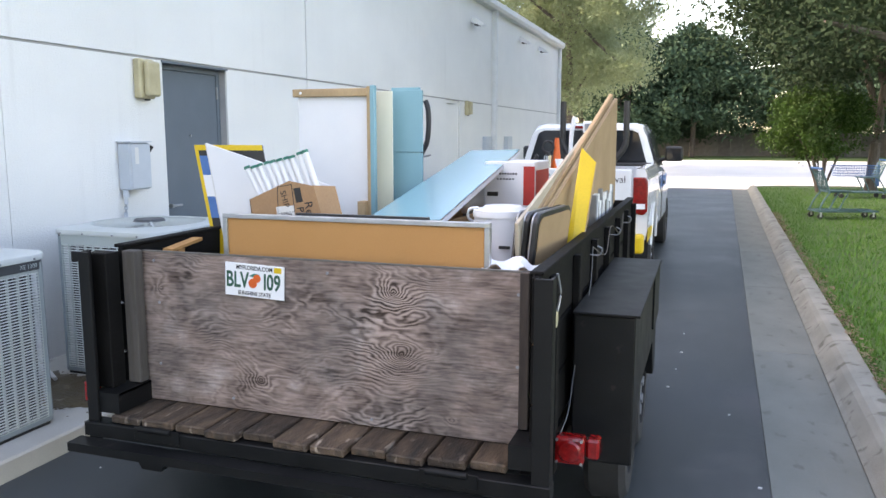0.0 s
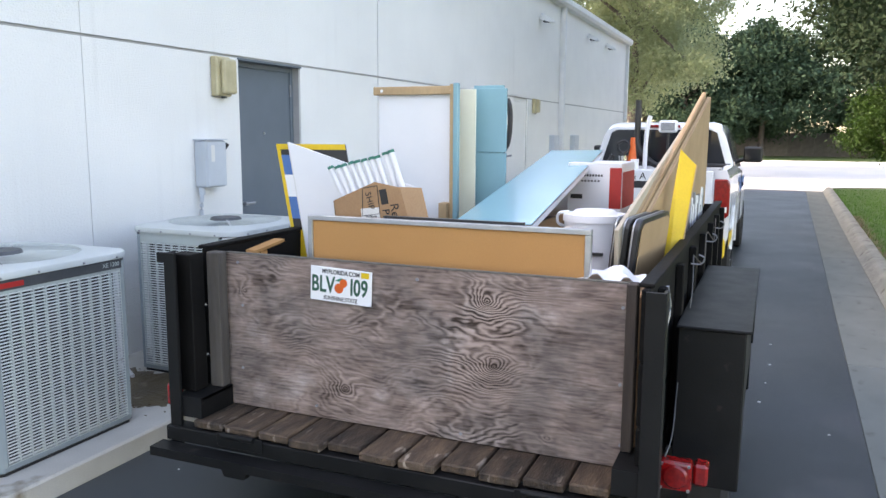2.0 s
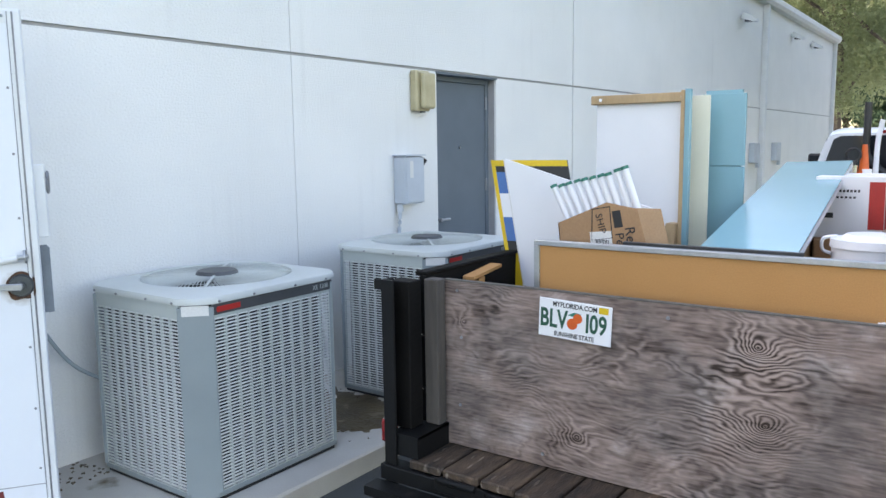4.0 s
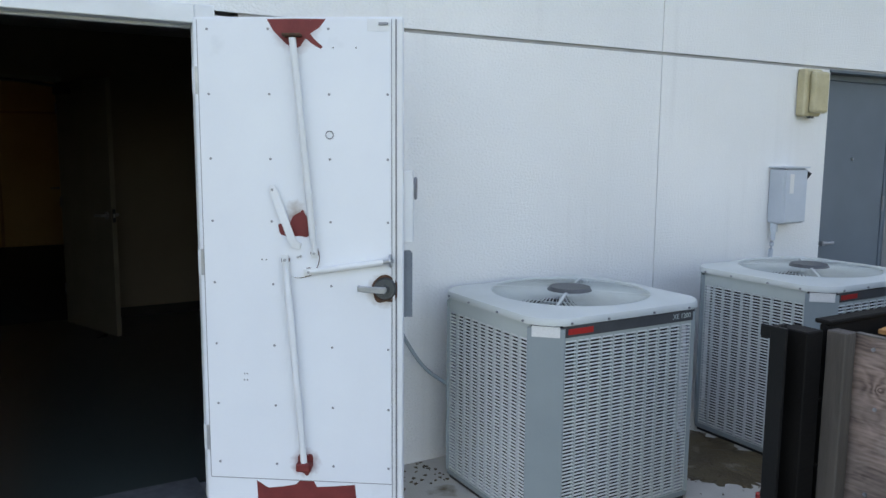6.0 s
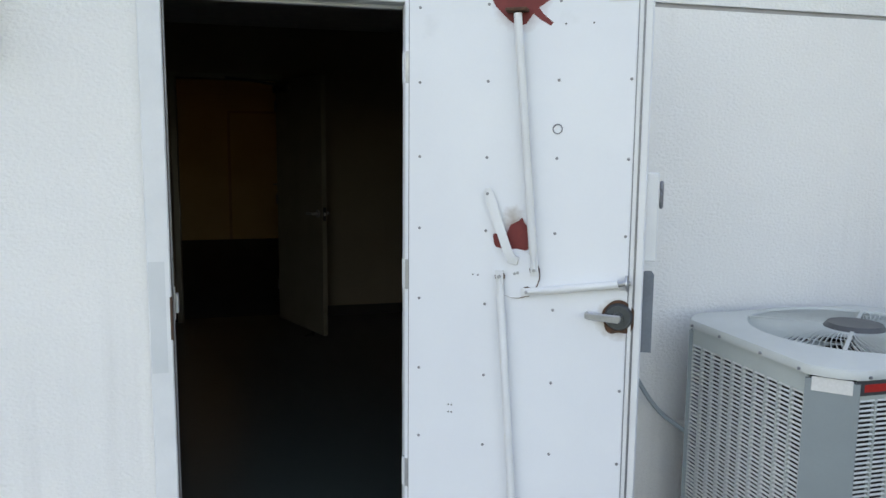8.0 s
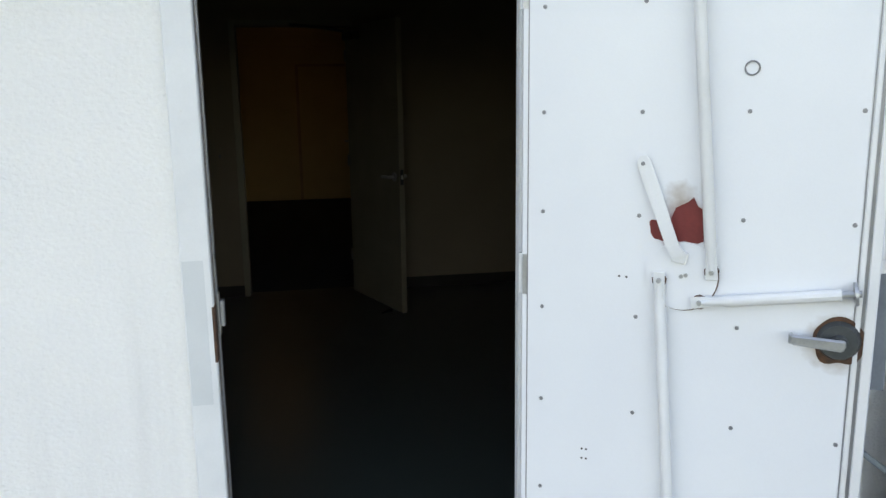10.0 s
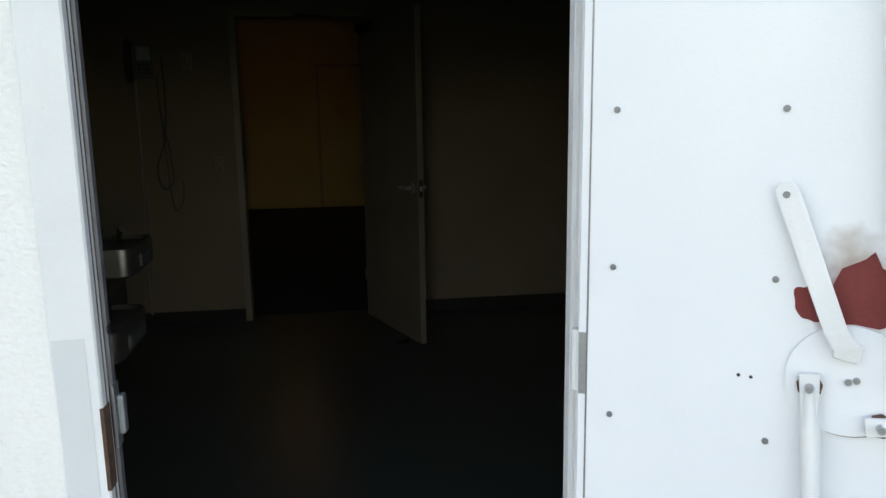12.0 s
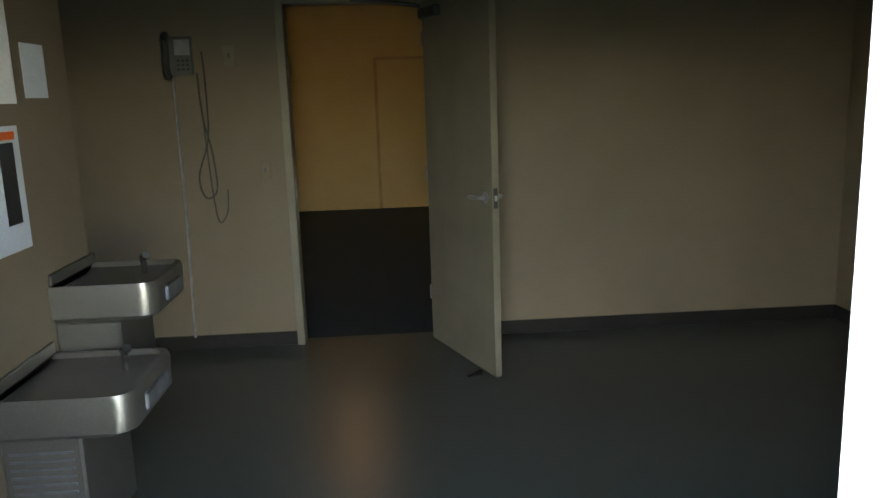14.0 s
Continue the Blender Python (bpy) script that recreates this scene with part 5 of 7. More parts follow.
for dx, dz in ((0.01, 0.01), (0.11, 0.01), (0.01, 0.105), (0.11, 0.105)):
    part("screw", R((4.205 + dx, 3.662, 0.505 + dz), (4.205 + dx, 3.654, 0.505 + dz), 0.006, seg=8), "steel", tl, world_space=True)
part("side_marker", B(4.327, 3.7, 0.52, 4.38, 3.78, 0.605, 0.01), "red_lens", tl, world_space=True)
part("tail_light", B(2.03, 3.43, 0.6, 2.072, 3.5, 0.7, 0.006), "red_lens", label="red tail light on the post", **TP)
part("lamp_wire", sweep(bmesh.new(), curve_pts([(4.21, 4.62, 1.27), (4.225, 4.45, 1.1), (4.215, 4.3, 0.95), (4.22, 4.05, 0.8), (4.235, 3.8, 0.68), (4.22, 3.7, 0.618)]), 0.0028, 6), "dark_plastic", label="loose grey lamp wire", **TP)
part("lamp_wire", sweep(bmesh.new(), curve_pts([(4.21, 4.62, 1.27), (4.23, 5.0, 1.18), (4.21, 5.4, 1.29), (4.225, 5.8, 1.2), (4.21, 6.1, 1.3)]), 0.003, 6), "grey_wood", **TP)
for y in (4.55, 5.4, 6.1):
    part("rope_hook", sweep(bmesh.new(), curve_pts([(4.205, y, 1.24), (4.25, y, 1.24), (4.265, y, 1.27), (4.24, y, 1.285)]), 0.004, 6), "dull_steel", label="steel rope hook", **TP)
part("reflector", R((4.205, 3.62, 1.12), (4.211, 3.62, 1.12), 0.035, seg=18), "beige", **TP)
part("chain", sweep(bmesh.new(), curve_pts([(4.21, 3.62, 1.3), (4.22, 3.64, 1.22), (4.212, 3.62, 1.15)]), 0.006, 6), "dull_steel", **TP)

plate = thing("license_plate", "white licence plate with green letters on the tailgate", "licence plate", (2.79, 3.64, 1.185))
plate.matrix_basis = pose(2.84, 3.634, 1.186, 0, 2.2, 0)
part("plate", B(-0.152, -0.002, -0.076, 0.152, 0.002, 0.076, 0.0015), "white", plate)
bm = bmesh.new()
for q in ((-0.15, -0.074, 0.15, -0.07), (-0.15, 0.07, 0.15, 0.074), (-0.15, -0.074, -0.146, 0.074), (0.146, -0.074, 0.15, 0.074)):
    box(bm, q[0], -0.0035, q[1], q[2], -0.002, q[3])
part("rim", bm, "white", plate)
for words, size, x, z in (("BLV", 0.096, -0.088, -0.004), ("I09", 0.096, 0.09, -0.004), ("MYFLORIDA.COM", 0.026, 0.0, 0.056), ("SUNSHINE STATE", 0.024, 0.0, -0.06)):
    writing("plate_text", words, size, "plate_green" if size > 0.05 else "ink", plate, pose(x, -0.0026, z, 90, 0, 0) @  Matrix.Diagonal((0.74 if size > 0.05 else 0.9, 1.05, 1, 1)), bold=0.0022 if size > 0.05 else 0.0004)
part("orange_emblem", R((-0.008, -0.002, -0.012), (-0.008, -0.0032, -0.012), 0.022, seg=18), "orange", plate, "orange fruit emblem")
part("orange_emblem", R((0.014, -0.002, 0.012), (0.014, -0.0034, 0.012), 0.019, seg=18), "orange", plate)
part("leaf_emblem", P([(-0.03, -0.0028, 0.02), (0.0, -0.0028, 0.034), (0.03, -0.0028, 0.03), (0.005, -0.0028, 0.016)], (0, 0.0008, 0)), "green", plate)
part("year_sticker", B(0.1, -0.0034, 0.045, 0.138, -0.002, 0.07), "yellow", plate, "yellow year sticker")

# ---- pickup truck ----
tk = thing("pickup_truck", "white pickup truck with rack horns, hitched to the trailer", "pickup truck", (3.2, 12, 0))
KP = dict(parent=tk, world_space=True)
X0, X1 = 2.19, 4.21


def shell(bm, stations):
    """Skin over cross-sections: lists of points of equal count."""
    rings = [[bm.verts.new(p) for p in s] for s in stations]
    n = len(rings[0])
    for q, w in zip(rings, rings[1:]):
        for k in range(n):
            bm.faces.new((q[k], q[(k + 1) % n], w[(k + 1) % n], w[k]))
    bm.faces.new(rings[0][::-1])
    bm.faces.new(rings[-1])
    return bm


def body_section(y, hw, z0, zt):
    c = 3.2
    return [(c - hw + 0.06, y, z0), (c - hw, y, z0 + 0.12), (c - hw, y, (z0 + zt) / 2), (c - hw + 0.03, y, zt - 0.06), (c - hw + 0.08, y, zt),
            (c + hw - 0.08, y, zt), (c + hw - 0.03, y, zt - 0.06), (c + hw, y, (z0 + zt) / 2), (c + hw, y, z0 + 0.12), (c + hw - 0.06, y, z0)]


# load bed: two side walls, floor, tailgate
for s in (-1, 1):
    bm = bmesh.new()
    xo, xi = 3.2 + s * 1.005, 3.2 + s * 0.86
    prof = [(xo - s * 0.03, 0.62), (xo, 0.75), (xo, 1.15), (xo - s * 0.025, 1.4), (xo - s * 0.05, 1.455), (xi, 1.455), (xi, 0.62)]
    arch = [(9.1, 0), (9.85, 0), (10.0, 0.28), (10.25, 0.37), (10.5, 0.28), (10.65, 0), (11.15, 0)]
    st = [[(x, y, max(z, 0.62 + up)) for x, z in prof] for y, up in arch]
    shell(bm, st)
    part("bed_side", bm, "white_paint", label="white bed side", smooth=True, **KP)
    part("arch_flare", sweep(bmesh.new(), [(xo - s * 0.005, 10.25 + 0.44 * math.cos(a), 0.5 + 0.47 * math.sin(a)) for a in (k * math.pi / 12 for k in range(13))], 0.025, 6), "white_paint", smooth=True, **KP)
    tlm = part("tail_lamp", P([(xo - s * 0.005, 9.06, 0.97), (xo - s * 0.005, 9.06, 1.3), (xo - s * 0.03, 9.06, 1.36), (xo - s * 0.17, 9.06, 1.36), (xo - s * 0.17, 9.06, 0.95), (xo - s * 0.05, 9.06, 0.93)], (0, 0.06, 0), 0.012), "red_lens", label="red tail lamp", **KP)
    part("reverse_lens", B(xo - s * 0.16, 9.052, 1.0, xo - s * 0.03, 9.062, 1.06), "white", tlm, world_space=True)
part("bed_floor", B(2.34, 9.12, 0.66, 4.06, 11.15, 0.72), "dull_steel", **KP)
tgt = part("tailgate", B(2.38, 9.06, 0.7, 4.02, 9.12, 1.45, 0.015, seg=2), "white_paint", label="white tailgate with dark lettering", **KP)
writing("door_text", "oval", 0.115, "ink", tgt, pose(0.66, -2.942, 1.33, 90, 0, 0))
writing("door_text", "re & A", 0.115, "ink", tgt, pose(-0.05, -2.942, 1.37, 90, 0, 0))
part("tailgate_handle", B(3.08, 9.052, 1.24, 3.32, 9.062, 1.32, 0.004), "black", tgt, world_space=True)
part("bumper", B(2.22, 8.92, 0.5, 4.18, 9.1, 0.72, 0.04, seg=3), "yellow", label="yellow-painted rear bumper", **KP)
part("bumper_step", B(2.8, 8.91, 0.66, 3.6, 9.08, 0.735, 0.01), "black", **KP)
part("lower_stripe", P([(4.208, 9.1, 0.62), (4.208, 9.85, 0.62), (4.212, 9.85, 0.74), (4.212, 9.1, 0.78)], (0.003, 0, 0)), "yellow", label="yellow lower body stripe", **KP)
bm = bmesh.new()
for k, w in enumerate((0.16, 0.1, 0.2, 0.12, 0.18, 0.1)):
    y0 = 11.35 + 0.27 * k
    prism(bm, [(4.2105, y0, 1.08), (4.2105, y0 + w, 1.08), (4.2085, y0 + w + 0.08, 1.24), (4.2085, y0 + 0.08, 1.24)], (0.004, 0, 0))
part("blue_lettering", bm, "blue", label="slanted blue lettering on the side", **KP)
wl = part("work_light", B(3.18, 10.82, 1.86, 3.42, 10.95, 2.02, 0.03, seg=2), "white", label="white work light behind the cab", **KP)
part("lens", B(3.21, 10.813, 1.89, 3.39, 10.8195, 1.99, 0.002), "dull_steel", wl, world_space=True)
part("bracket", R((3.3, 10.9, 1.44), (3.3, 10.9, 1.87), 0.016), "black", wl, world_space=True)
# cab
cab = bmesh.new()
st = []
for y, hw, z0, zt in ((11.17, 1.0, 0.55, 1.38), (12.2, 1.01, 0.5, 1.36), (13.0, 1.01, 0.5, 1.33), (13.35, 1.0, 0.5, 1.28), (14.3, 0.98, 0.55, 1.22), (14.75, 0.92, 0.55, 1.12), (14.85, 0.85, 0.6, 1.0)):
    st.append(body_section(y, hw, z0, zt))
shell(cab, st)
part("cab_body", cab, "white_paint", label="white cab and bonnet", smooth=True, **KP)
gh = bmesh.new()
c = 3.2


def roof_section(y, wb, wt, zb, zt):
    return [(c - wb, y, zb), (c - wt - 0.05, y, zt - 0.12), (c - wt, y, zt - 0.03), (c - wt + 0.1, y, zt), (c + wt - 0.1, y, zt), (c + wt, y, zt - 0.03), (c + wt + 0.05, y, zt - 0.12), (c + wb, y, zb)]


shell(gh, [roof_section(11.19, 0.95, 0.8, 1.36, 1.42), roof_section(11.22, 0.95, 0.76, 1.36, 1.93), roof_section(11.4, 0.94, 0.74, 1.36, 2.0), roof_section(12.3, 0.94, 0.74, 1.34, 2.0), roof_section(12.55, 0.94, 0.72, 1.32, 1.94), roof_section(13.3, 0.92, 0.72, 1.26, 1.32)])
part("cab_roof", gh, "white_paint", label="white cab roof and pillars", smooth=True, **KP)
part("rear_window", P([(2.37, 11.165, 1.43), (4.03, 11.165, 1.43), (3.9, 11.165, 1.86), (3.82, 11.165, 1.9), (2.58, 11.165, 1.9), (2.5, 11.165, 1.86)], (0, 0.022, 0), 0.006), "car_glass", label="dark tinted rear window", **KP)
part("brake_light", B(3.02, 11.17, 1.925, 3.42, 11.2, 1.965, 0.006), "red_lens", label="red high brake light", **KP)
for s in (-1, 1):
    part("side_window", P([(c + s * 0.951, 11.35, 1.4), (c + s * 0.951, 11.85, 1.39), (c + s * 0.812, 11.85, 1.87), (c + s * 0.812, 11.45, 1.87)], (s * 0.012, 0, 0), 0.003), "car_glass", label="dark side window", **KP)
    part("side_window", P([(c + s * 0.95, 11.93, 1.39), (c + s * 0.945, 12.85, 1.36), (c + s * 0.82, 12.45, 1.86), (c + s * 0.812, 11.93, 1.87)], (s * 0.012, 0, 0), 0.003), "car_glass", **KP)
    part("door_seam", B(c + s * 1.004, 11.87, 0.6, c + s * 1.0135, 11.885, 1.36), "black", **KP)
    part("door_handle", B(c + s * 1.0, 11.98, 1.12, c + s * 1.035, 12.16, 1.17, 0.01), "black", **KP)
    mr = part("side_mirror", B(c + s * 0.99, 12.62, 1.43, c + s * 1.26, 12.74, 1.66, 0.04, seg=3), "black", label="large black towing mirror", **KP)
    part("mirror_glass", B(c + s * 1.02, 12.612, 1.46, c + s * 1.23, 12.619, 1.63), "car_glass", mr, world_space=True)
    part("mirror_arm", R((c + s * 0.93, 12.72, 1.45), (c + s * 1.15, 12.7, 1.5), 0.03), "black", mr, world_space=True)
    # rack horns
    hx = c + 0.13 + s * 0.43
    part("rack_horn", sweep(bmesh.new(), curve_pts([(hx - s * 0.3, 10.9, 1.42), (hx - s * 0.2, 10.9, 1.46), (hx - s * 0.06, 10.9, 1.6), (hx, 10.9, 1.74), (hx, 10.9, 2.0), (hx, 10.9, 2.29)]), 0.042, 10), "black", label="black padded rack horn", smooth=True, **KP)
part("rack_bar", R((2.3, 10.9, 1.44), (4.1, 10.9, 1.44), 0.025), "black", **KP)
part("front_bumper", B(2.25, 14.75, 0.5, 4.15, 14.95, 0.75, 0.05, seg=2), "chrome", **KP)
part("windscreen", P([(2.42, 12.6, 1.9), (3.98, 12.6, 1.9), (4.05, 13.25, 1.36), (2.35, 13.25, 1.36)], (0, 0.02, 0.015)), "car_glass", **KP)
part("chassis", B(2.6, 9.1, 0.42, 3.8, 14.6, 0.62), "black", **KP)
for x0, x1 in ((3.93, 4.2), (2.2, 2.47)):
    for y in (10.25, 13.85):
        wheel(tk, x0, x1, y, 0.4, "chrome")

tk.matrix_basis = pose(3.12, 12.65, 0)

cone = thing("traffic_cone", "orange traffic cone standing in the truck bed", "traffic cone", (2.95, 10.4, 0.72))
part("base", B(-0.18, -0.18, 0, 0.18, 0.18, 0.03, 0.01), "orange", cone)
part("cone_body", R((0, 0, 0.03), (0, 0, 1.08), 0.13, 24, 0.025), "orange", cone)

# ---- trees, fence, shrubs ----
def tree(name, label, x, y, h, crown, leaf, n, seed, trunk=0.25, size=0.11, low=0.3, limbs=9, z=0.1, squash=0.75, clumps=70, lean=(0, 0), stems=0):
    r = random.Random(seed)
    t = thing(name, label, "shrub" if name == "shrub" else "tree", (x, y, z))
    bm = bmesh.new()
    top = Vector((lean[0], lean[1], h * 0.75))
    sweep(bm, curve_pts([(0, 0, -0.2), (0.05, 0.03, h * low * 0.6), (lean[0] * 0.5 + 0.1, lean[1] * 0.5, h * 0.45), top]), [trunk * (1 - 0.8 * k / 18) for k in range(19)], 9)
    part("trunk", bm, "bark", t, smooth=True)
    for k in range(stems):
        an = k * 6.283 / stems + 0.3
        ca, sa = math.cos(an), math.sin(an)
        part("stem", sweep(bmesh.new(), curve_pts([(0.08 * ca, 0.08 * sa, -0.2), (0.2 * ca, 0.2 * sa, h * 0.14), (0.5 * ca, 0.5 * sa, h * 0.4)]), trunk * 0.7, 7), "bark", t, smooth=True)
    cen = []
    for k in range(clumps):
        an, el = r.uniform(0, 6.283), math.asin(r.uniform(-0.7, 1))
        rad = crown * r.uniform(0.55, 1.0) * (0.8 + 0.35 * math.sin(3 * an + seed))
        p = Vector((lean[0] + rad * math.cos(an) * math.cos(el), lean[1] + rad * math.sin(an) * math.cos(el), h * (1 + low) / 2 + squash * h * (1 - low) * 0.66 * math.sin(el) * r.uniform(0.8, 1.05)))
        cen.append(p)
    for k in range(limbs):
        e = cen[k * len(cen) // limbs]
        s = Vector((lean[0] * 0.4, lean[1] * 0.4, h * r.uniform(low * 0.7, 0.6)))
        m1 = s.lerp(e, 0.5) + Vector((r.uniform(-0.3, 0.3), r.uniform(-0.3, 0.3), r.uniform(-0.1, 0.5)))
        pts = curve_pts([s, m1, e], 5)
        part("limb", sweep(bmesh.new(), pts, [trunk * 0.45 * (1 - 0.85 * i / (len(pts) - 1)) for i in range(len(pts))], 6), "bark", t, smooth=True)
    per = n // clumps
    cs = np.array([list(p) for p in cen])
    g = np.random.RandomState(seed)
    spread = crown * 2.2 / math.sqrt(clumps)
    c0 = np.repeat(cs, per, 0) + g.normal(0, 1, (per * clumps, 3)) * spread * np.array([0.55, 0.55, 0.4])
    d1 = g.normal(0, 1, c0.shape)
    d1 /= np.linalg.norm(d1, axis=1)[:, None]
    d2 = np.cross(d1, g.normal(0, 1, c0.shape))
    d2 /= np.linalg.norm(d2, axis=1)[:, None]
    sz = size * g.uniform(0.6, 1.3, (len(c0), 1))
    v = np.stack([c0 - d1 * sz, c0 + d2 * sz * 0.42, c0 + d1 * sz, c0 - d2 * sz * 0.42], 1).reshape(-1, 3)
    me = bpy.data.meshes.new("crown")
    nq = len(c0)
    me.vertices.add(nq * 4)
    me.vertices.foreach_set("co", v.astype(np.float32).ravel())
    me.loops.add(nq * 4)
    me.loops.foreach_set("vertex_index", np.arange(nq * 4, dtype=np.int32))
    me.polygons.add(nq)
    me.polygons.foreach_set("loop_start", np.arange(0, nq * 4, 4, dtype=np.int32))
    me.update(calc_edges=True)
    me.materials.append(M[leaf])
    ob = new("crown", me)
    ob.parent = t
    return t


tree("tree", "pale green willowy tree behind the building end", -1.7, 38.0, 13.0, 4.4, "leaf_light", 90000, 3, 0.3, 0.08, 0.1, clumps=150)
tree("tree", "pale green tree beyond the building", -4.0, 46.0, 16.0, 6.5, "leaf_light", 30000, 5, 0.35, 0.14, 0.12, clumps=110)
for i, (x, y, h, cr) in enumerate(((-1.6, 66, 10.0, 4.4), (3.4, 68, 10.4, 4.6), (11.0, 70, 13.5, 5.6), (-6, 70, 17, 6), (20, 68, 13, 6), (27, 66, 15, 6.5), (36, 68, 15, 7), (4, 79, 9.6, 5.5), (16, 80, 12, 6), (46, 66, 16, 8), (-18, 72, 17, 8))):
    tree("tree", "dark green oak beyond the road", x, y, h, cr, "leaf_dark", 26000, 20 + i, 0.35, 0.2, 0.0, clumps=110)
tree("tree", "oak standing on the lawn near the road", 9.5, 27.4, 9.5, 4.6, "leaf_mid", 50000, 41, 0.2, 0.1, 0.26, clumps=140, lean=(0.3, 0.2))
tree("tree", "large oak with low branches hanging over the drive", 9.7, 16.0, 10.0, 5.9, "leaf_mid", 170000, 47, 0.32, 0.052, 0.19, clumps=230, limbs=22)
tree("tree", "oak further along the lawn", 22, 33, 11.0, 6.0, "leaf_mid", 22000, 43, 0.3, 0.16, 0.15, clumps=80)
tree("shrub", "dense green shrub with several bare stems", 8.0, 26.5, 3.1, 1.5, "leaf_bright", 17000, 51, 0.05, 0.06, 0.27, limbs=20, clumps=90, stems=7, lean=(-0.25, 0))
fence = thing("fence", "long weathered grey board fence", "fence", (10, 72, 0))
bmesh_board = finish(B(-0.497, -0.03, 0, 0.497, 0.03, 1.95, 0.006), "fence_board", "fence")
for i in range(110):
    piece("fence_board", bmesh_board, fence, -45 + i * 1.0, 0, 0)
hedge = thing("shrub", "low clipped dark green shrub before the fence", "shrub", (12.6, 69.5, 0.05))
bm = bmesh.new()
g = random.Random(8)
for _ in range(900):
    p = Vector((g.uniform(-1, 1), g.uniform(-0.5, 0.5), g.uniform(0.05, 0.95)))
    a = Vector((g.gauss(0, 1), g.gauss(0, 1), g.gauss(0, 1))).normalized() * 0.12
    b2 = a.cross(Vector((g.gauss(0, 1), g.gauss(0, 1), g.gauss(0, 1)))).normalized() * 0.06
    bm.faces.new([bm.verts.new(p + q) for q in (a, b2, -a, -b2)])
part("foliage", bm, "leaf_dark", hedge)

# ---- room behind the doorway ----
FZ, BX = 0.15, -4.68
solid("floor", B(BX - 0.13, -3.0, -0.2, -0.27, 4.75, FZ), "room_floor", "glossy green-grey vinyl floor", "floor", "structure")
solid("corridor_floor", B(-11.6, -3.0, -0.2, BX - 0.13, 4.75, FZ - 0.002), "carpet", "dark corridor carpet floor", "floor", "structure")
solid("ceiling", B(BX - 0.13, -3.2, 3.0, -0.27, 4.9, 3.1), "ceiling", "plain off-white ceiling", "ceiling", "structure")
solid("hall_ceiling", B(-11.7, -3.2, 3.55, BX - 0.131, 4.9, 3.65), "ceiling", "plain off-white ceiling of the hall", "ceiling", "structure")
I0, I1, IT = 0.79, 1.72, 2.5
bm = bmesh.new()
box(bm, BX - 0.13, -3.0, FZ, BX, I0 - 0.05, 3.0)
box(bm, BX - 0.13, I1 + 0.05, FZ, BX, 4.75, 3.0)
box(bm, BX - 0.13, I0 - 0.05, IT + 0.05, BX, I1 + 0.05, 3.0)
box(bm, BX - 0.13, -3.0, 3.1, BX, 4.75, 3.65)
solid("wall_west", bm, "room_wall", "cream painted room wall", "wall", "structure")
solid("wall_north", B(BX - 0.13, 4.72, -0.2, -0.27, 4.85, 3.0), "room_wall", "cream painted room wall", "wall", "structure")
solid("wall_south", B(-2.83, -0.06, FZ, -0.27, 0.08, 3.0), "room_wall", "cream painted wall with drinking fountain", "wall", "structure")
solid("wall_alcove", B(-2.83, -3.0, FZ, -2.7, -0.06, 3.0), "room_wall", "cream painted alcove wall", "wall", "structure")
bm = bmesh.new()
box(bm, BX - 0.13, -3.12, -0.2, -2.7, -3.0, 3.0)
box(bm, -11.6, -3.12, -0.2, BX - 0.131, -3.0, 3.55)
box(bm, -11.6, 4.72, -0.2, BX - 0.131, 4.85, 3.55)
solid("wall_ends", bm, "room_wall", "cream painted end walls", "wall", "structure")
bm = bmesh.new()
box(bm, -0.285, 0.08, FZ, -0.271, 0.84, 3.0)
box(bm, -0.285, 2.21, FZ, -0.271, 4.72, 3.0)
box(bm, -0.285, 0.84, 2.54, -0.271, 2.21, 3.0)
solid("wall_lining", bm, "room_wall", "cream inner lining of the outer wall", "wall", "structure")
HX = -11.45
solid("hall_wall", B(HX - 0.15, -3.0, FZ - 0.1, HX, 4.72, 3.55), "corridor_paint", "warm lit yellow wall of the far hall", "wall", "structure")
fd = thing("far_door", "flush yellow-painted door in the far hall wall, closed", "door", (HX, 1.75, FZ), kind="structure")
for y0, y1 in ((1.21, 1.26), (2.2, 2.25)):
    part("jamb", B(HX, y0, FZ, HX + 0.03, y1, 2.46, 0.004), "tan_board", fd, "tan wooden jamb", world_space=True)
part("head", B(HX, 1.261, 2.42, HX + 0.028, 2.199, 2.46, 0.004), "tan_board", fd, world_space=True)
part("leaf", B(HX + 0.001, 1.262, FZ + 0.012, HX + 0.012, 2.198, 2.418, 0.002), "corridor_paint", fd, world_space=True)
part("handle", rod(R((HX + 0.012, 2.12, 1.15), (HX + 0.06, 2.12, 1.15), 0.022), (HX + 0.055, 2.12, 1.15), (HX + 0.055, 2.0, 1.15), 0.011), "dull_steel", fd, world_space=True)
solid("hall_rail", B(HX, -3.0, 2.74, HX + 0.012, 4.7, 2.755), "raw_wood", "thin rail on the far hall wall", "trim", "structure")
bm = bmesh.new()
box(bm, BX - 0.002, -3.0, FZ, BX + 0.01, I0 - 0.05, FZ + 0.1)
box(bm, BX - 0.002, I1 + 0.05, FZ, BX + 0.01, 4.72, FZ + 0.1)
box(bm, BX + 0.01, 4.708, FZ, -0.29, 4.722, FZ + 0.1)
box(bm, -2.83, 0.078, FZ, -0.29, 0.09, FZ + 0.1)
solid("baseboard", bm, "base_dark", "dark vinyl cove baseboard", "baseboard", "structure")
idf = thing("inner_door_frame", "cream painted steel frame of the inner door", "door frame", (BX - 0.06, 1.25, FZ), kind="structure")
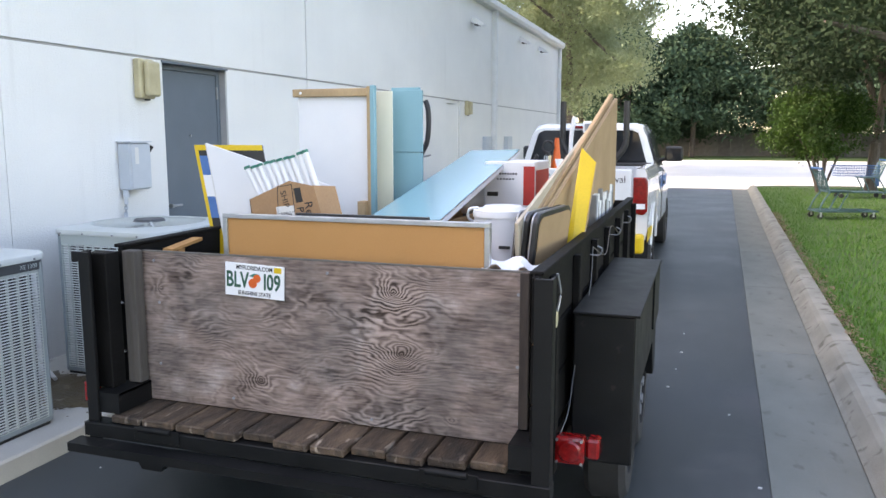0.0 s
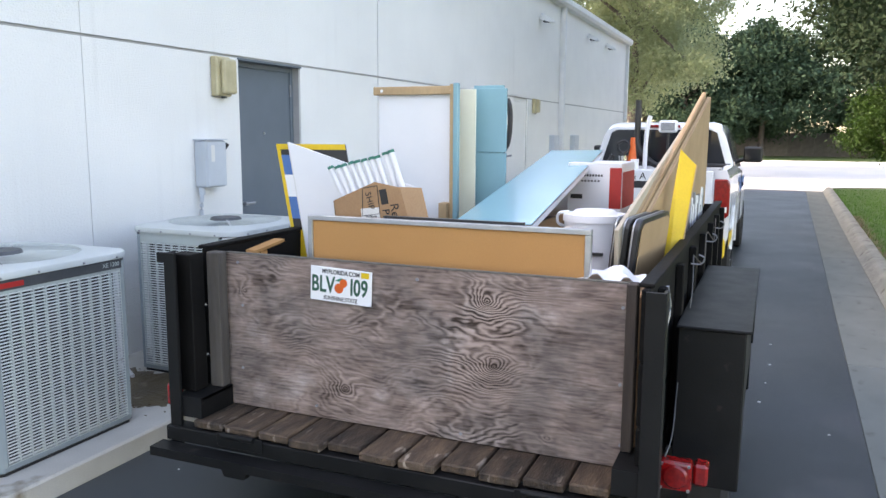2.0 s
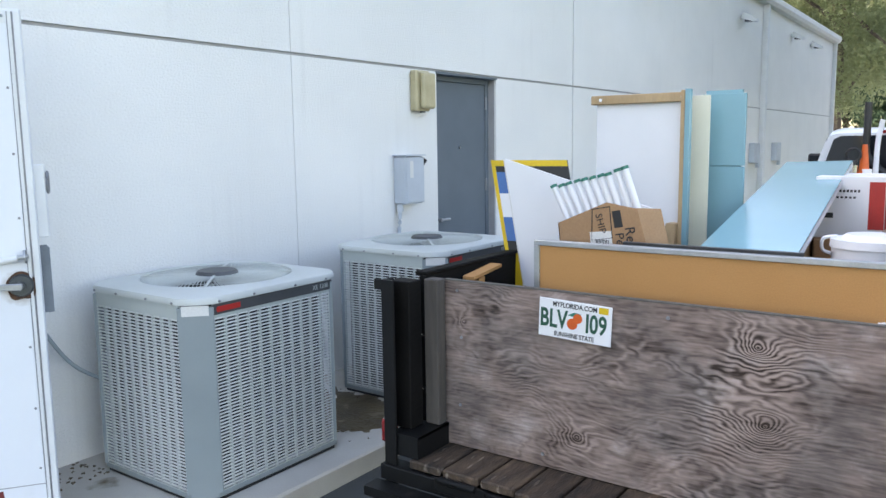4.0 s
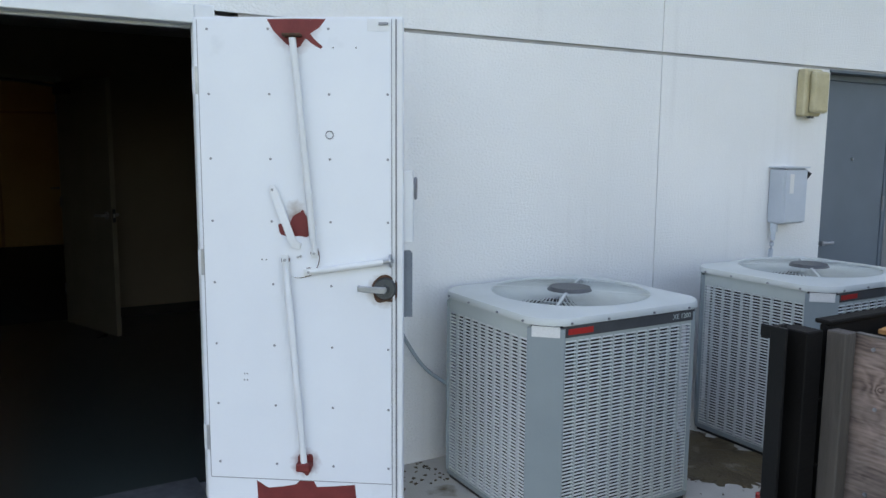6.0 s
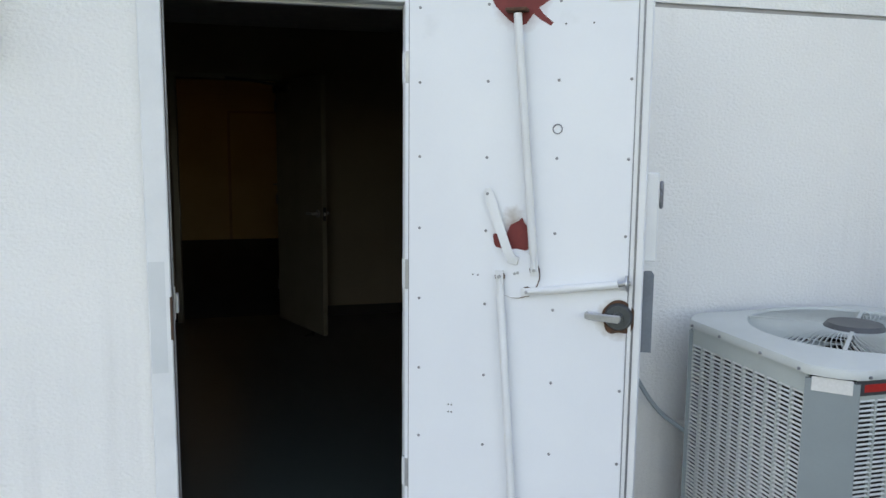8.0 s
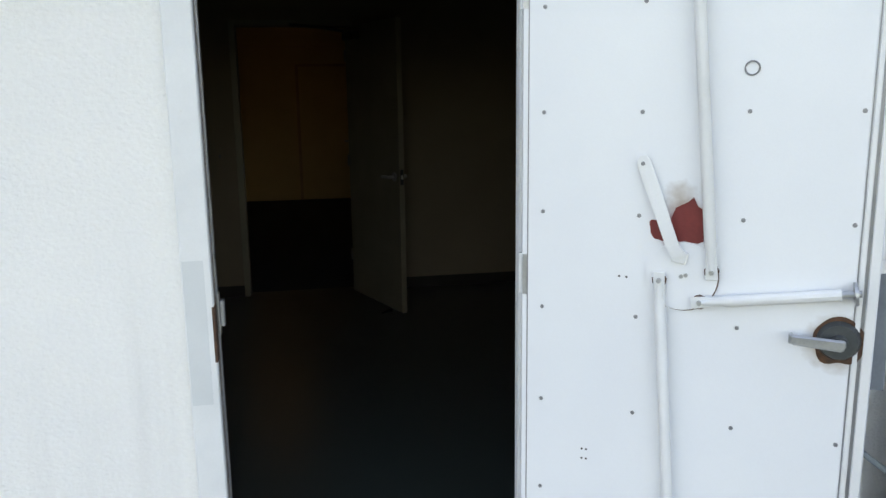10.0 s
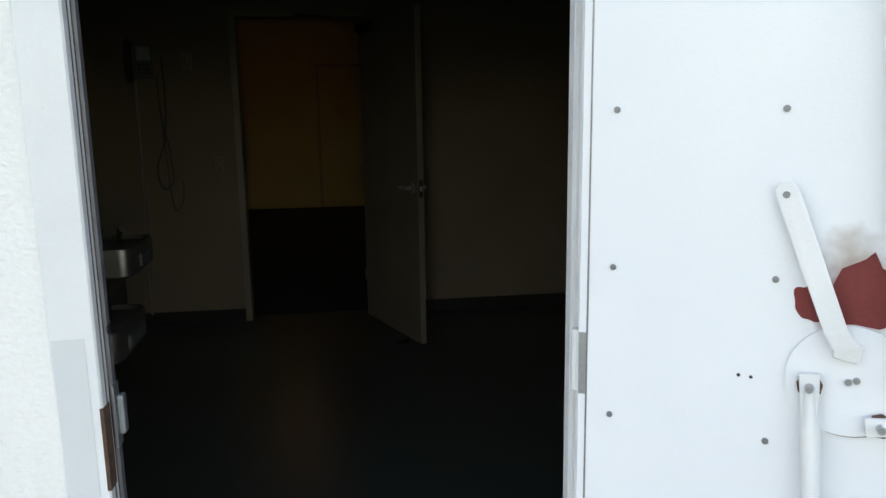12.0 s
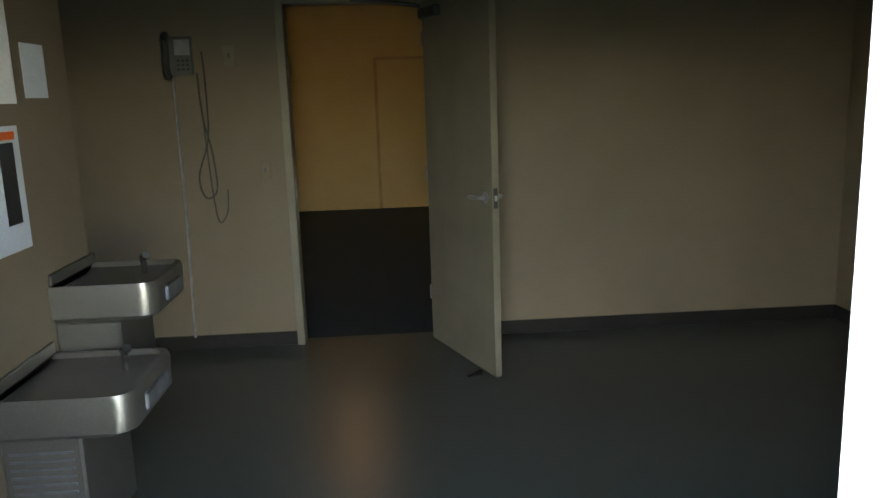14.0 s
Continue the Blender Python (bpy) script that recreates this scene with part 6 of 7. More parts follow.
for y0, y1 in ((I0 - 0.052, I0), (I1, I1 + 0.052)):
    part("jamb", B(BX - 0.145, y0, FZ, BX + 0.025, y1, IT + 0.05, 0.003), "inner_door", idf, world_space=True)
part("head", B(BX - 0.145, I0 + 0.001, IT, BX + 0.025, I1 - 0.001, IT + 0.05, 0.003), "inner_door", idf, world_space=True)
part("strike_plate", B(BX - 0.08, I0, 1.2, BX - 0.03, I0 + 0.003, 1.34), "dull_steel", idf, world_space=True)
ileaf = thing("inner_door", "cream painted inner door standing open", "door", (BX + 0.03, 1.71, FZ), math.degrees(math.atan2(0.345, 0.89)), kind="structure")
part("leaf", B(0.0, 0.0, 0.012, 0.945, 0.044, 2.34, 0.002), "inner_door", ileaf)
bm = rod(bmesh.new(), (0.87, -0.002, 1.12), (0.87, -0.012, 1.12), 0.034, 20)
rod(bm, (0.87, -0.01, 1.12), (0.87, -0.055, 1.12), 0.013)
sweep(bm, [(0.87, -0.055, 1.12), (0.82, -0.057, 1.12), (0.75, -0.055, 1.115)], 0.012)
part("lever_handle", bm, "dull_steel", ileaf, "steel lever handle", smooth=True)
bm = rod(bmesh.new(), (0.87, 0.046, 1.12), (0.87, 0.1, 1.12), 0.014)
sweep(bm, [(0.87, 0.1, 1.12), (0.82, 0.102, 1.12), (0.75, 0.1, 1.115)], 0.012)
part("lever_handle", bm, "dull_steel", ileaf, smooth=True)
part("latch_plate", B(0.9455, 0.008, 1.06, 0.947, 0.036, 1.18), "black", ileaf, "dark latch plate")
part("latch_bolt", B(0.947, 0.014, 1.105, 0.957, 0.028, 1.135), "steel", ileaf)
dc = part("door_closer", B(0.06, -0.06, 2.22, 0.32, -0.003, 2.29, 0.012), "black", ileaf, "dark door closer")
part("closer_arm", sweep(bmesh.new(), [(0.1, -0.05, 2.3), (0.06, -0.28, 2.33), (0.0, -0.5, 2.345)], 0.013), "black", dc)
part("door_wedge", P([(0.8, -0.03, 0.0), (0.8, -0.13, 0.0), (0.8, -0.03, 0.025)], (0.03, 0, 0)), "base_dark", ileaf, "small dark rubber wedge")
for z in (0.3, 1.15, 2.05):
    part("hinge", R((-0.008, 0.0, z), (-0.008, 0.0, z + 0.1), 0.009), "dull_steel", ileaf)

cl = thing("ceiling_light", "warm glowing ceiling light in the corridor", "ceiling light", (-9.4, 0.8, 3.48))
part("frame", B(-0.31, -0.31, 0.0, 0.31, 0.31, 0.07, 0.01), "white_frame", cl)
glow = bpy.data.materials.new("lamp_glow")
glow.use_nodes = True
gb = glow.node_tree.nodes["Principled BSDF"]
gb.inputs["Emission Color"].default_value, gb.inputs["Emission Strength"].default_value = (1.0, 0.7, 0.37, 1), 0.19
part("diffuser", B(-0.28, -0.28, -0.02, 0.28, 0.28, 0.0, 0.004), glow, cl, "glowing diffuser")

# bi-level drinking fountain
df2 = thing("drinking_fountain", "two-level stainless steel drinking fountain on the wall", "drinking fountain", (-2.1, 0.08, 0.15))


def basin(x0, x1, y1, zt, hgt, bub):
    n = 8
    out = [(x0, 0.081)] + [(x0 + 0.07 - 0.07 * math.cos(a), y1 - 0.07 + 0.07 * math.sin(a)) for a in (k * math.pi / 2 / n for k in range(n + 1))]
    out += [(x1 - 0.07 + 0.07 * math.sin(a), y1 - 0.07 + 0.07 * math.cos(a)) for a in (k * math.pi / 2 / n for k in range(n + 1))] + [(x1, 0.081)]
    bm = bmesh.new()
    cx, cy = (x0 + x1) / 2, (0.08 + y1) / 2
    lay = []
    for f, z in ((0.9, zt - hgt), (0.99, zt - hgt + 0.02), (1.0, zt - 0.02), (0.985, zt), (0.93, zt), (0.88, zt - 0.018), (0.6, zt - 0.03)):
        lay.append([bm.verts.new((cx + (x - cx) * f, 0.081 if y < 0.09 else 0.081 + (y - 0.081) * (0.5 + 0.5 * f if f < 0.9 else f), z)) for x, y in out])
    k = len(out)
    for q, w in zip(lay, lay[1:]):
        for i in range(k - 1):
            bm.faces.new((q[i], q[i + 1], w[i + 1], w[i]))
        bm.faces.new((q[k - 1], q[0], w[0], w[k - 1]))
    bm.faces.new(lay[-1])
    bm.faces.new(lay[0][::-1])
    b = part("basin", bm, "stainless", df2, "stainless steel basin with rounded front", world_space=True, smooth=True)
    part("bubbler", rod(R((bub, y1 - 0.14, zt - 0.03), (bub, y1 - 0.14, zt + 0.045), 0.014), (bub, y1 - 0.14, zt + 0.045), (bub + 0.02, y1 - 0.12, zt + 0.06), 0.018), "chrome", b, "chrome bubbler spout", world_space=True)
    part("push_bar", B(x1 - 0.14, y1 - 0.005, zt - hgt + 0.045, x0 + 0.14, y1 + 0.012, zt - 0.045, 0.006), "dull_steel", b, world_space=True)
    part("back_splash", B(x0 + 0.01, 0.081, zt, x1 - 0.01, 0.095, zt + 0.05, 0.004), "stainless", b, world_space=True)


basin(-2.87, -2.38, 0.5, 1.172, 0.155, -2.71)
basin(-2.36, -1.82, 0.56, 0.908, 0.155, -2.19)
part("cabinet", B(-2.82, 0.081, 0.72, -2.4, 0.34, 1.015, 0.008), "stainless", df2, world_space=True)
cab2 = part("cabinet", B(-2.33, 0.081, 0.3, -1.86, 0.36, 0.76, 0.008), "stainless", df2, "stainless cabinet with louvres", world_space=True)
lou = finish(B(-0.002, -0.11, -0.004, 0.006, 0.11, 0.004), "louvre", "dull_steel")
for k in range(13):
    o = new("louvre", lou)
    o.parent = cab2
    o.matrix_basis = Matrix.Translation(Vector((-1.86, 0.22, 0.34 + 0.03 * k)) - Vector((-2.1, 0.08, 0.15)))

ph = thing("wall_phone", "black and grey wall phone with hanging cord", "telephone", (BX, 0.07, 2.19))
part("base", B(0, -0.06, -0.13, 0.04, 0.11, 0.12, 0.006), "dark_plastic", ph)
part("handset", sweep(bmesh.new(), curve_pts([(0.05, -0.05, 0.13), (0.085, -0.05, 0.1), (0.08, -0.05, 0.0), (0.085, -0.05, -0.1), (0.05, -0.05, -0.14)]), 0.027, 8), "black", ph, "black handset", smooth=True)
part("display", B(0.041, 0.0, 0.0, 0.046, 0.1, 0.1, 0.002), "dull_steel", ph, "grey display")
bm = bmesh.new()
for i in range(3):
    for j in range(3):
        box(bm, 0.041, 0.01 + 0.03 * i, -0.1 + 0.028 * j, 0.046, 0.03 + 0.03 * i, -0.083 + 0.028 * j)
part("keypad", bm, "black", ph)
part("cord", sweep(bmesh.new(), curve_pts([(0.03, 0.13, -0.12), (0.03, 0.14, -0.4), (0.05, 0.19, -0.65), (0.05, 0.2, -0.9), (0.04, 0.12, -0.95), (0.05, 0.09, -0.8), (0.05, 0.17, -0.55), (0.04, 0.18, -0.2), (0.03, 0.17, 0.02)], 8), 0.006, 6), "black", ph, "dangling grey cord")
part("cord", sweep(bmesh.new(), curve_pts([(0.04, 0.14, -0.3), (0.05, 0.17, -0.9), (0.05, 0.2, -1.12), (0.05, 0.26, -1.05), (0.04, 0.27, -0.9)], 8), 0.005, 6), "black", ph)
part("conduit", sweep(bmesh.new(), [(0.015, -0.03, -0.13), (0.015, -0.03, -1.0), (0.015, -0.05, -1.95)], 0.009, 6), "dull_steel", ph, "thin grey wire run")
sp = thing("wall_switch", "small beige switch plate on the wall", "switch", (BX, 0.415, 2.18))
part("plate", B(0, -0.04, -0.07, 0.008, 0.04, 0.07, 0.003), "inner_door", sp)
part("toggle", B(0.008, -0.008, -0.015, 0.02, 0.008, 0.015), "dark_plastic", sp)
sp = thing("wall_switch", "small grey junction plate on the wall", "switch", (BX, 0.6, 1.41))
part("plate", B(0, -0.035, -0.055, 0.008, 0.035, 0.055, 0.003), "room_wall", sp)
part("toggle", B(0.008, -0.008, -0.015, 0.02, 0.008, 0.015), "dark_plastic", sp)
# the smaller white notice is coloured grey to carry its shade
for nm, lab, x0, x1, z0, z1, m2 in (("poster", "large blue and white notice poster on the wall", -2.3, -1.55, 1.36, 1.82, "grey_box"), ("notice_sheet", "white paper notice taped to the wall", -2.61, -2.41, 1.92, 2.13, "grey_box"), ("notice_sheet", "white paper notice taped to the wall", -2.33, -1.8, 1.9, 2.3, "paper")):
    po = thing(nm, lab, "poster", ((x0 + x1) / 2, 0.081, z0))
    part("sheet", B(x0, 0.081, z0, x1, 0.084, z1), m2, po, world_space=True)
    if nm == "poster":
        part("picture", B(x1 - 0.35, 0.0842, z0 + 0.12, x1 - 0.04, 0.0848, z1 - 0.08), "dark_plastic", po, "dark picture", world_space=True)
        part("picture", B(x0 + 0.05, 0.0842, z0 + 0.1, x0 + 0.16, 0.0848, z1 - 0.06), "room_dado", po, world_space=True)
        part("title_bar", B(x0 + 0.03, 0.0842, z1 - 0.05, x1 - 0.03, 0.0848, z1 - 0.02), "orange", po, world_space=True)

# ---- load on the trailer ----
def board(name, label, cat, a, b, c, thick, material):
    """A flat board with corner a and edges to b and c, thickness along its normal."""
    a, b, c = Vector(a), Vector(b), Vector(c)
    n = (b - a).cross(c - a).normalized() * thick
    t = thing(name, label, cat, (a + b) / 2)
    part("panel", P([a, b, b + c - a, c], n, min(0.002, abs(thick) / 5)), material, t, world_space=True)
    return t


pin = thing("pin_board", "tan cork pin board with thin aluminium frame, behind the tailgate", "pin board", (3.23, 3.8, 0.565))
part("cork_face", B(2.6, 3.795, 0.58, 3.87, 3.81, 1.455), "cork", pin, world_space=True)
for x0, z0, x1, z1 in ((2.58, 1.447, 3.89, 1.468), (2.58, 0.57, 3.89, 0.585), (2.58, 0.586, 2.604, 1.446), (3.866, 0.586, 3.89, 1.446)):
    part("frame_strip", B(x0, 3.785, z0, x1, 3.82, z1, 0.002), "steel", pin, "pale aluminium frame strip", world_space=True)
part("back_edge", B(2.95, 3.825, 1.43, 3.6, 3.85, 1.478), "black", pin, "dark strip behind the board", world_space=True)

sg = thing("sign_board", "yellow-edged sign board with blue and white blocks", "sign", (2.3, 4.4, 0.565))
o, ex, ez = Vector((2.235, 4.36, 0.58)), Vector((0.4, 0.06, 0)), Vector((-0.195, 0.02, 1.0)) * 1.2


def on_sign(u0, v0, u1, v1, lift):
    n = ex.cross(ez).normalized() * lift
    return [o + ex * u + ez * v + n for u, v in ((u0, v0), (u1, v0), (u1, v1), (u0, v1))]


nrm = ex.cross(ez).normalized()
part("panel", P(on_sign(0, 0, 1, 1, 0), -nrm * 0.012), "black", sg, world_space=True)
for u0, v0, u1, v1, m2, lb in ((0, 0, 0.05, 1, "yellow", "yellow edge"), (0.05, 0.975, 1, 1, "yellow", "yellow edge"), (0.05, 0.86, 0.6, 0.95, "blue", "blue block"), (0.05, 0.76, 0.6, 0.86, "white", "white block"), (0.05, 0.66, 0.6, 0.76, "blue", "blue block"), (0.05, 0.05, 0.6, 0.62, "yellow", "yellow block")):
    part("colour_block", P(on_sign(u0, v0, u1, v1, 0.001), nrm * 0.001), m2, sg, lb, world_space=True)
part("black_mark", P(on_sign(0.2, 0.42, 0.5, 0.5, 0.0025), nrm * 0.001), "ink", sg, world_space=True)

wpn = thing("white_panel", "plain white laminate panel leaning in the trailer", "panel", (2.6, 4.38, 0.57))
part("panel", P([(2.3, 4.38, 0.575), (2.98, 4.38, 0.575), (2.86, 4.38, 1.565), (2.08, 4.38, 1.79)], (0, 0.012, 0), 0.002), "white", wpn, world_space=True)
part("edge_band", P([(2.296, 4.378, 0.575), (2.302, 4.378, 0.575), (2.084, 4.378, 1.79), (2.078, 4.378, 1.79)], (0, 0.016, 0)), "paper", wpn, world_space=True)
bx = thing("cardboard_box", "open brown cardboard box with printed shipping marks, tilted", "box", (2.8, 4.25, 0.57))
FY = 4.1
face = [(2.64, FY, 0.575), (3.04, FY, 0.575), (2.955, FY, 1.38), (2.895, FY, 1.585), (2.76, FY, 1.607), (2.53, FY, 1.508)]
part("box_side", P(face, (0, 0.006, 0)), "card", bx, world_space=True)
part("box_side", P([(p[0] + 0.01, p[1] + 0.2, p[2] * (1 if p[2] < 1 else 0.97)) for p in face], (0, 0.006, 0)), "card", bx, world_space=True)
for p, q in ((face[0], face[5]), (face[1], face[2])):
    part("box_side", P([p, q, (q[0] + 0.01, FY + 0.2, q[2] * 0.97), (p[0] + 0.01, FY + 0.2, p[2])], (0.005, 0, 0)), "card", bx, world_space=True)
part("flap", P([face[2], face[3], (face[3][0] + 0.06, FY + 0.12, face[3][2] - 0.01), (face[2][0] + 0.05, FY + 0.12, face[2][2])], (0.003, 0, 0.003)), "card", bx, world_space=True)
base = Vector((2.8, 4.25, 0.57))


def mark(words, size, x, z, tilt):
    writing("print_text", words, size, "ink", bx, Matrix.Translation(Vector((x, FY - 0.0015, z)) - base) @ Matrix.Rotation(radians(tilt), 4, "Y") @ Matrix.Rotation(radians(90), 4, "X"))


mark("SHIP", 0.045, 2.735, 1.515, 74)
mark("Rec", 0.064, 2.873, 1.46, 80)
mark("Perm", 0.056, 2.83, 1.42, 80)
part("print_block", P([(2.785, FY, 1.57), (2.823, FY, 1.577), (2.838, FY, 1.505), (2.8, FY, 1.498)], (0, -0.001, 0)), "ink", bx, world_space=True)
c0 = Vector((2.74, FY - 0.0005, 1.515))
for (u0, v0), (u1, v1) in (((-0.045, -0.075), (-0.045, 0.06)), ((0.05, -0.06), (0.035, 0.075)), ((-0.045, 0.06), (0.035, 0.075)), ((-0.045, -0.075), (0.05, -0.06))):
    part("print_line", R(c0 + Vector((u0, 0, v0)), c0 + Vector((u1, 0, v1)), 0.002, seg=4), "ink", bx, world_space=True)
lb = part("shipping_label", P([(2.685, FY, 1.475), (2.785, FY, 1.485), (2.795, FY, 1.395), (2.695, FY, 1.385)], (0, -0.0015, 0)), "paper", bx, "white shipping label", world_space=True)
bm = bmesh.new()
for k in range(9):
    box(bm, 2.715 + 0.007 * k, FY - 0.0025, 1.415, 2.715 + 0.007 * k + 0.003, FY - 0.0015, 1.445)
part("bar_code", bm, "ink", lb, world_space=True)
tube = thing("lamp_tube", "white fluorescent tube with green end cap, in the box", "lamp tube", (2.4, 4.3, 0.7), group="lamp tubes")
part("glass_tube", R((0, 0, 0), (0, 0, 1.0), 0.0145, 14), "white", tube)
part("end_cap", R((0, 0, 1.0), (0, 0, 1.014), 0.0168, 14), "green", tube, "green end cap")
rt = random.Random(6)


def tube_pose(k):
    x, z = 2.45 + 0.0385 * k, 1.655 + 0.0085 * k + (0.015 if k in (8, 9) else 0) + rt.uniform(-0.005, 0.005)
    m = pose(0, 0, 0, 0, -27 + 0.9 * k + rt.uniform(-0.6, 0.6), 0)
    return Matrix.Translation(Vector((x, 4.22 + rt.uniform(-0.008, 0.008), z)) - m.to_3x3() @ Vector((0, 0, 1.0))) @ m


tube.matrix_basis = tube_pose(0)
for k in range(1, 10):
    copy_thing(tube, tube_pose(k))

cbt = thing("cabinet_unit", "discarded teal cabinet end with white back panel and pine edges", "cabinet", (2.6, 5.3, 0.565))
CP = dict(parent=cbt, world_space=True)
part("back_panel", B(2.215, 5.2, 0.57, 2.735, 5.215, 2.1, 0.002), "white", label="white back panel", **CP)
part("top_rail", B(2.19, 5.17, 2.075, 2.75, 5.215, 2.125, 0.004), "raw_wood", label="raw pine top rail", **CP)
for x in (2.25, 2.72):
    part("peg", R((x, 5.168, 2.1), (x, 5.172, 2.1), 0.01), "white", **CP)
part("pine_edge", B(2.715, 5.16, 0.57, 2.737, 5.2, 2.135, 0.002), "raw_wood", label="raw pine edge", **CP)
part("teal_edge", B(2.738, 5.158, 0.57, 2.765, 5.2, 2.14, 0.002), "teal", label="grey-teal edge strip", **CP)
part("side_panel", B(2.72, 5.3, 0.57, 2.83, 5.312, 2.11, 0.002), "cream", label="cream side panel", **CP)
part("pine_block", B(2.66, 5.12, 0.57, 2.713, 5.2, 1.42, 0.003), "raw_wood", **CP)
part("teal_door", B(2.75, 5.43, 0.57, 2.985, 5.45, 1.72, 0.002), "teal", label="teal laminate door", **CP)
part("teal_door", B(2.75, 5.43, 1.725, 2.985, 5.45, 2.12, 0.002), "teal", **CP)
part("teal_door", B(2.76, 5.452, 1.3, 2.96, 5.47, 2.14, 0.002), "teal", **CP)

lt = board("teal_board", "long pale teal laminate board with chipboard edge, lying sloped", "board", (3.1, 4.28, 1.405), (3.5, 4.28, 1.415), (2.95, 6.65, 1.71), 0.004, "teal")
a, b, c = Vector((3.1, 4.28, 1.4)), Vector((3.5, 4.28, 1.41)), Vector((2.95, 6.65, 1.705))
part("core", P([a, b, b + (c - a) * 0.995, c], (b - a).cross(c - a).normalized() * -0.03), "tan_board", lt, "chipboard core", world_space=True)
part("edge_band", P([b, b + (c - a), b + (c - a) + Vector((0, 0, -0.028)), b + Vector((0, 0, -0.028))], (0.003, 0, 0)), "white", lt, "pale edge band", world_space=True)
sc = thing("storage_crate", "dark open wooden crate under the boards", "crate", (3.45, 5.4, 0.565))
for q in ((2.99, 4.75, 0.57, 3.01, 6.5, 1.33), (3.22, 5.2, 0.57, 3.24, 6.5, 1.3), (3.01, 6.48, 0.57, 3.22, 6.5, 1.6), (3.01, 4.75, 0.57, 3.22, 4.77, 1.33)):
    part("crate_side", B(*q), "tan_board", sc, world_space=True)
part("crate_floor", B(3.01, 4.77, 0.57, 3.22, 6.48, 0.59), "tan_board", sc, world_space=True)
st2 = thing("storage_crate", "plain brown carton stack under the printer box", "crate", (3.6, 6.2, 0.565))
part("crate_body", B(3.26, 5.93, 0.57, 3.6, 6.6, 1.29, 0.01), "card", st2, world_space=True)
pb = thing("printer_carton", "white and red printed carton", "box", (3.44, 6.15, 1.29))
part("carton", B(-0.18, -0.2, 0.003, 0.18, 0.3, 0.36, 0.004), "white", pb)
part("red_side", B(0.1805, -0.17, 0.06, 0.183, 0.28, 0.3), "red", pb, "red printed side")
part("red_side", B(0.1, -0.2025, 0.06, 0.179, -0.2005, 0.33), "red", pb)
bm = bmesh.new()
for k in range(10):
    box(bm, -0.13 + 0.019 * k, -0.2025, 0.27, -0.13 + 0.019 * k + 0.012, -0.2005, 0.285)
    if k < 6:
        box(bm, -0.09 + 0.022 * k, -0.2025, 0.235, -0.09 + 0.022 * k + 0.013, -0.2005, 0.246)
part("print_bars", bm, "ink", pb)
part("handhold", B(-0.16, -0.2025, 0.12, -0.08, -0.2005, 0.15, 0.0005), "ink", pb)
st3 = thing("storage_crate", "plain carton under the drinks jug", "crate", (3.72, 4.75, 0.565))
part("crate_body", B(3.55, 4.52, 0.57, 3.9, 4.98, 0.98, 0.01), "card", st3, world_space=True)
jug = thing("drinks_jug", "round white plastic drinks jug with lid and handle", "jug", (3.7, 4.75, 0.98))
part("body", R((0, 0, 0), (0, 0, 0.42), 0.15, 36, 0.155), "white", jug, smooth=True)
part("lid", rod(R((0, 0, 0.42), (0, 0, 0.455), 0.163, 36, 0.16), (0, 0, 0.455), (0, 0, 0.475), 0.12, 28, 0.1), "white", jug, smooth=True)
part("handle", sweep(bmesh.new(), curve_pts([(-0.15, 0, 0.38), (-0.19, -0.01, 0.4), (-0.185, -0.02, 0.45), (-0.13, -0.02, 0.462)]), 0.008, 8), "white", jug, smooth=True)
part("spigot", rod(R((0.06, -0.14, 0.1), (0.07, -0.2, 0.1), 0.016), (0.07, -0.19, 0.12), (0.07, -0.19, 0.06), 0.013), "white", jug)
part("label_mark", B(0.02, -0.158, 0.26, 0.08, -0.15, 0.275), "ink", jug)
part("label_mark", B(0.03, -0.158, 0.12, 0.1, -0.15, 0.19), "paper", jug)

# leaning boards: side outlines rising towards the front of the trailer
def leaning(name, label, x, y0, z0, y1, z1, width, thick, material, tilt=0.05, edge=None):
    """Long board whose lower near end is (y0, z0) and upper far end (y1, z1); width hangs down from the top edge."""
    a, b = Vector((x, y0, z0)), Vector((x + 0.11, y1, z1))
    d = (b - a).normalized()
    w = Vector((tilt, d.z, -d.y)).normalized() * width
    t = thing(name, label, "board", (x, y0, 0.57))
    part("panel", P([a, b, b + w, a + w], (thick, 0, 0), 0.002), material, t, world_space=True)
    if edge:
        part("edge_strip", P([a - d * 0.002, b, b - Vector((0, 0, 0.03)), a - Vector((0, 0, 0.03))], (-0.012, 0, 0)), edge, t, "raw pine edge strip", world_space=True)
    return t


leaning("leaning_board", "long beige fibreboard leaning in the trailer", 3.93, 4.06, 1.44, 6.1, 2.0, 0.72, 0.018, "board", -0.03)
leaning("leaning_board", "tan hardboard with pine edges leaning in the trailer", 3.97, 4.35, 1.46, 6.3, 2.12, 0.75, 0.012, "tan_board", -0.03, "raw_wood")
leaning("leaning_board", "tan hardboard with pine edges leaning in the trailer", 4.0, 4.4, 1.45, 6.33, 2.09, 0.78, 0.012, "tan_board", -0.03, "raw_wood")
yb = thing("yellow_board", "bright yellow painted board leaning on the rail", "board", (4.08, 4.7, 0.57))
part("panel", P([(4.0, 4.5, 0.58), (4.075, 4.5, 0.58), (4.175, 4.9, 1.69), (4.095, 4.9, 1.77)], (0.0, 0.02, -0.004), 0.002), "yellow", yb, world_space=True)
part("edge", P([(4.076, 4.5, 0.58), (4.076, 4.525, 0.58), (4.176, 4.925, 1.688), (4.176, 4.9, 1.69)], (0.003, 0, 0)), "raw_wood", yb, world_space=True)


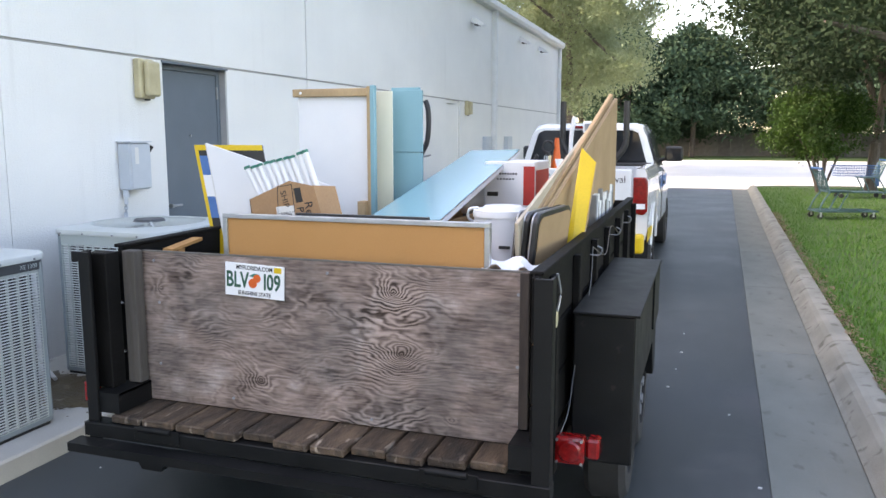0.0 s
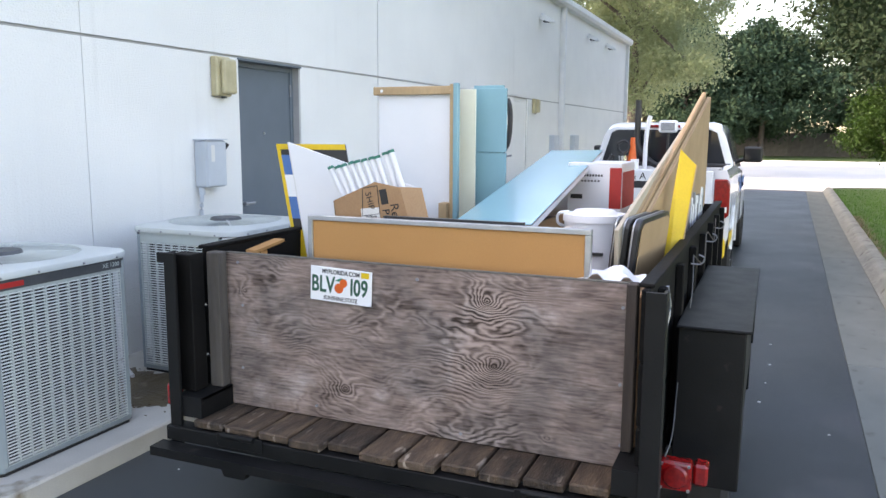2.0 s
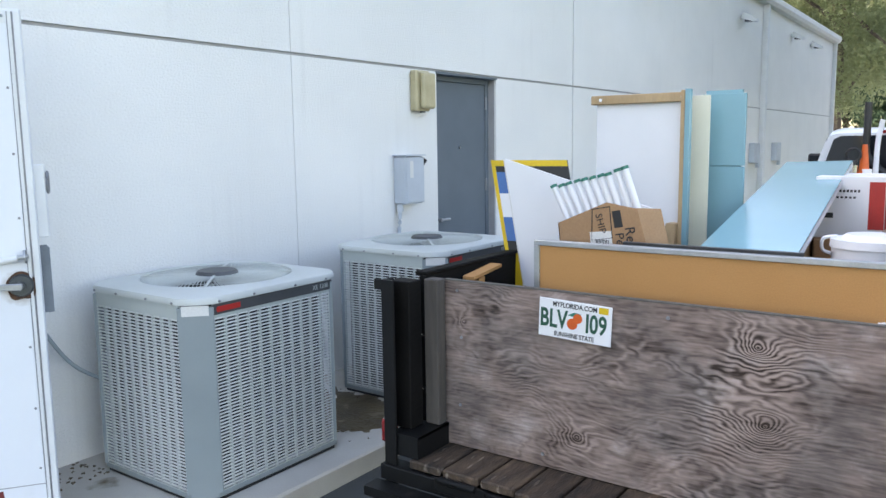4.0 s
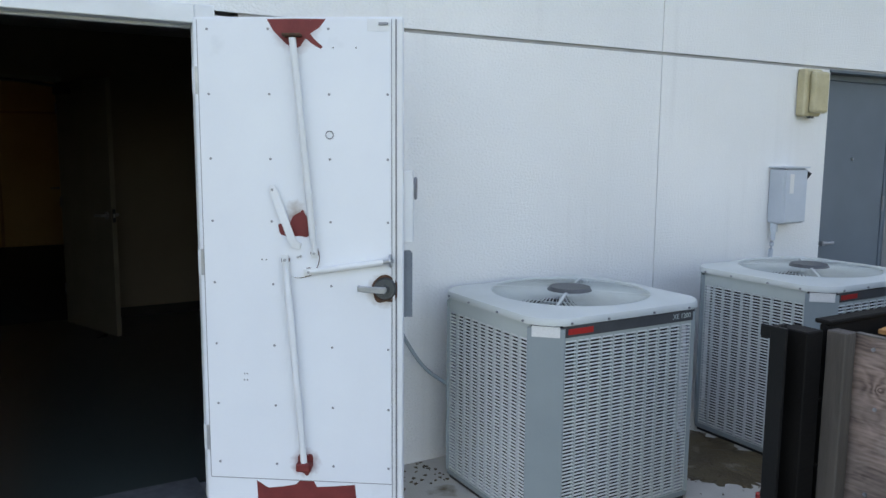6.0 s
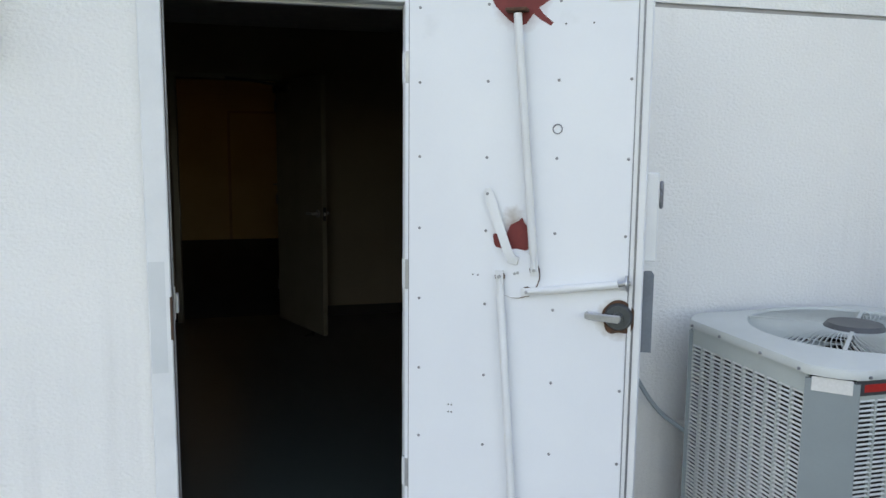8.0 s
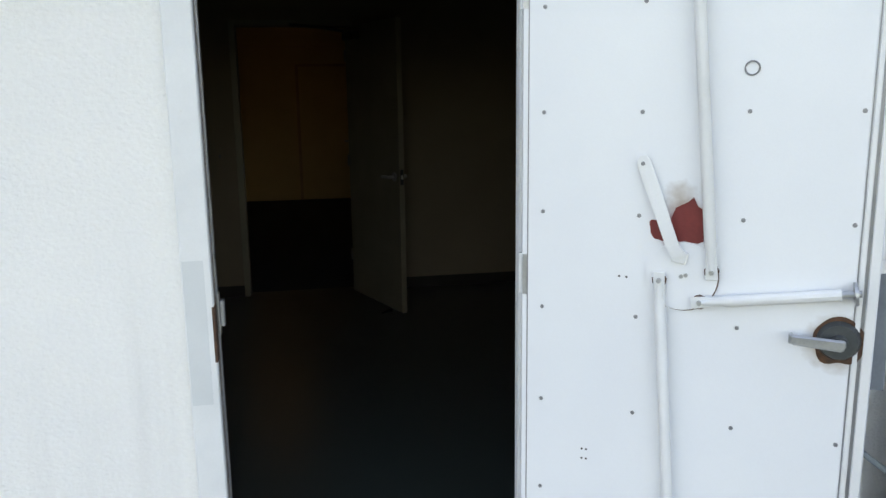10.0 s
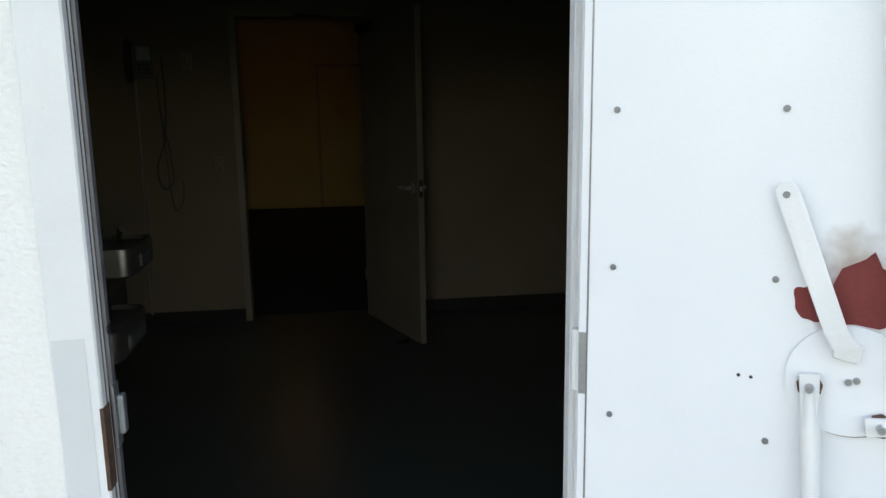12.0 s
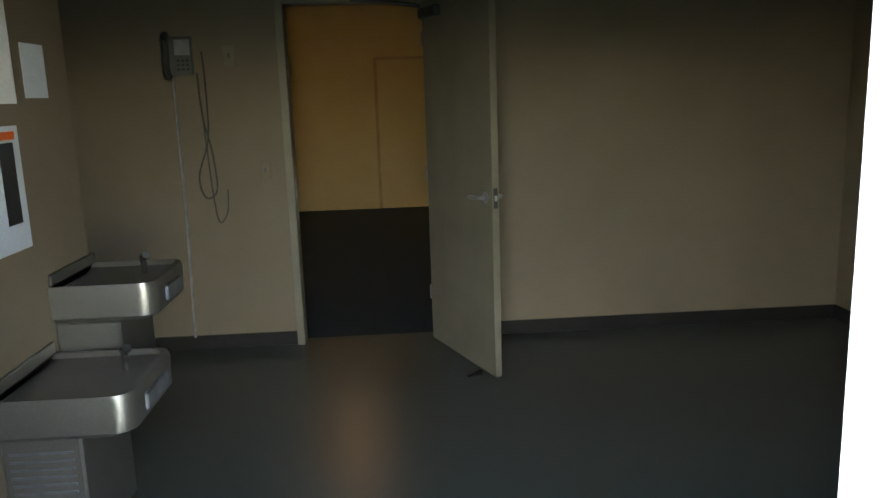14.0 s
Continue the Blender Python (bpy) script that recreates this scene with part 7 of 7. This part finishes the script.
def folding_top(y, dx, label):
    t = thing("table_top", label, "table top", (3.95 + dx, y, 0.57), -6, group="stacked table tops")
    pts = []
    for cy, cz, a0 in ((0.5, 0.86, 0), (0.06, 0.86, 90), (0.06, 0.06, 180), (0.5, 0.06, 270)):
        for k in range(6):
            an = radians(a0 + 18 * k)
            pts.append(Vector((0.1 * (cz + 0.05 * math.sin(an)), cy + 0.06 * math.cos(an), cz + 0.05 * math.sin(an))))
    part("rim", P(pts, (0.036, 0, 0), 0.006), "black", t, "black rubber rim")
    part("edge_line", P([Vector((p.x + 0.006, 0.28 + (p.y - 0.28) * 1.006, 0.46 + (p.z - 0.46) * 1.004)) for p in pts], (0.006, 0, 0)), "steel", t, "thin pale edge line")
    ins = [Vector((p.x + 0.0365, 0.28 + (p.y - 0.28) * 0.92, 0.46 + (p.z - 0.46) * 0.955)) for p in pts]
    part("face", P(ins, (0.003, 0, 0)), "tan_board", t, "tan laminate face")


folding_top(4.2, -0.135, "table top with black rim and tan face, stacked on edge")
folding_top(4.15, -0.09, "table top with black rim and tan face, stacked on edge")
folding_top(4.12, -0.045, "foremost table top with black rim and tan face, stacked on edge")
rb = random.Random(3)
y = 5.55
for k in range(10):
    th = rb.uniform(0.05, 0.11)
    hgt = rb.uniform(0.84, 0.93)
    bk = thing("binder", "white and grey flat file standing on edge", "binder", (4.04, y, 0.57), group="binders")
    part("cover", B(-0.05, 0, 0.003, 0.06, th - 0.012, hgt, 0.004), "white" if k % 3 else "dull_steel", bk)
    part("spine_mark", B(0.0602, 0.01, hgt - 0.22, 0.0612, th - 0.03, hgt - 0.05), "dark_plastic" if k % 2 else "grey_box", bk)
    y += th + 0.012
ht = thing("hand_truck", "hand truck with black curved handle among the load", "hand truck", (2.85, 6.0, 0.57))
part("handle", sweep(bmesh.new(), curve_pts([(2.755, 6.0, 1.62), (2.77, 6.0, 1.7), (2.81, 6.0, 1.78), (2.825, 6.0, 1.9), (2.82, 6.0, 2.02), (2.8, 6.0, 2.08)]), 0.019, 10), "black", ht, "black rubber grip", world_space=True, smooth=True)
part("post", R((2.755, 6.0, 0.57), (2.755, 6.0, 1.63), 0.013), "steel", ht, world_space=True)
part("crossbar", R((2.7, 6.0, 1.66), (2.84, 6.0, 1.69), 0.007), "steel", ht, world_space=True)
bg1 = thing("bundle", "white and orange plastic sacks heaped in the trailer", "sack", (3.0, 6.6, 0.57))
rb = random.Random(12)
for k in range(7):
    bm = bmesh.new()
    bmesh.ops.create_icosphere(bm, subdivisions=3, radius=0.2)
    for v in bm.verts:
        v.co *= 1 + 0.25 * noise.noise(v.co * 6 + Vector((k * 3, 0, 0)))
        v.co.z = max(v.co.z * 0.7, -0.1)
    bm.transform(Matrix.Translation((2.75 + 0.07 * k, 6.5 + rb.uniform(-0.15, 0.25), 0.67 + 0.17 * (k % 5))))
    part("sack", bm, ("white", "orange", "white", "dull_steel", "white", "orange", "white")[k], bg1, world_space=True, smooth=True)
df3 = thing("drop_cloth", "crumpled white cloth tucked behind the pin board", "cloth", (3.9, 3.9, 1.1))
bm = bmesh.new()
bmesh.ops.create_grid(bm, x_segments=14, y_segments=10, size=0.12)
for v in bm.verts:
    v.co.z = 0.05 * noise.noise(v.co * 14) + 0.02
bmesh.ops.solidify(bm, geom=bm.faces[:], thickness=0.004)
bm.transform(Matrix.Translation((3.96, 3.88, 1.255)))
part("cloth", bm, "white", df3, world_space=True, smooth=True)
wb = thing("packing_box", "low brown carton filling the trailer corner", "box", (3.98, 3.9, 0.565))
part("carton", B(3.9, 3.7, 0.57, 4.11, 4.05, 1.24, 0.006), "card", wb, world_space=True)
wb = thing("wood_offcut", "brown board offcut lying along the trailer side", "wood", (2.25, 4.0, 0.565))
part("offcut", P([(2.18, 3.85, 1.258), (2.24, 3.85, 1.258), (2.235, 4.1, 1.285), (2.175, 4.1, 1.285)], (0, 0, 0.015)), "cork", wb, world_space=True)
part("prop", B(2.18, 3.9, 0.57, 2.235, 3.95, 1.262), "cork", wb, world_space=True)

can = thing("fuel_can", "red plastic fuel can in the truck bed", "fuel can", (2.64, 10.25, 0.72))
part("body", B(-0.12, -0.1, 0, 0.12, 0.1, 0.78, 0.03, seg=2), "red", can)
part("spout", R((0.05, 0, 0.78), (0.1, 0, 0.87), 0.025), "black", can)
pump = thing("hand_pump", "dull chrome pump with black hoop standing in the truck bed", "pump", (2.85, 10.35, 0.72))
part("cylinder", R((0, 0, 0), (0, 0, 0.86), 0.05, 18), "chrome", pump)
part("cap", R((0, 0, 0.86), (0, 0, 0.9), 0.03, 14), "black", pump)
part("hoop", sweep(bmesh.new(), [(0.07 * math.cos(k * 0.4488), 0, 0.97 + 0.07 * math.sin(k * 0.4488)) for k in range(15)], 0.014, 6), "black", pump, smooth=True)
part("side_tank", R((0.12, 0.05, 0), (0.12, 0.05, 0.82), 0.06, 18), "white", pump)
rl = thing("ladder_rack_roll", "white padded bar leaning behind the truck cab", "bar", (3.02, 11.6, 0.72))
part("bar", sweep(bmesh.new(), curve_pts([(2.94, 11.5, 0.72), (2.94, 11.5, 1.7), (2.97, 11.5, 2.0), (2.99, 11.5, 2.08)]), 0.03, 10), "white", rl, world_space=True, smooth=True)

# ---- shopping carts on the lawn ----
def cart(x, y, rz, basket, label):
    t = thing("shopping_cart", label, "shopping cart", (x, y, 0.13), rz, group="shopping carts")
    L, paint = 1.22, "cart_blue" if basket else "cart"
    deck = part("deck", P([(0.0, -0.27, 0.15), (L, -0.2, 0.15), (L, 0.2, 0.15), (0.0, 0.27, 0.15)], (0, 0, 0.025)), "cart", t, "flat lower deck")
    for s in (-1, 1):
        part("rim", R((0.0, s * 0.27, 0.163), (L, s * 0.2, 0.163), 0.02), "cart", deck)
        part("leg", sweep(bmesh.new(), curve_pts([(0.02, s * 0.25, 0.17), (0.1, s * 0.245, 0.36), (0.22, s * 0.24, 0.54)]), 0.017, 8), "cart", t, smooth=True)
        part("strut", sweep(bmesh.new(), curve_pts([(0.42, s * 0.22, 0.17), (0.5, s * 0.22, 0.36), (0.58, s * 0.22, 0.54), (0.4, s * 0.225, 0.565), (0.2, s * 0.24, 0.56)]), 0.017, 8), "cart", t, smooth=True)
        part("upright", sweep(bmesh.new(), curve_pts([(0.22, s * 0.24, 0.54), (0.12, s * 0.25, 0.8), (0.02, s * 0.26, 1.03)]), 0.02, 8), "cart", t, smooth=True)
        for xx, yy in ((0.06, 0.25), (1.12, 0.19)):
            w = part("caster", R((xx, s * yy - 0.02, 0.06), (xx, s * yy + 0.02, 0.06), 0.06, 16), "rubber", t)
            part("fork", B(xx - 0.02, s * yy - 0.03, 0.05, xx + 0.02, s * yy - 0.022, 0.15), "steel", w)
    part("tray", B(0.2, -0.22, 0.545, 0.66, 0.22, 0.575, 0.008), "cart", t, "shallow raised tray")
    for k in range(9):
        yy = -0.2 + 0.05 * k
        part("back_wire", R((0.2, yy, 0.57), (0.06, yy, 0.98), 0.007, 6), "cart", t)
    for z, xx in ((0.68, 0.162), (0.8, 0.122), (0.92, 0.08)):
        part("back_wire", R((xx, -0.25, z), (xx, 0.25, z), 0.008, 6), "cart", t)
    part("handle", R((0.02, -0.28, 1.03), (0.02, 0.28, 1.03), 0.024), "cart_blue", t, "blue handle grip")
    if basket:
        part("post_cover", B(0.0, -0.3, 0.3, 0.1, -0.24, 0.95, 0.015), "cart_blue", t, "blue plastic post cover")
        for z in (0.6, 0.67, 0.74, 0.81, 0.88):
            f = (z - 0.6) / 0.28
            pts = [(0.2, -0.22 - 0.05 * f, z), (1.25 + 0.1 * f, -0.18 - 0.05 * f, z), (1.25 + 0.1 * f, 0.18 + 0.05 * f, z), (0.2, 0.22 + 0.05 * f, z), (0.2, -0.22 - 0.05 * f, z)]
            part("wire", sweep(bmesh.new(), pts, 0.008 if z > 0.85 else 0.005, 5), paint, t)
        for k in range(17):
            xx = 0.22 + 0.064 * k
            for s in (-1, 1):
                part("wire", R((xx, s * (0.22 - 0.002 * k), 0.6), (xx + 0.01, s * (0.27 - 0.002 * k), 0.88), 0.004, 5), paint, t)


cart(6.85, 18.3, 14, False, "teal metal shopping cart frame standing on the lawn")
cart(9.3, 24.6, 191, True, "blue wire shopping cart standing on the lawn")
